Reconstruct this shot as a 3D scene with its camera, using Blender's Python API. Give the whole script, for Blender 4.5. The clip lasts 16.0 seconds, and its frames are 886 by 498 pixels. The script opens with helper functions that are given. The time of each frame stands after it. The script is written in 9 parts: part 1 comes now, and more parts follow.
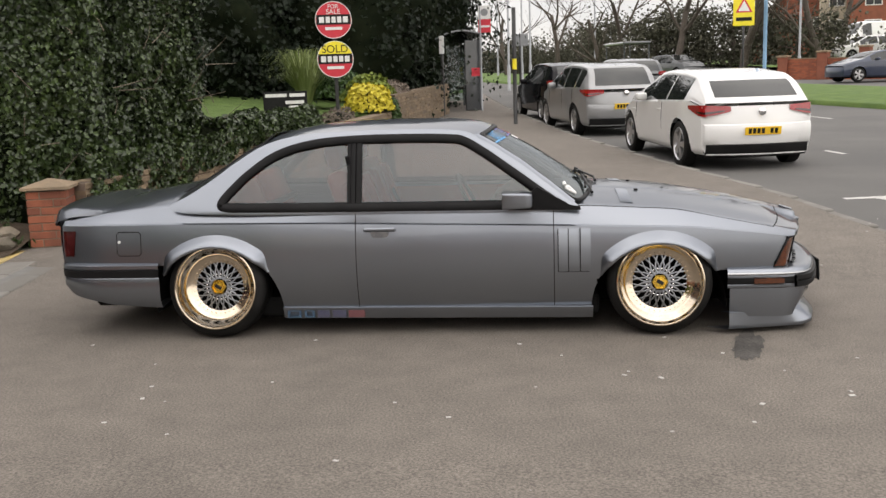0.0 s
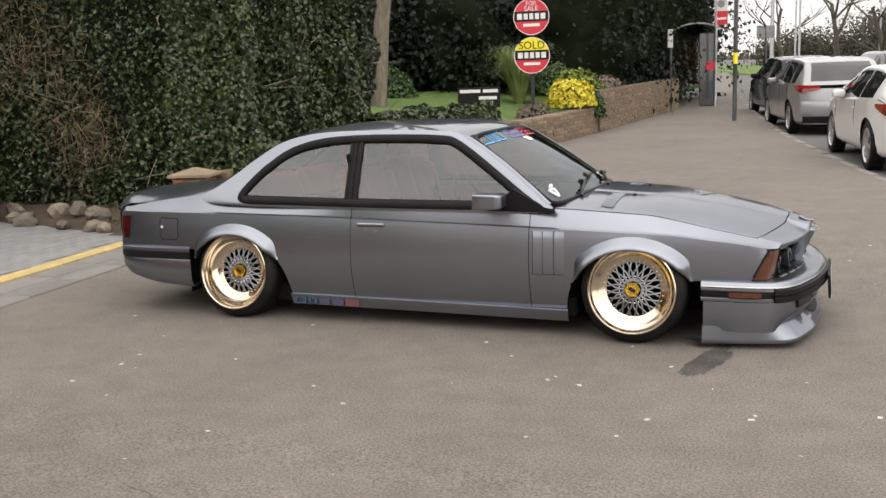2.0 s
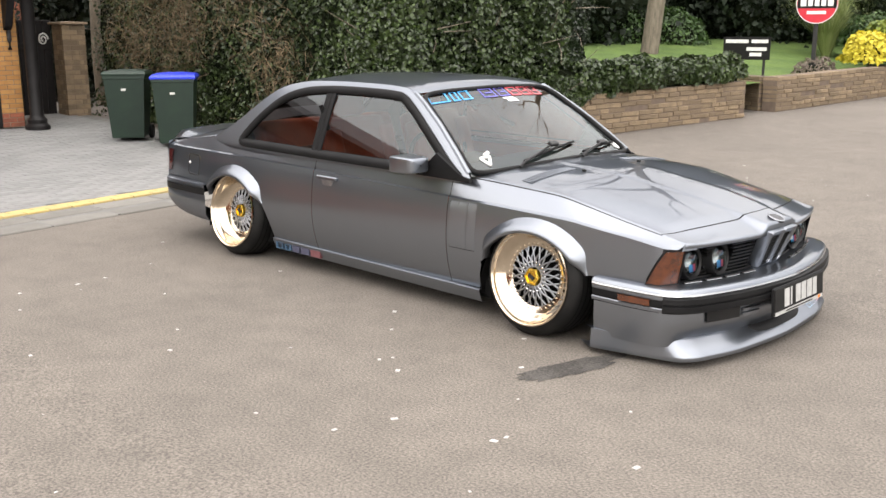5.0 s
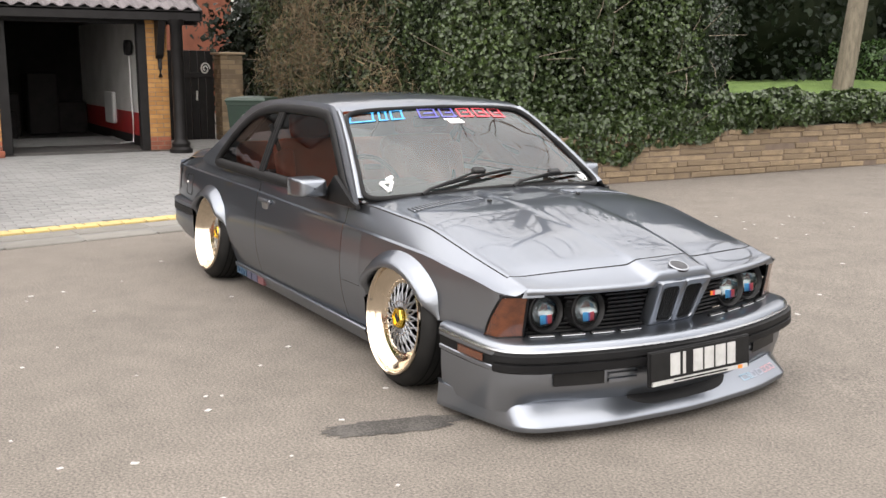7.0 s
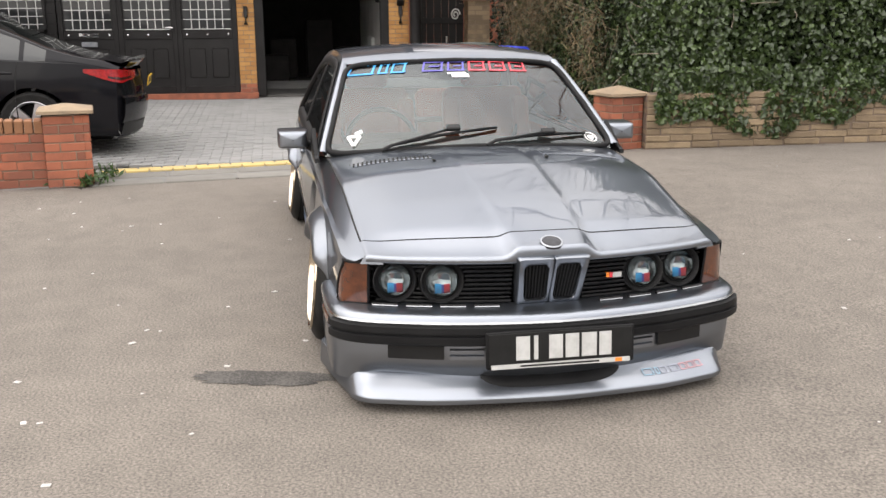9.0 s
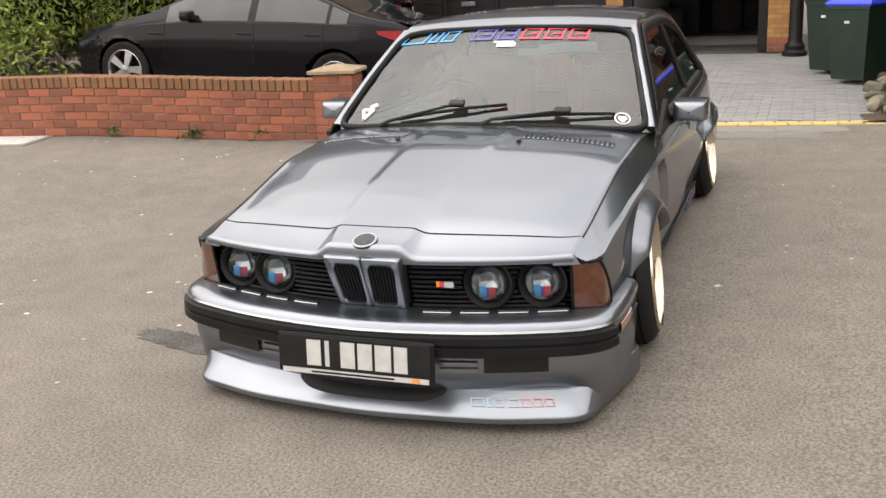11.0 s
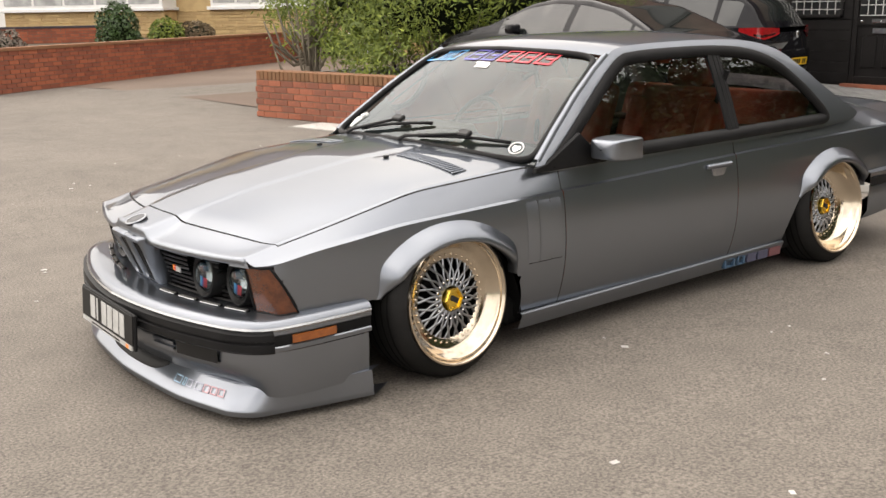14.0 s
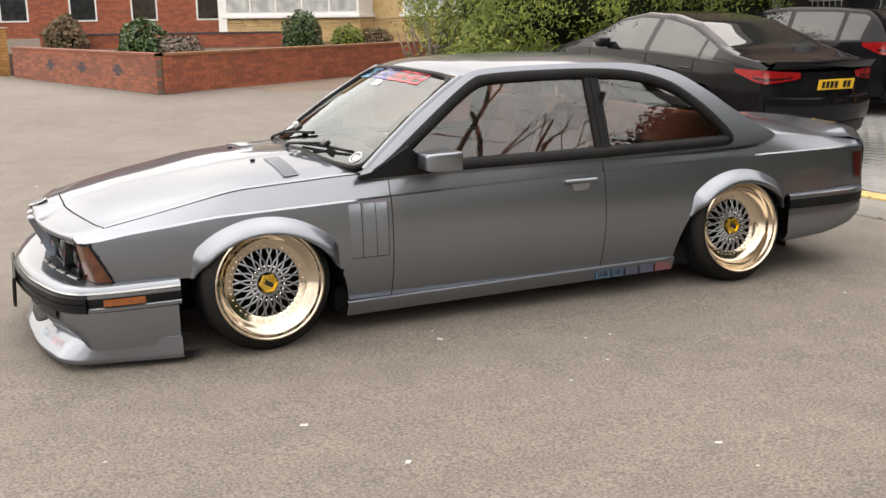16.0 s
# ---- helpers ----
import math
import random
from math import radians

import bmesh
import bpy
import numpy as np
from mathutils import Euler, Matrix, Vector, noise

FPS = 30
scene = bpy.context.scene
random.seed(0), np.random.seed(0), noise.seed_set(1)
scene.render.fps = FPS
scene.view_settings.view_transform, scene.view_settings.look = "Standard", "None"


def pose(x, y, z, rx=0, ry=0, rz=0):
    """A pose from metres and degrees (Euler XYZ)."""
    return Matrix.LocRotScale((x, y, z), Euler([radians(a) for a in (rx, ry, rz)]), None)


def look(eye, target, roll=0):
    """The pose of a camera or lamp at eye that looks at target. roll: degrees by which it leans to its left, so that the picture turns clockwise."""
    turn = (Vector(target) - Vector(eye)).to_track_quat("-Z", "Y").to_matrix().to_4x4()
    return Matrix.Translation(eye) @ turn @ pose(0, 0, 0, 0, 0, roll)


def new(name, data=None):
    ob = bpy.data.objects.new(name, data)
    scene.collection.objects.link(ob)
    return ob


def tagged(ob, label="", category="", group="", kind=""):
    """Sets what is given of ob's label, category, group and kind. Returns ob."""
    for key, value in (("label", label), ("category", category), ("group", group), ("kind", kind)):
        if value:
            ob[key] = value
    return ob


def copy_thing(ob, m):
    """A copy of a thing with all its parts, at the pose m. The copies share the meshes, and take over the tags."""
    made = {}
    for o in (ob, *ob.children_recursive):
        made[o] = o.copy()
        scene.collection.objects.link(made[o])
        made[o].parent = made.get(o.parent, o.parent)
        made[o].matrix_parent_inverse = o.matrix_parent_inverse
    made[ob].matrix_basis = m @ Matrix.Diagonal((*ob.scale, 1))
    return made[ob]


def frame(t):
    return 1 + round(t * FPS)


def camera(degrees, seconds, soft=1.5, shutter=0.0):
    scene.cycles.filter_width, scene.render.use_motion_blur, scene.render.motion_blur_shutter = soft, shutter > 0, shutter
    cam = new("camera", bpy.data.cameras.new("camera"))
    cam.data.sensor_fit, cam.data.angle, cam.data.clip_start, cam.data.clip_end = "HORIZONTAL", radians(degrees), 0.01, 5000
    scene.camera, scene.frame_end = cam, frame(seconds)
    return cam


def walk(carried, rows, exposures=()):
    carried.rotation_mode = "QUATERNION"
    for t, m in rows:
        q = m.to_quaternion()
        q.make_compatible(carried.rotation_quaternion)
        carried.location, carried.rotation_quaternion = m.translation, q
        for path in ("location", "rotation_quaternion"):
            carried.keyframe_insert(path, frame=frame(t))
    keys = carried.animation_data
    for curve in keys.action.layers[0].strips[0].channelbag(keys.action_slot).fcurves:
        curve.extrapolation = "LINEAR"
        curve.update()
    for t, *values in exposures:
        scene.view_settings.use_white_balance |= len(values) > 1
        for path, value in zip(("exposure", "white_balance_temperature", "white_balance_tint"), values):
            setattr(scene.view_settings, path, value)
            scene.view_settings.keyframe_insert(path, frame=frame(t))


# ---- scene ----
cam = camera(49.0, 16.0)
PATH = [
    (0, (0.67, -6.268, 1.471), (0.454, -4.309, 1.128), -1.9),
    (0.5, (1.042, -6.232, 1.462), (0.641, -4.301, 1.13), -3.4),
    (1, (1.474, -6.236, 1.488), (0.925, -4.343, 1.152), -2.5),
    (1.5, (1.891, -6.078, 1.465), (1.286, -4.202, 1.129), -1.3),
    (2, (2.372, -6.038, 1.472), (1.609, -4.22, 1.134), -2.0),
    (2.5, (2.793, -5.946, 1.499), (1.936, -4.18, 1.117), -1.5),
    (3, (3.155, -5.682, 1.498), (2.197, -3.968, 1.116), -1.0),
    (3.2, (3.326, -5.619, 1.495), (2.313, -3.937, 1.112), -1.0),
    (5.3, (4.36, -4.132, 1.508), (2.96, -2.772, 1.072), -0.3),
    (5.5, (4.399, -3.949, 1.501), (2.988, -2.597, 1.076), -0.6),
    (6, (4.533, -3.532, 1.491), (3.036, -2.27, 1.081), -2.8),
    (6.5, (4.746, -3.124, 1.483), (3.135, -2.01, 1.081), -3.2),
    (7, (4.939, -2.691, 1.374), (3.241, -1.699, 1.008), 0.2),
    (7.5, (5.296, -2.37, 1.392), (3.505, -1.593, 0.961), 0.6),
    (8, (5.424, -1.939, 1.388), (3.597, -1.287, 0.902), -0.0),
    (8.5, (5.44, -1.458, 1.397), (3.564, -0.942, 0.933), -0.7),
    (9, (5.443, -0.941, 1.42), (3.528, -0.616, 0.943), -0.3),
    (9.2, (5.395, -0.731, 1.395), (3.472, -0.472, 0.908), -0.1),
    (11.3, (4.765, 1.499, 1.429), (3.007, 0.707, 0.897), -2.1),
    (11.5, (4.654, 1.578, 1.413), (2.917, 0.735, 0.893), -1.4),
    (12, (4.348, 1.965, 1.387), (2.68, 0.977, 0.895), -0.4),
    (12.5, (4.133, 2.352, 1.374), (2.588, 1.174, 0.902), -0.4),
    (13, (3.936, 2.807, 1.401), (2.538, 1.465, 0.907), -0.2),
    (13.5, (3.625, 3.137, 1.387), (2.287, 1.736, 0.891), 0.1),
    (14, (3.392, 3.529, 1.356), (2.219, 1.982, 0.875), -0.9),
    (14.5, (3.116, 3.891, 1.389), (2.056, 2.273, 0.883), -0.4),
    (15, (2.785, 4.155, 1.411), (1.832, 2.471, 0.904), -0.6),
    (15.5, (2.496, 4.56, 1.425), (1.674, 2.797, 0.961), -0.8),
    (16, (2.161, 4.856, 1.435), (1.403, 3.065, 0.967), -0.7),
]
walk(cam, [(t, look(eye, target, roll)) for t, eye, target, roll in PATH],
     [(0, 0.78, 7000, 12), (1.5, 0.92, 7000, 12), (3, 1.15, 7000, 12), (5.5, 1.64, 6950, 12), (9, 1.5, 6950, 12), (12.5, 1.32, 7350, 12), (16, 1.42, 7300, 12)])
# ---- sky, sun ----
world = bpy.data.worlds.new("world")
scene.world = world
world.use_nodes = True
wt = world.node_tree
SUN_EL, SUN_ROT = radians(48), radians(150)
sky = wt.nodes.new("ShaderNodeTexSky")
sky.sky_type, sky.sun_disc, sky.sun_elevation, sky.sun_rotation = "NISHITA", False, SUN_EL, SUN_ROT
sky.dust_density, sky.ozone_density = 0.6, 0.5
pale = wt.nodes.new("ShaderNodeHueSaturation")
pale.inputs["Saturation"].default_value = 0.25
cloud = wt.nodes.new("ShaderNodeTexNoise")
cloud.inputs["Scale"].default_value, cloud.inputs["Detail"].default_value = 2.2, 7.0
ramp = wt.nodes.new("ShaderNodeValToRGB")
ramp.color_ramp.elements[0].position, ramp.color_ramp.elements[0].color = 0.35, (0.92, 0.94, 0.99, 1)
ramp.color_ramp.elements[1].position, ramp.color_ramp.elements[1].color = 0.66, (1.58, 1.57, 1.54, 1)
mult = wt.nodes.new("ShaderNodeMix")
mult.data_type, mult.blend_type = "RGBA", "MULTIPLY"
mult.inputs["Factor"].default_value = 1.0
coord = wt.nodes.new("ShaderNodeTexCoord")
wt.links.new(coord.outputs["Generated"], cloud.inputs["Vector"])
wt.links.new(sky.outputs[0], pale.inputs["Color"])
wt.links.new(cloud.outputs["Fac"], ramp.inputs["Fac"])
even = wt.nodes.new("ShaderNodeMix")
even.data_type = "RGBA"
even.inputs["Factor"].default_value = 0.62
even.inputs[7].default_value = (5.4, 5.4, 5.5, 1)
wt.links.new(pale.outputs[0], even.inputs[6])
# an overcast sky is brighter overhead than at the horizon
split = wt.nodes.new("ShaderNodeSeparateXYZ")
rise = wt.nodes.new("ShaderNodeMapRange")
rise.inputs[1].default_value, rise.inputs[2].default_value, rise.inputs[3].default_value, rise.inputs[4].default_value = 0.0, 0.9, 0.50, 1.26
dome = wt.nodes.new("ShaderNodeMix")
dome.data_type, dome.blend_type = "RGBA", "MULTIPLY"
dome.inputs["Factor"].default_value = 1.0
wt.links.new(coord.outputs["Generated"], split.inputs[0])
wt.links.new(split.outputs[2], rise.inputs[0])
wt.links.new(rise.outputs[0], dome.inputs[7])
wt.links.new(even.outputs[2], dome.inputs[6])
wt.links.new(dome.outputs[2], mult.inputs[6])
wt.links.new(ramp.outputs[0], mult.inputs[7])
wt.links.new(mult.outputs[2], wt.nodes["Background"].inputs["Color"])
wt.nodes["Background"].inputs["Strength"].default_value = 0.15
sun = new("sun", bpy.data.lights.new("sun", "SUN"))
sun.data.energy, sun.data.angle, sun.data.color = 0.6, radians(130), (1.0, 0.95, 0.88)
sun.matrix_world = look((0, 0, 20), (-20 * math.sin(SUN_ROT) / math.tan(SUN_EL), -20 * math.cos(SUN_ROT) / math.tan(SUN_EL), 0))

# ---- materials ----
def surface(name, c1, c2=None, rough=0.6, metal=0.0, scale=3.0, fine=90.0, bump=0.15, depth=0.002, coat=0.0, rnd=0.0, stretch=None, island=False, spec=0.5, grain=0.4, mid=(0.35, 0.65), rvar=0.0):
    """Two-scale procedural surface: large stains between c1 and c2, fine grain in colour and relief."""
    m = bpy.data.materials.new(name)
    m.use_nodes = True
    t = m.node_tree
    b = t.nodes["Principled BSDF"]
    c2 = c2 or tuple(v * 0.8 for v in c1)
    tc = t.nodes.new("ShaderNodeTexCoord")
    src = tc.outputs["Object"]
    if stretch:
        mp = t.nodes.new("ShaderNodeMapping")
        mp.inputs["Scale"].default_value = stretch
        t.links.new(src, mp.inputs["Vector"])
        src = mp.outputs[0]
    n1, n2 = t.nodes.new("ShaderNodeTexNoise"), t.nodes.new("ShaderNodeTexNoise")
    n1.inputs["Scale"].default_value, n1.inputs["Detail"].default_value = scale, 4.0
    n2.inputs["Scale"].default_value, n2.inputs["Detail"].default_value = fine, 3.0
    for n in (n1, n2):
        t.links.new(src, n.inputs["Vector"])
    add = t.nodes.new("ShaderNodeMath")
    add.operation, add.inputs[1].default_value = "MULTIPLY_ADD", grain
    t.links.new(n2.outputs["Fac"], add.inputs[0])
    fac = t.nodes.new("ShaderNodeMath")
    fac.operation, fac.inputs[1].default_value = "SUBTRACT", grain / 2
    t.links.new(n1.outputs["Fac"], add.inputs[2])
    t.links.new(add.outputs[0], fac.inputs[0])
    last = fac.outputs[0]
    if rnd:
        oi = t.nodes.new("ShaderNodeNewGeometry" if island else "ShaderNodeObjectInfo")
        ad = t.nodes.new("ShaderNodeMath")
        ad.operation, ad.inputs[1].default_value = "MULTIPLY_ADD", rnd
        t.links.new(oi.outputs["Random Per Island" if island else "Random"], ad.inputs[0])
        sb = t.nodes.new("ShaderNodeMath")
        sb.operation, sb.inputs[1].default_value = "SUBTRACT", rnd / 2
        t.links.new(last, sb.inputs[0])
        t.links.new(sb.outputs[0], ad.inputs[2])
        last = ad.outputs[0]
    r = t.nodes.new("ShaderNodeValToRGB")
    r.color_ramp.elements[0].position, r.color_ramp.elements[0].color = mid[0], (*c1, 1)
    r.color_ramp.elements[1].position, r.color_ramp.elements[1].color = mid[1], (*c2, 1)
    t.links.new(last, r.inputs["Fac"])
    t.links.new(r.outputs[0], b.inputs["Base Color"])
    b.inputs["Roughness"].default_value, b.inputs["Metallic"].default_value = rough, metal
    b.inputs["Specular IOR Level"].default_value = spec
    if rvar:
        rr = t.nodes.new("ShaderNodeMapRange")
        rr.inputs["To Min"].default_value, rr.inputs["To Max"].default_value = rough - rvar, rough + rvar
        t.links.new(n1.outputs["Fac"], rr.inputs["Value"])
        t.links.new(rr.outputs[0], b.inputs["Roughness"])
    if coat:
        b.inputs["Coat Weight"].default_value, b.inputs["Coat Roughness"].default_value = coat, 0.03
    if bump:
        bp = t.nodes.new("ShaderNodeBump")
        bp.inputs["Strength"].default_value, bp.inputs["Distance"].default_value = bump, depth
        t.links.new(n2.outputs["Fac"], bp.inputs["Height"])
        t.links.new(bp.outputs[0], b.inputs["Normal"])
    return m


def glass(name, tint, ior=1.5, rough=0.0, veil=0.0):
    """A pane: tinted see-through with mirror gloss by Fresnel."""
    m = bpy.data.materials.new(name)
    m.use_nodes = True
    t = m.node_tree
    t.nodes.remove(t.nodes["Principled BSDF"])
    tr, gl, fr, mx = (t.nodes.new(k) for k in ("ShaderNodeBsdfTransparent", "ShaderNodeBsdfGlossy", "ShaderNodeFresnel", "ShaderNodeMixShader"))
    tr.inputs[0].default_value = (*tint, 1)
    gl.inputs["Roughness"].default_value = rough
    gl.inputs["Color"].default_value = (0.66, 0.70, 0.71, 1)
    fr.inputs["IOR"].default_value = ior
    gain = t.nodes.new("ShaderNodeMath")
    gain.operation, gain.inputs[1].default_value, gain.inputs[2].default_value = "MULTIPLY_ADD", 1.0 - veil, veil
    t.links.new(fr.outputs[0], gain.inputs[0])
    t.links.new(gain.outputs[0], mx.inputs[0])
    t.links.new(tr.outputs[0], mx.inputs[1])
    t.links.new(gl.outputs[0], mx.inputs[2])
    t.links.new(mx.outputs[0], t.nodes["Material Output"].inputs["Surface"])
    return m


M = {}
M["paint"] = surface("silver_car_paint", (0.218, 0.238, 0.271), (0.235, 0.255, 0.287), rough=0.30, metal=0.93, scale=1.2, fine=900, bump=0.02, depth=0.0005, coat=0.8)
M["paint"].node_tree.nodes["Principled BSDF"].inputs["Specular Tint"].default_value = (0.25, 0.26, 0.28, 1)
M["trim"] = surface("black_rubber_trim", (0.006, 0.006, 0.0065), (0.010, 0.010, 0.0105), rough=0.5, scale=6, fine=200, bump=0.05, spec=0.14)
M["plastic"] = surface("black_plastic", (0.008, 0.008, 0.009), (0.013, 0.013, 0.013), rough=0.4, scale=6, fine=160, bump=0.05, spec=0.25)
M["under"] = surface("underbody_black", (0.006, 0.006, 0.006), (0.01, 0.01, 0.01), rough=0.9, scale=5, bump=0.1, spec=0.1)
M["tyre"] = surface("tyre_rubber", (0.007, 0.007, 0.007), (0.013, 0.0125, 0.012), rough=0.6, scale=9, fine=150, bump=0.2, spec=0.18)
M["gold_lip"] = surface("polished_champagne_rim", (0.68, 0.585, 0.465), (0.61, 0.52, 0.41), rough=0.13, metal=1.0, scale=9, fine=60, bump=0.0)
M["spoke"] = surface("grey_wheel_mesh", (0.36, 0.375, 0.40), (0.27, 0.285, 0.31), rough=0.3, metal=0.9, scale=20, bump=0.03)
M["gold"] = surface("gold_hub", (0.95, 0.66, 0.12), (0.85, 0.55, 0.08), rough=0.25, metal=1.0, scale=20, bump=0.02)
M["chrome"] = surface("chrome", (0.85, 0.85, 0.85), (0.75, 0.75, 0.75), rough=0.08, metal=1.0, scale=8, bump=0.01)
M["bright_trim"] = surface("bright_trim", (0.42, 0.43, 0.44), (0.36, 0.37, 0.38), rough=0.25, metal=0.95, scale=8, bump=0.01)
M["seam"] = surface("shut_line_black", (0.004, 0.004, 0.004), (0.007, 0.007, 0.007), rough=0.8, bump=0)
M["screen"] = glass("windscreen_glass", (0.46, 0.54, 0.49), 1.45, 0.0, 0.09)
M["tint"] = glass("tinted_side_glass", (0.49, 0.42, 0.39), 1.5, 0.0, 0.10)
M["clear"] = glass("clear_glass", (0.85, 0.9, 0.9))
M["bowl"] = surface("lamp_reflector", (0.40, 0.41, 0.42), (0.22, 0.23, 0.24), rough=0.08, metal=0.8, scale=30, bump=0.05)
M["sill_blue"] = surface("faded_blue_decal", (0.05, 0.10, 0.16), (0.045, 0.085, 0.14), rough=0.4, scale=30, bump=0)
M["sill_violet"] = surface("faded_violet_decal", (0.06, 0.062, 0.10), (0.055, 0.056, 0.09), rough=0.4, scale=30, bump=0)
M["sill_red"] = surface("faded_red_decal", (0.15, 0.06, 0.065), (0.13, 0.05, 0.055), rough=0.4, scale=30, bump=0)
M["leather"] = surface("terracotta_leather", (0.34, 0.075, 0.03), (0.24, 0.05, 0.022), rough=0.45, scale=5, fine=140, bump=0.25)
M["cabin"] = surface("dark_cabin_trim", (0.035, 0.025, 0.022), (0.05, 0.035, 0.03), rough=0.7, scale=6, bump=0.15)
M["amber"] = surface("smoked_amber_lens", (0.11, 0.030, 0.010), (0.065, 0.018, 0.007), rough=0.12, scale=30, fine=200, bump=0.1, coat=1.0)
M["orange"] = surface("orange_marker_lens", (0.27, 0.075, 0.013), (0.20, 0.055, 0.010), rough=0.15, scale=30, bump=0.1, coat=1.0)
M["redlens"] = surface("red_tail_lens", (0.34, 0.010, 0.012), (0.22, 0.006, 0.008), rough=0.16, scale=40, fine=120, bump=0.15, coat=1.0)
M["darkred"] = surface("smoked_red_lens", (0.055, 0.007, 0.007), (0.035, 0.005, 0.005), rough=0.12, scale=40, bump=0.1, coat=1.0)
M["white"] = surface("white_print", (0.75, 0.75, 0.74), (0.66, 0.66, 0.65), rough=0.5, scale=20, bump=0.03)
M["blue_print"] = surface("blue_print", (0.03, 0.33, 0.68), (0.03, 0.26, 0.58), rough=0.4, scale=30, bump=0)
M["violet_print"] = surface("violet_print", (0.08, 0.07, 0.35), (0.07, 0.06, 0.3), rough=0.4, scale=30, bump=0)
M["red_print"] = surface("red_print", (0.60, 0.04, 0.06), (0.5, 0.03, 0.05), rough=0.4, scale=30, bump=0)
M["orange_print"] = surface("orange_print", (0.85, 0.25, 0.03), (0.75, 0.2, 0.03), rough=0.4, scale=30, bump=0)
M["yellow_print"] = surface("yellow_print", (0.82, 0.56, 0.02), (0.74, 0.48, 0.02), rough=0.45, scale=30, bump=0.03)
M["black_print"] = surface("black_print", (0.008, 0.008, 0.008), (0.012, 0.012, 0.012), rough=0.5, scale=20, bump=0.02, spec=0.2)
M["pale_blue"] = surface("faded_pale_blue_decal", (0.30, 0.46, 0.58), (0.27, 0.42, 0.54), rough=0.4, scale=30, bump=0)
M["pale_grey"] = surface("faded_pale_grey_decal", (0.36, 0.38, 0.46), (0.33, 0.35, 0.43), rough=0.4, scale=30, bump=0)
M["pale_pink"] = surface("faded_pink_decal", (0.55, 0.30, 0.33), (0.50, 0.27, 0.30), rough=0.4, scale=30, bump=0)
M["emblem"] = surface("dull_emblem_metal", (0.045, 0.045, 0.05), (0.03, 0.03, 0.034), rough=0.35, metal=0.6, scale=40, bump=0.05)
M["chars"] = surface("silver_characters", (0.46, 0.46, 0.45), (0.38, 0.38, 0.37), rough=0.45, scale=20, bump=0.02)


# ---- mesh helpers ----
def tidy(bm, smooth=True):
    if smooth:
        for f in bm.faces:
            f.smooth = True


def part(name, bm, material, parent=None, label="", smooth=False, sharp=None):
    """Links a bmesh as one mesh object under a thing or a part."""
    tidy(bm, smooth)
    me = bpy.data.meshes.new(name)
    bm.to_mesh(me)
    bm.free()
    me.materials.append(material)
    if sharp is not None:
        me.set_sharp_from_angle(angle=radians(sharp))
    ob = new(name, me)
    if parent is not None:
        ob.parent = parent
    if label:
        ob["label"] = label
    return ob


def share(name, me, parent, m=None):
    """An object of its own on a mesh that alike pieces share."""
    ob = new(name, me)
    ob.parent = parent
    if m is not None:
        ob.matrix_basis = m
    return ob


def thing(name, label, category, at=None, group="", kind=""):
    ob = new(name)
    ob.empty_display_size = 0.1
    if at is not None:
        ob.matrix_basis = at
    return tagged(ob, label, category, group, kind)


def box(bm, lo, hi, bevel=0.0, m=None, seg=1):
    lo, hi = [min(a, b) for a, b in zip(lo, hi)], [max(a, b) for a, b in zip(lo, hi)]
    x0, y0, z0, x1, y1, z1 = *lo, *hi
    vs = [bm.verts.new(p) for p in ((x0, y0, z0), (x1, y0, z0), (x1, y1, z0), (x0, y1, z0), (x0, y0, z1), (x1, y0, z1), (x1, y1, z1), (x0, y1, z1))]
    fs = [bm.faces.new([vs[i] for i in q]) for q in ((3, 2, 1, 0), (4, 5, 6, 7), (0, 1, 5, 4), (1, 2, 6, 5), (2, 3, 7, 6), (3, 0, 4, 7))]
    if bevel:
        es = list({e for f in fs for e in f.edges})
        res = bmesh.ops.bevel(bm, geom=es, offset=bevel, segments=seg, profile=0.5, affect="EDGES")
        vs = list({v for f in res["faces"] for v in f.verts} | {v for v in vs if v.is_valid})
    if m is not None:
        for v in vs:
            v.co = m @ v.co
    return bm


def boxed(lo, hi, bevel=0.0, m=None, seg=1):
    return box(bmesh.new(), lo, hi, bevel, m, seg)


def grid(bm, rows, closed=False, flip=False):
    """Quads between rows of points; None leaves a hole."""
    vs = [[bm.verts.new(p) if p is not None else None for p in row] for row in rows]
    n = len(rows[0])
    for a, b in zip(vs, vs[1:]):
        for i in range(n if closed else n - 1):
            q = (a[i], a[(i + 1) % n], b[(i + 1) % n], b[i])
            if None not in q:
                bm.faces.new(q[::-1] if flip else q)
    return bm


def lathe(profile, seg=48, bm=None, m=None):
    """Turns (radius, along) round the y axis."""
    bm = bm or bmesh.new()
    rows = []
    for r, y in profile:
        row = []
        for i in range(seg):
            a = 2 * math.pi * i / seg
            p = Vector((r * math.cos(a), y, r * math.sin(a)))
            row.append(m @ p if m is not None else p)
        rows.append(row)
    return grid(bm, rows, closed=True)


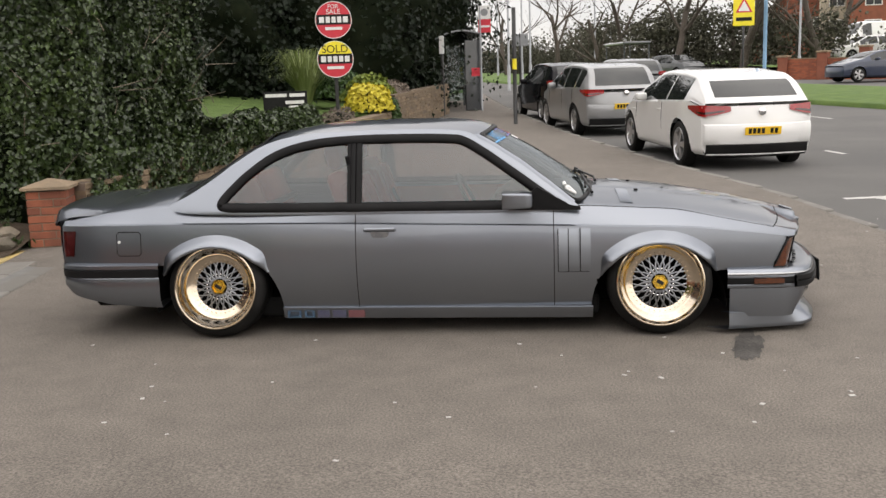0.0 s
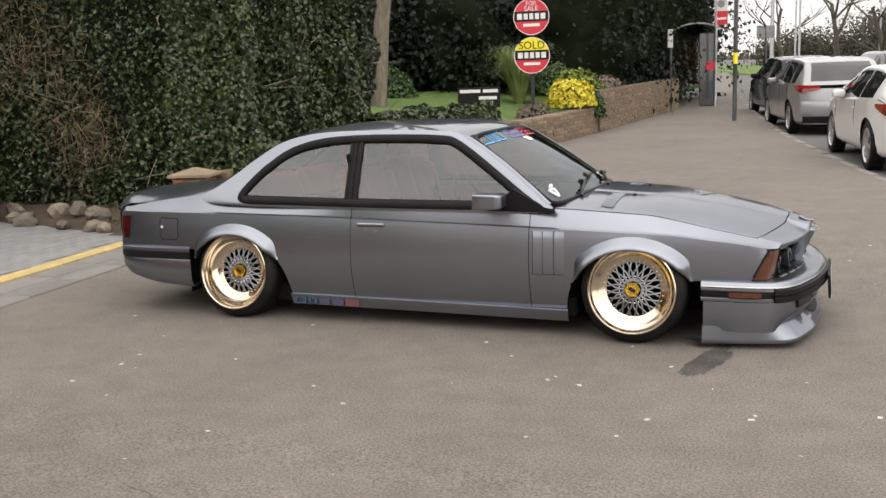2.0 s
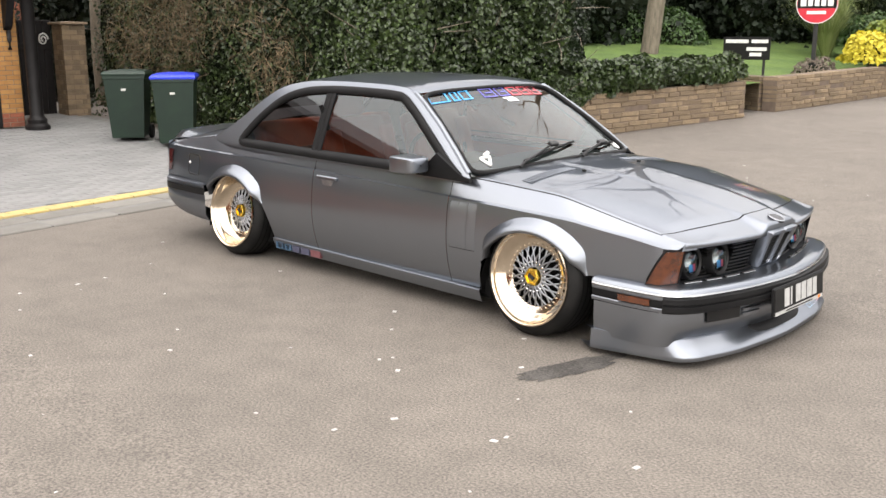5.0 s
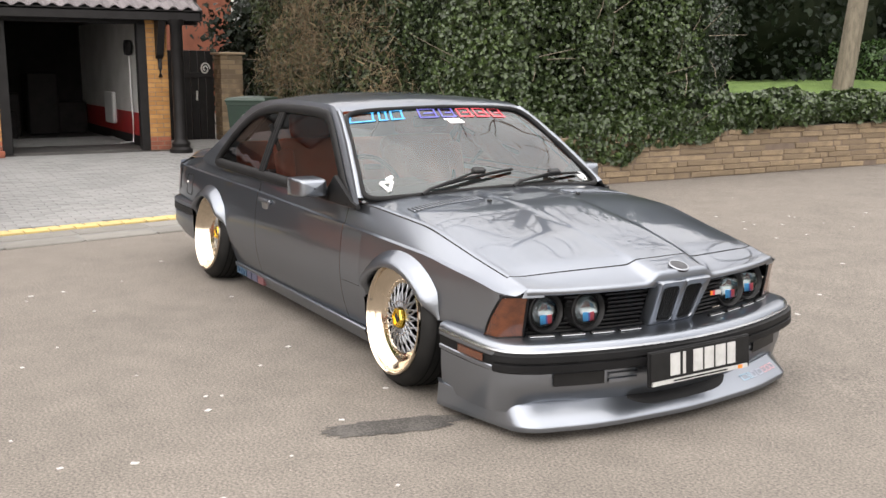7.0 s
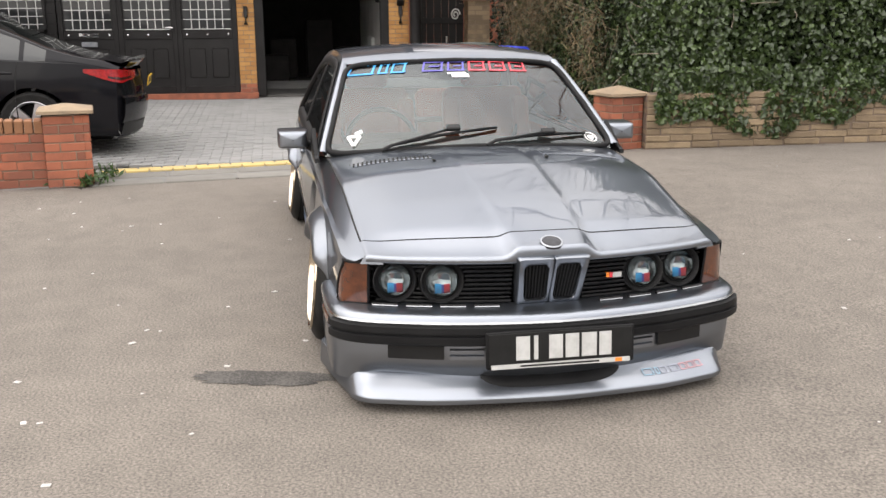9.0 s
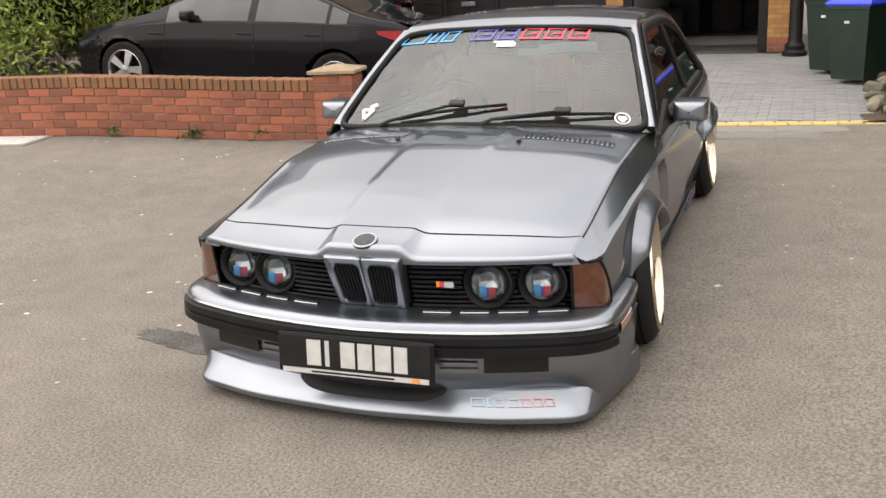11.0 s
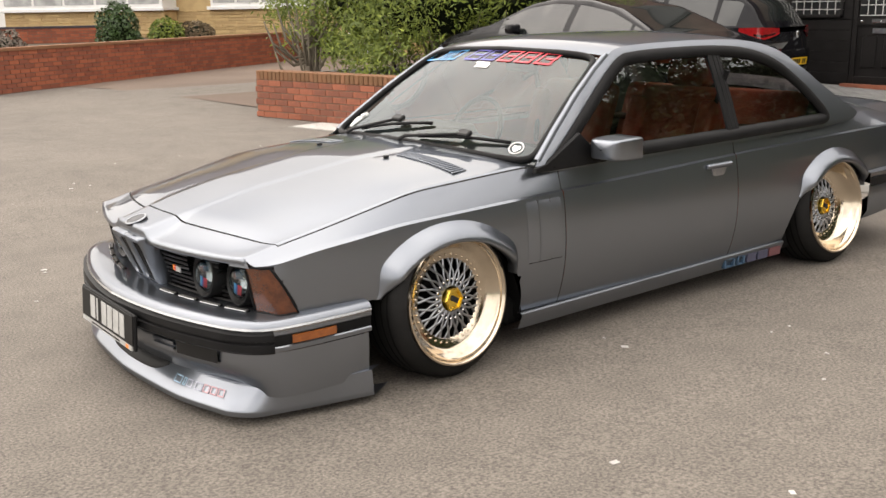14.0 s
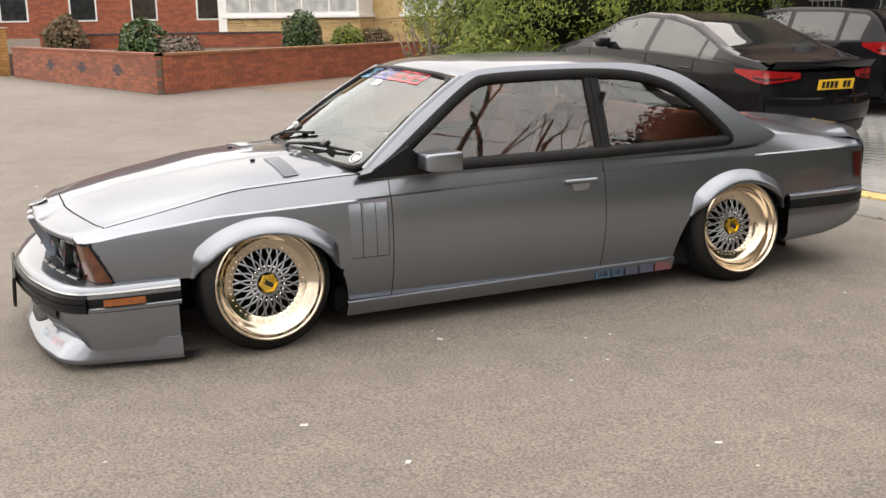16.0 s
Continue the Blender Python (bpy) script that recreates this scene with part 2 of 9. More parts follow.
def tube(pts, r, seg=8, bm=None, cap=True):
    """A round bar along points; r may be one radius or one a point."""
    bm = bm or bmesh.new()
    pts = [Vector(p) for p in pts]
    rs = r if isinstance(r, (list, tuple)) else [r] * len(pts)
    rows, up = [], Vector((0, 0, 1))
    for i, p in enumerate(pts):
        d = (pts[min(i + 1, len(pts) - 1)] - pts[max(i - 1, 0)]).normalized()
        u = d.cross(up)
        if u.length < 0.05:
            u = d.cross(Vector((1, 0, 0)))
        u.normalize()
        w = u.cross(d).normalized()
        rows.append([p + rs[i] * (math.cos(2 * math.pi * k / seg) * u + math.sin(2 * math.pi * k / seg) * w) for k in range(seg)])
    n0 = len(bm.verts)
    grid(bm, rows, closed=True)
    bm.verts.ensure_lookup_table()
    if cap:
        for k in (n0, n0 + seg * (len(pts) - 1)):
            bm.faces.new([bm.verts[k + j] for j in range(seg)])
    return bm


def prism(outline, y0, y1, bm=None, m=None, bevel=0.0):
    """A flat outline of (x, z) points, thick from y0 to y1."""
    bm = bm or bmesh.new()
    a = [bm.verts.new((x, y0, z)) for x, z in outline]
    b = [bm.verts.new((x, y1, z)) for x, z in outline]
    n = len(outline)
    fs = [bm.faces.new(a), bm.faces.new(b[::-1])]
    for i in range(n):
        fs.append(bm.faces.new((a[(i + 1) % n], a[i], b[i], b[(i + 1) % n])))
    vs = a + b
    if bevel:
        es = list({e for f in fs[:2] for e in f.edges})
        res = bmesh.ops.bevel(bm, geom=es, offset=bevel, segments=2, profile=0.5, affect="EDGES")
        vs = list({v for f in res["faces"] for v in f.verts} | {v for v in vs if v.is_valid})
    if m is not None:
        for v in vs:
            v.co = m @ v.co
    return bm


def curve(*pts, soft=0.06):
    """A smoothed broken line through (x, value) points."""
    xs, vs = [p[0] for p in pts], [p[1] for p in pts]
    w = (-1.0, -0.5, 0.0, 0.5, 1.0)
    return lambda x: float(np.mean([np.interp(x + soft * k, xs, vs) for k in w]))


def chain(pts, n, closed=False):
    """Points spread evenly along a polyline, rounded at its corners (Catmull-Rom)."""
    p = [Vector(q) for q in pts]
    k = len(p)
    out = []
    segs = k if closed else k - 1
    for i in range(segs):
        a, b, c, d = (p[(i + j) % k] if closed else p[max(0, min(k - 1, i + j))] for j in (-1, 0, 1, 2))
        for j in range(8):
            t = j / 8
            out.append(0.5 * ((2 * b) + (c - a) * t + (2 * a - 5 * b + 4 * c - d) * t * t + (3 * b - a - 3 * c + d) * t ** 3))
    out.append(p[0].copy() if closed else p[-1].copy())
    s = [0.0]
    for a, b in zip(out, out[1:]):
        s.append(s[-1] + (b - a).length)
    res = []
    for t in np.linspace(0, s[-1], n + 1 if closed else n):
        i = min(max(int(np.searchsorted(s, t)) - 1, 0), len(out) - 2)
        f = (t - s[i]) / max(1e-9, s[i + 1] - s[i])
        res.append(out[i].lerp(out[i + 1], f))
    return res[:-1] if closed else res


def smooth01(a, b, x):
    t = min(1.0, max(0.0, (x - a) / (b - a)))
    return t * t * (3 - 2 * t)

# ---- ground, pavement, driveway ----
def tarmac(name, dark, light, mott=0.10):
    """Worn tarmac: pale and dark chippings, finer sand between them, faint large stains."""
    m = surface(name, dark, light, rough=0.92, scale=95, fine=290, bump=0.5, depth=0.004, mid=(0.30, 0.72), grain=0.5)
    t = m.node_tree
    b, tc = t.nodes["Principled BSDF"], t.nodes["Texture Coordinate"]
    src = b.inputs["Base Color"].links[0].from_socket
    vo = t.nodes.new("ShaderNodeTexVoronoi")
    vo.inputs["Scale"].default_value = 75
    chip = t.nodes.new("ShaderNodeMapRange")
    chip.inputs["From Min"].default_value, chip.inputs["From Max"].default_value = 0.14, 0.10
    sep = t.nodes.new("ShaderNodeSeparateColor")
    pick = t.nodes.new("ShaderNodeMath")
    pick.operation, pick.inputs[1].default_value = "GREATER_THAN", 0.88
    both = t.nodes.new("ShaderNodeMath")
    both.operation = "MULTIPLY"
    t.links.new(tc.outputs["Object"], vo.inputs["Vector"])
    t.links.new(vo.outputs["Distance"], chip.inputs["Value"])
    t.links.new(vo.outputs["Color"], sep.inputs[0])
    t.links.new(sep.outputs[0], pick.inputs[0])
    t.links.new(pick.outputs[0], both.inputs[0])
    t.links.new(chip.outputs[0], both.inputs[1])
    mx = t.nodes.new("ShaderNodeMix")
    mx.data_type = "RGBA"
    mx.inputs[7].default_value = (light[0] * 1.7, light[1] * 1.7, light[2] * 1.7, 1)
    t.links.new(both.outputs[0], mx.inputs["Factor"])
    t.links.new(src, mx.inputs[6])
    last = mx.outputs[2]
    for sc, amp in ((0.7, mott), (5.0, mott)):
        no = t.nodes.new("ShaderNodeTexNoise")
        no.inputs["Scale"].default_value, no.inputs["Detail"].default_value = sc, 5.0
        t.links.new(tc.outputs["Object"], no.inputs["Vector"])
        rg = t.nodes.new("ShaderNodeMapRange")
        rg.inputs["From Min"].default_value, rg.inputs["From Max"].default_value = 0.3, 0.7
        rg.inputs["To Min"].default_value, rg.inputs["To Max"].default_value = 1 - amp, 1 + amp
        t.links.new(no.outputs["Fac"], rg.inputs["Value"])
        mu = t.nodes.new("ShaderNodeMix")
        mu.data_type, mu.blend_type = "RGBA", "MULTIPLY"
        mu.inputs["Factor"].default_value = 1.0
        t.links.new(last, mu.inputs[6])
        t.links.new(rg.outputs[0], mu.inputs[7])
        last = mu.outputs[2]
    t.links.new(last, b.inputs["Base Color"])
    return m


M["tarmac"] = tarmac("worn_tarmac", (0.076, 0.0665, 0.0568), (0.218, 0.192, 0.1645))
M["road"] = surface("road_tarmac", (0.085, 0.083, 0.080), (0.115, 0.111, 0.105), rough=0.9, scale=0.4, fine=120, bump=0.4, depth=0.004)
M["brown_drive"] = surface("brown_tarmac", (0.12, 0.085, 0.065), (0.15, 0.11, 0.085), rough=0.92, scale=0.8, fine=150, bump=0.4, depth=0.004)
M["paver"] = surface("grey_block_paver", (0.19, 0.19, 0.187), (0.23, 0.229, 0.224), rough=0.9, scale=6, fine=200, bump=0.3, rnd=0.4)
M["paver_far"] = surface("grey_block_pavers", (0.19, 0.19, 0.187), (0.23, 0.229, 0.224), rough=0.9, scale=1.2, fine=200, bump=0.3, rnd=0.35, island=True)
M["joint"] = surface("sandy_joint", (0.15, 0.148, 0.14), (0.18, 0.176, 0.165), rough=0.95, scale=8, bump=0.2)
M["yellow_block"] = surface("yellow_paver", (0.50, 0.375, 0.145), (0.42, 0.325, 0.145), rough=0.85, scale=7, fine=150, bump=0.3, rnd=0.5)
M["kerbstone"] = surface("concrete_kerb", (0.15, 0.142, 0.128), (0.20, 0.19, 0.172), rough=0.9, scale=3, fine=120, bump=0.35, rnd=0.4)
M["grass"] = surface("lawn_grass", (0.07, 0.125, 0.025), (0.11, 0.175, 0.035), rough=0.9, scale=2, fine=60, bump=0.8, depth=0.03)
M["soil"] = surface("soil", (0.05, 0.035, 0.022), (0.08, 0.055, 0.035), rough=0.95, scale=4, fine=60, bump=0.8, depth=0.02)
M["line_white"] = surface("road_paint_white", (0.55, 0.54, 0.52), (0.42, 0.41, 0.39), rough=0.7, scale=9, fine=120, bump=0.2)
M["damp"] = surface("damp_patch", (0.030, 0.027, 0.024), (0.085, 0.078, 0.07), rough=0.75, grain=1.4, scale=5, fine=120, bump=0.4, depth=0.003)
M["chip"] = surface("pale_debris", (0.5, 0.49, 0.46), (0.36, 0.34, 0.32), rough=0.8, scale=20, bump=0.1)


def gz(x, y):
    """Height of the forecourt and pavement."""
    return 0.0205 * max(0.0, y) * smooth01(0.0, 3.0, y) + 0.10 * smooth01(-2.6, -5.5, y) + 0.187 * smooth01(-7.2, -11.5, y)


def rz(x, y):
    return gz(x, y) - 0.085


KERB = [(40.0, -0.5), (12.0, 0.2), (6.0, 0.75), (4.2, 1.35), (3.66, 2.1), (3.42, 3.3), (3.27, 4.5), (2.95, 6.0), (2.5, 7.71), (1.85, 10.6), (1.05, 14.4), (0.42, 18.3), (-0.3, 23.0), (-1.6, 33.0), (-4.2, 55.0), (-9.0, 95.0), (-12.0, 120.0)]
kerb = chain([(x, y, 0) for x, y in KERB], 220)


def kerb_x(y):
    if y < -0.5:
        return 60.0
    ys, xs = [p.y for p in kerb], [p.x for p in kerb]
    return float(np.interp(y, ys, xs))


ysr = [*np.linspace(-120, -16, 14), *np.linspace(-15, 30, 60), *np.linspace(33, 320, 30)]
xsr = [*np.linspace(-140, -16, 14), *np.linspace(-15, 25, 30), *np.linspace(30, 240, 18)]
ground = part("ground", grid(bmesh.new(), [[Vector((x, y, rz(x, y))) for x in xsr] for y in ysr]), M["road"], smooth=True)
tagged(ground, "grey tarmac road with a pale worn surface", "ground", kind="structure")
rows = []
for y in [*np.linspace(-40, -1, 50), *np.linspace(-0.45, 20, 70), *np.linspace(21, 118, 40)]:
    kx = min(kerb_x(y), 40.0)
    rows.append([Vector((kx + (-30 - kx) * f ** 1.5, y, gz(0, y))) for f in np.linspace(0, 1, 24)])
pavement = part("pavement", grid(bmesh.new(), rows), M["tarmac"], smooth=True)
tagged(pavement, "worn brownish-grey tarmac forecourt and pavement", "pavement", kind="structure")
ks = [p for p in kerb if 0.4 < p.y < 60]
seg = chain([(p.x, p.y, 0) for p in ks], 70)
for a, b in zip(seg, seg[1:]):
    d = (b - a)
    ang = math.degrees(math.atan2(d.y, d.x))
    st = part("kerb_stone", boxed((0.006, -0.12, -0.14), (d.length - 0.006, 0.01, 0.006), 0.012), M["kerbstone"], pavement)
    st.matrix_basis = pose(a.x, a.y, gz(a.x, a.y), 0, 0, ang)
# road paint
def stripe(x0, y0, x1, y1, w, name="road_marking"):
    d = Vector((x1 - x0, y1 - y0, 0))
    n = Vector((-d.y, d.x, 0)).normalized() * w / 2
    bm = bmesh.new()
    rows = []
    for f in np.linspace(0, 1, 6):
        p = Vector((x0, y0, 0)) + d * f
        rows.append([Vector((q.x, q.y, rz(q.x, q.y) + 0.005)) for q in (p - n, p + n)])
    ob = part(name, grid(bm, rows), M["line_white"])
    return tagged(ob, "worn white painted road line", "road marking", group="road markings", kind="structure")


stripe(3.95, 4.9, 4.75, 5.05, 0.12)
stripe(4.3, 4.95, 5.6, 2.9, 0.12)
for k in range(9):
    f = k * 2.05
    stripe(5.75 - 0.21 * f, 7.6 + f * 0.98, 5.62 - 0.21 * f, 8.2 + f * 0.98, 0.10)
stripe(7.3, 17.5, 7.0, 18.7, 0.1)
# central grass verge of the dual carriageway
rows = []
for f in np.linspace(0, 1, 40):
    y = 14 + 90 * f
    xa, xb = 11.4 - (y - 14) * 0.31, 18.2 - (y - 14) * 0.28
    rows.append([Vector((xa, y, rz(xa, y))), Vector((xa + 0.03, y, rz(xa, y) + 0.12))] + [Vector((xa + (xb - xa) * k, y, rz(xa, y) + 0.13 + 0.10 * math.sin(k * math.pi))) for k in np.linspace(0.03, 0.97, 8)] + [Vector((xb, y, rz(xb, y)))])
verge = part("grass_verge", grid(bmesh.new(), rows), M["grass"], smooth=True)
tagged(verge, "green grass verge between two carriageways", "verge", kind="structure")

# driveway
def edge_x(y):
    """The dropped kerb between the forecourt and the driveway."""
    return -2.94 - 0.14 * (y + 2.44)


def drive_z(x, y=0.0):
    """The drive rises towards the house, and along the red wall."""
    return 0.030 + 0.028 * max(0.0, -4.6 - x) + max(0.0, -1.9 - y) * (0.024 + 0.042 * smooth01(-6.7, -5.7, x))


rows = [[Vector((edge_x(y) - 0.02, y, 0.012))] + [Vector((x, y, drive_z(x, y) - 0.004)) for x in (-4.6, -5.7, -6.2, -6.7, -8.5, -12.0)] for y in np.linspace(-9.0, 2.5, 24)]
drive = part("driveway", grid(bmesh.new(), rows), M["joint"])
tagged(drive, "grey block-paved driveway with a yellow brick edge", "driveway", kind="structure")
ys = np.arange(-2.5, 2.2, 0.60)
for a, b in zip(ys, ys[1:]):
    for k in (0, 1):
        bm = boxed((-0.27 + 0.012, 0.004, -0.05), (0 - 0.004, b - a - 0.006, 0.014 + 0.008 * k), 0.008)
        st = part("kerb_stone", bm, M["kerbstone"], drive)
        st.matrix_basis = pose(edge_x(a) - 0.27 * k, a, 0.0, 0, 0, 8)
me = None
n = 0
for r in range(2):
    for y in np.arange(-2.5, 2.15, 0.205):
        if me is None:
            o = part("yellow_paver", boxed((-0.098, 0.003, -0.04), (-0.003, 0.197, 0.008), 0.005), M["yellow_block"], drive)
            me = o.data
        else:
            o = share("yellow_paver", me, drive)
        o.matrix_basis = pose(edge_x(y) - 0.56 - 0.1 * r, y + 0.1 * r, 0.028, 0, 0, 8)
near, far, me = 0, bmesh.new(), None
fv, ff = [], []
for i in range(83):
    for j in range(58):
        x, y = -3.72 - 0.1 * i, -8.9 + 0.2 * j + (0.1 if i % 2 else 0)
        if x > edge_x(y) - 0.78 or y > 2.3 or x < -11.95:
            continue
        h = drive_z(x, y) + 0.004 + 0.003 * random.random()
        b0 = drive_z(x, y) - 0.004
        if i < 14 and -2.6 < y < 2.1 and near < 280:
            near += 1
            if me is None:
                o = part("paver", boxed((-0.048, -0.098, -0.03), (0.048, 0.098, 0.0), 0.004), M["paver"], drive)
                me = o.data
            else:
                o = share("paver", me, drive)
            o.matrix_basis = pose(x, y, h, random.uniform(-0.4, 0.4), random.uniform(-0.4, 0.4), 0)
        else:
            k = len(fv)
            e = 0.004
            fv += [(x - 0.049, y - 0.099, b0), (x + 0.049, y - 0.099, b0), (x + 0.049, y + 0.099, b0), (x - 0.049, y + 0.099, b0),
                   (x - 0.049 + e, y - 0.099 + e, h), (x + 0.049 - e, y - 0.099 + e, h), (x + 0.049 - e, y + 0.099 - e, h), (x - 0.049 + e, y + 0.099 - e, h)]
            ff += [(k + 4, k + 5, k + 6, k + 7), (k, k + 1, k + 5, k + 4), (k + 1, k + 2, k + 6, k + 5), (k + 2, k + 3, k + 7, k + 6), (k + 3, k, k + 4, k + 7)]
me = bpy.data.meshes.new("pavers")
me.from_pydata(fv, [], ff)
me.materials.append(M["paver_far"])
pv = new("pavers", me)
pv.parent = drive
tagged(pv, kind="stuff")

# damp patch under the nose, debris, inspection cover
bm = bmesh.new()
pts = []
for a in np.linspace(0, 2 * math.pi, 110, endpoint=False):
    r = 1 + 0.30 * noise.noise((1.6 * math.cos(a), 1.6 * math.sin(a), 4.0)) + 0.22 * noise.noise((5 * math.cos(a), 5 * math.sin(a), 1.0)) + 0.10 * noise.noise((14 * math.cos(a), 14 * math.sin(a), 2.0))
    u, v = 0.29 * r * math.cos(a), 0.085 * r * math.sin(a)
    pts.append((1.735 + 0.06 * math.cos(a) * 0 + v + 0.06 * (u / 0.29), -1.04 + u, 0.003))
bm.faces.new([bm.verts.new(p) for p in pts])
tagged(part("damp_patch", bm, M["damp"]), "dark damp stain on the tarmac", "stain", kind="structure")
bm = bmesh.new()
rnd = random.Random(4)
spots = [(0.6, -1.76), (1.17, -2.35), (1.06, -1.51), (0.73, -1.22), (-1.33, -2.28), (-0.98, -2.42), (-1.16, -1.99), (-1.32, -1.76), (0.22, -2.19), (2.04, -1.82), (2.23, -1.28), (1.37, 1.70), (0.53, 0.86), (0.29, 1.72)]
spots += [(rnd.uniform(-2.5, 5), rnd.uniform(-5, 5)) for _ in range(170)]
for x, y in spots:
    if -2.4 < x < 2.4 and abs(y) < 0.85:
        continue
    s = rnd.choice((0.006, 0.008, 0.011, 0.014))
    box(bm, (-s, -s * 0.7, 0), (s, s * 0.7, 0.003), 0, pose(x, y, gz(x, y) + 0.001, 0, 0, rnd.uniform(0, 180)))
tagged(part("litter_specks", bm, M["chip"]), "pale specks of debris scattered on the tarmac", "debris", kind="stuff")
cover = thing("inspection_cover", "pale rectangular inspection cover set in the tarmac", "manhole cover")
cm = pose(-2.12, -5.75, gz(0, -5.75), 0, 0, 12)
part("frame", boxed((-0.27, -0.42, -0.02), (0.27, 0.42, 0.006), 0.004, cm), M["kerbstone"], cover)
part("lid", boxed((-0.22, -0.38, 0.0), (0.22, 0.38, 0.012), 0.004, cm), M["chip"], cover, "pale painted steel lid")
# the neighbour's brown drive
rows = [[Vector((x, y, gz(x, y) + 0.006)) for x in np.linspace(xa, -14, 12)] for y, xa in ((-7.6, -2.6), (-9.0, -2.2), (-11.0, -1.4), (-12.8, -0.6), (-13.5, -0.5), (-18.5, -5.2), (-23.5, -10.5))]
nd = part("neighbour_drive", grid(bmesh.new(), rows), M["brown_drive"])
tagged(nd, "reddish-brown tarmac drive of the neighbouring house", "driveway", kind="structure")


# hairline cracks in the tarmac
for x0, y0, x1, y1, sd in ((-1.30, -2.94, 0.35, -2.74, 1), (-1.2, -2.9, 0.9, -3.6, 2), (3.6, 2.2, 5.6, 0.4, 3)):
    q = random.Random(sd)
    d = Vector((x1 - x0, y1 - y0, 0))
    nrm = Vector((-d.y, d.x, 0)).normalized()
    rows, off = [], 0.0
    for f in np.linspace(0, 1, 60):
        off = off * 0.9 + q.gauss(0, 0.012)
        c = Vector((x0, y0, 0)) + d * f + nrm * off
        w = 0.0035 * q.uniform(0.3, 1.2)
        rows.append([Vector((p.x, p.y, gz(p.x, p.y) + 0.0015)) for p in (c - nrm * w, c + nrm * w)])
    tagged(part("tarmac_crack", grid(bmesh.new(), rows), M["damp"]), "hairline crack in the worn tarmac", "crack", kind="structure")
# ---- the silver coupe ----
car = thing("sports_coupe", "lowered silver two-door coupe with black trim and gold wheels", "car", pose(0, -0.018, 0, 0, 0, 0.8))

SWAGE = curve((-2.33, 0.675), (-1.54, 0.68), (-0.66, 0.67), (0.12, 0.65), (0.76, 0.632), (1.54, 0.608), (2.0, 0.570), (2.19, 0.541))
WIDE = curve((-2.33, 0.715), (-2.1, 0.755), (-1.6, 0.785), (-1.0, 0.795), (0.0, 0.795), (0.8, 0.785), (1.3, 0.78), (1.8, 0.765), (2.17, 0.745))
SH_Z = curve((-2.33, 0.700), (-2.1, 0.728), (-1.7, 0.772), (-1.52, 0.778), (-1.4, 0.75), (-1.2, 0.735), (-0.4, 0.733), (0.6, 0.725), (0.84, 0.742), (1.4, 0.708), (1.99, 0.605), (2.08, 0.588), (2.19, 0.557))
SH_Y = curve((-2.33, 0.625), (-1.7, 0.685), (-1.3, 0.722), (-0.4, 0.746), (0.6, 0.74), (0.84, 0.705), (1.4, 0.69), (2.0, 0.672), (2.17, 0.66))
TOP_Z = curve((-2.33, 0.718), (-2.0, 0.796), (-1.57, 0.872), (-1.4, 0.905), (0.5, 0.80), (0.89, 0.797), (1.32, 0.768), (1.77, 0.70), (2.05, 0.634), (2.19, 0.594))
BULGE_Y = curve((0.6, 0.185), (2.17, 0.135))
ARCH = ((1.28, 0.155, 0.378), (-1.29, 0.165, 0.388))


def warp(x, y, z):
    """Rounds the nose and the tail in plan."""
    x -= 0.30 * y * y * smooth01(1.2, 2.1, x)
    x += 0.16 * y * y * smooth01(-1.5, -2.33, x)
    return Vector((x, y, z))


def low(x):
    return 0.165 if -1.29 < x < 1.28 else (0.365 if x > 0 else 0.44)


def nose_round(x):
    """Rounds the front corners of the wings in plan."""
    u = min(1.0, max(0.0, (x - 2.10) / 0.087))
    return 0.050 * (1 - math.sqrt(1 - u * u))


def side_y(x, z):
    zs = SWAGE(x)
    w = WIDE(x)
    if z <= zs:
        return w - (0.45 if z > 0.42 else 0.75) * (z - 0.42) ** 2 - nose_round(x)
    t = min(1.0, (z - zs) / max(0.02, SH_Z(x) - zs))
    w -= 0.45 * (zs - 0.42) ** 2 + 0.011
    return w - (w - SH_Y(x)) * t ** 1.1 - nose_round(x) * (1 - t)


def in_arch(p):
    for cx, cz, r in ARCH:
        d = math.hypot(p.x - cx, p.z - cz)
        if p.z < cz and abs(p.x - cx) < r - 0.001 or d < r - 0.012:
            return None
        if d < r + 0.012 and p.z > cz:
            p.x, p.z = cx + (p.x - cx) * r / d, cz + (p.z - cz) * r / d
    return p


def side_rows(xs, s):
    rows = []
    for x in xs:
        z0, zs, z1 = low(x), SWAGE(x), SH_Z(x)
        zz = [*np.linspace(z0, zs, 24), zs + 0.007, zs + 0.011, *np.linspace(min(zs + 0.016, z1 - 0.004), z1, 7)]
        row = []
        for z in zz:
            p = warp(x, side_y(x, z), z)
            p.y *= s
            lens_edge = 2.095 + 0.075 * min(1.0, max(0.0, (z - 0.376) / 0.164))
            row.append(None if x > lens_edge and z < 0.539 else in_arch(p))
        rows.append(row)
    return rows


def hood_z(x, y):
    ye, ze, zc = SH_Y(x), SH_Z(x), TOP_Z(x)
    t = min(1.0, abs(y) / ye)
    z = zc - (zc - ze) * (0.55 * t ** 2 + 0.45 * t ** 6)
    if x > 0:
        z += 0.0045 * (1 - smooth01(BULGE_Y(x) - 0.010, BULGE_Y(x) + 0.035, abs(y))) - 0.003
        z += 0.006 * smooth01(0.93, 1.0, t)
    if x > 1.98:
        u = min(1.0, (x - 1.98) / 0.205)
        z += (0.564 - z) * u ** 1.7 * smooth01(BULGE_Y(x) - 0.02, BULGE_Y(x) + 0.05, abs(y)) * (1 - smooth01(0.86, 1.0, t))
    return z


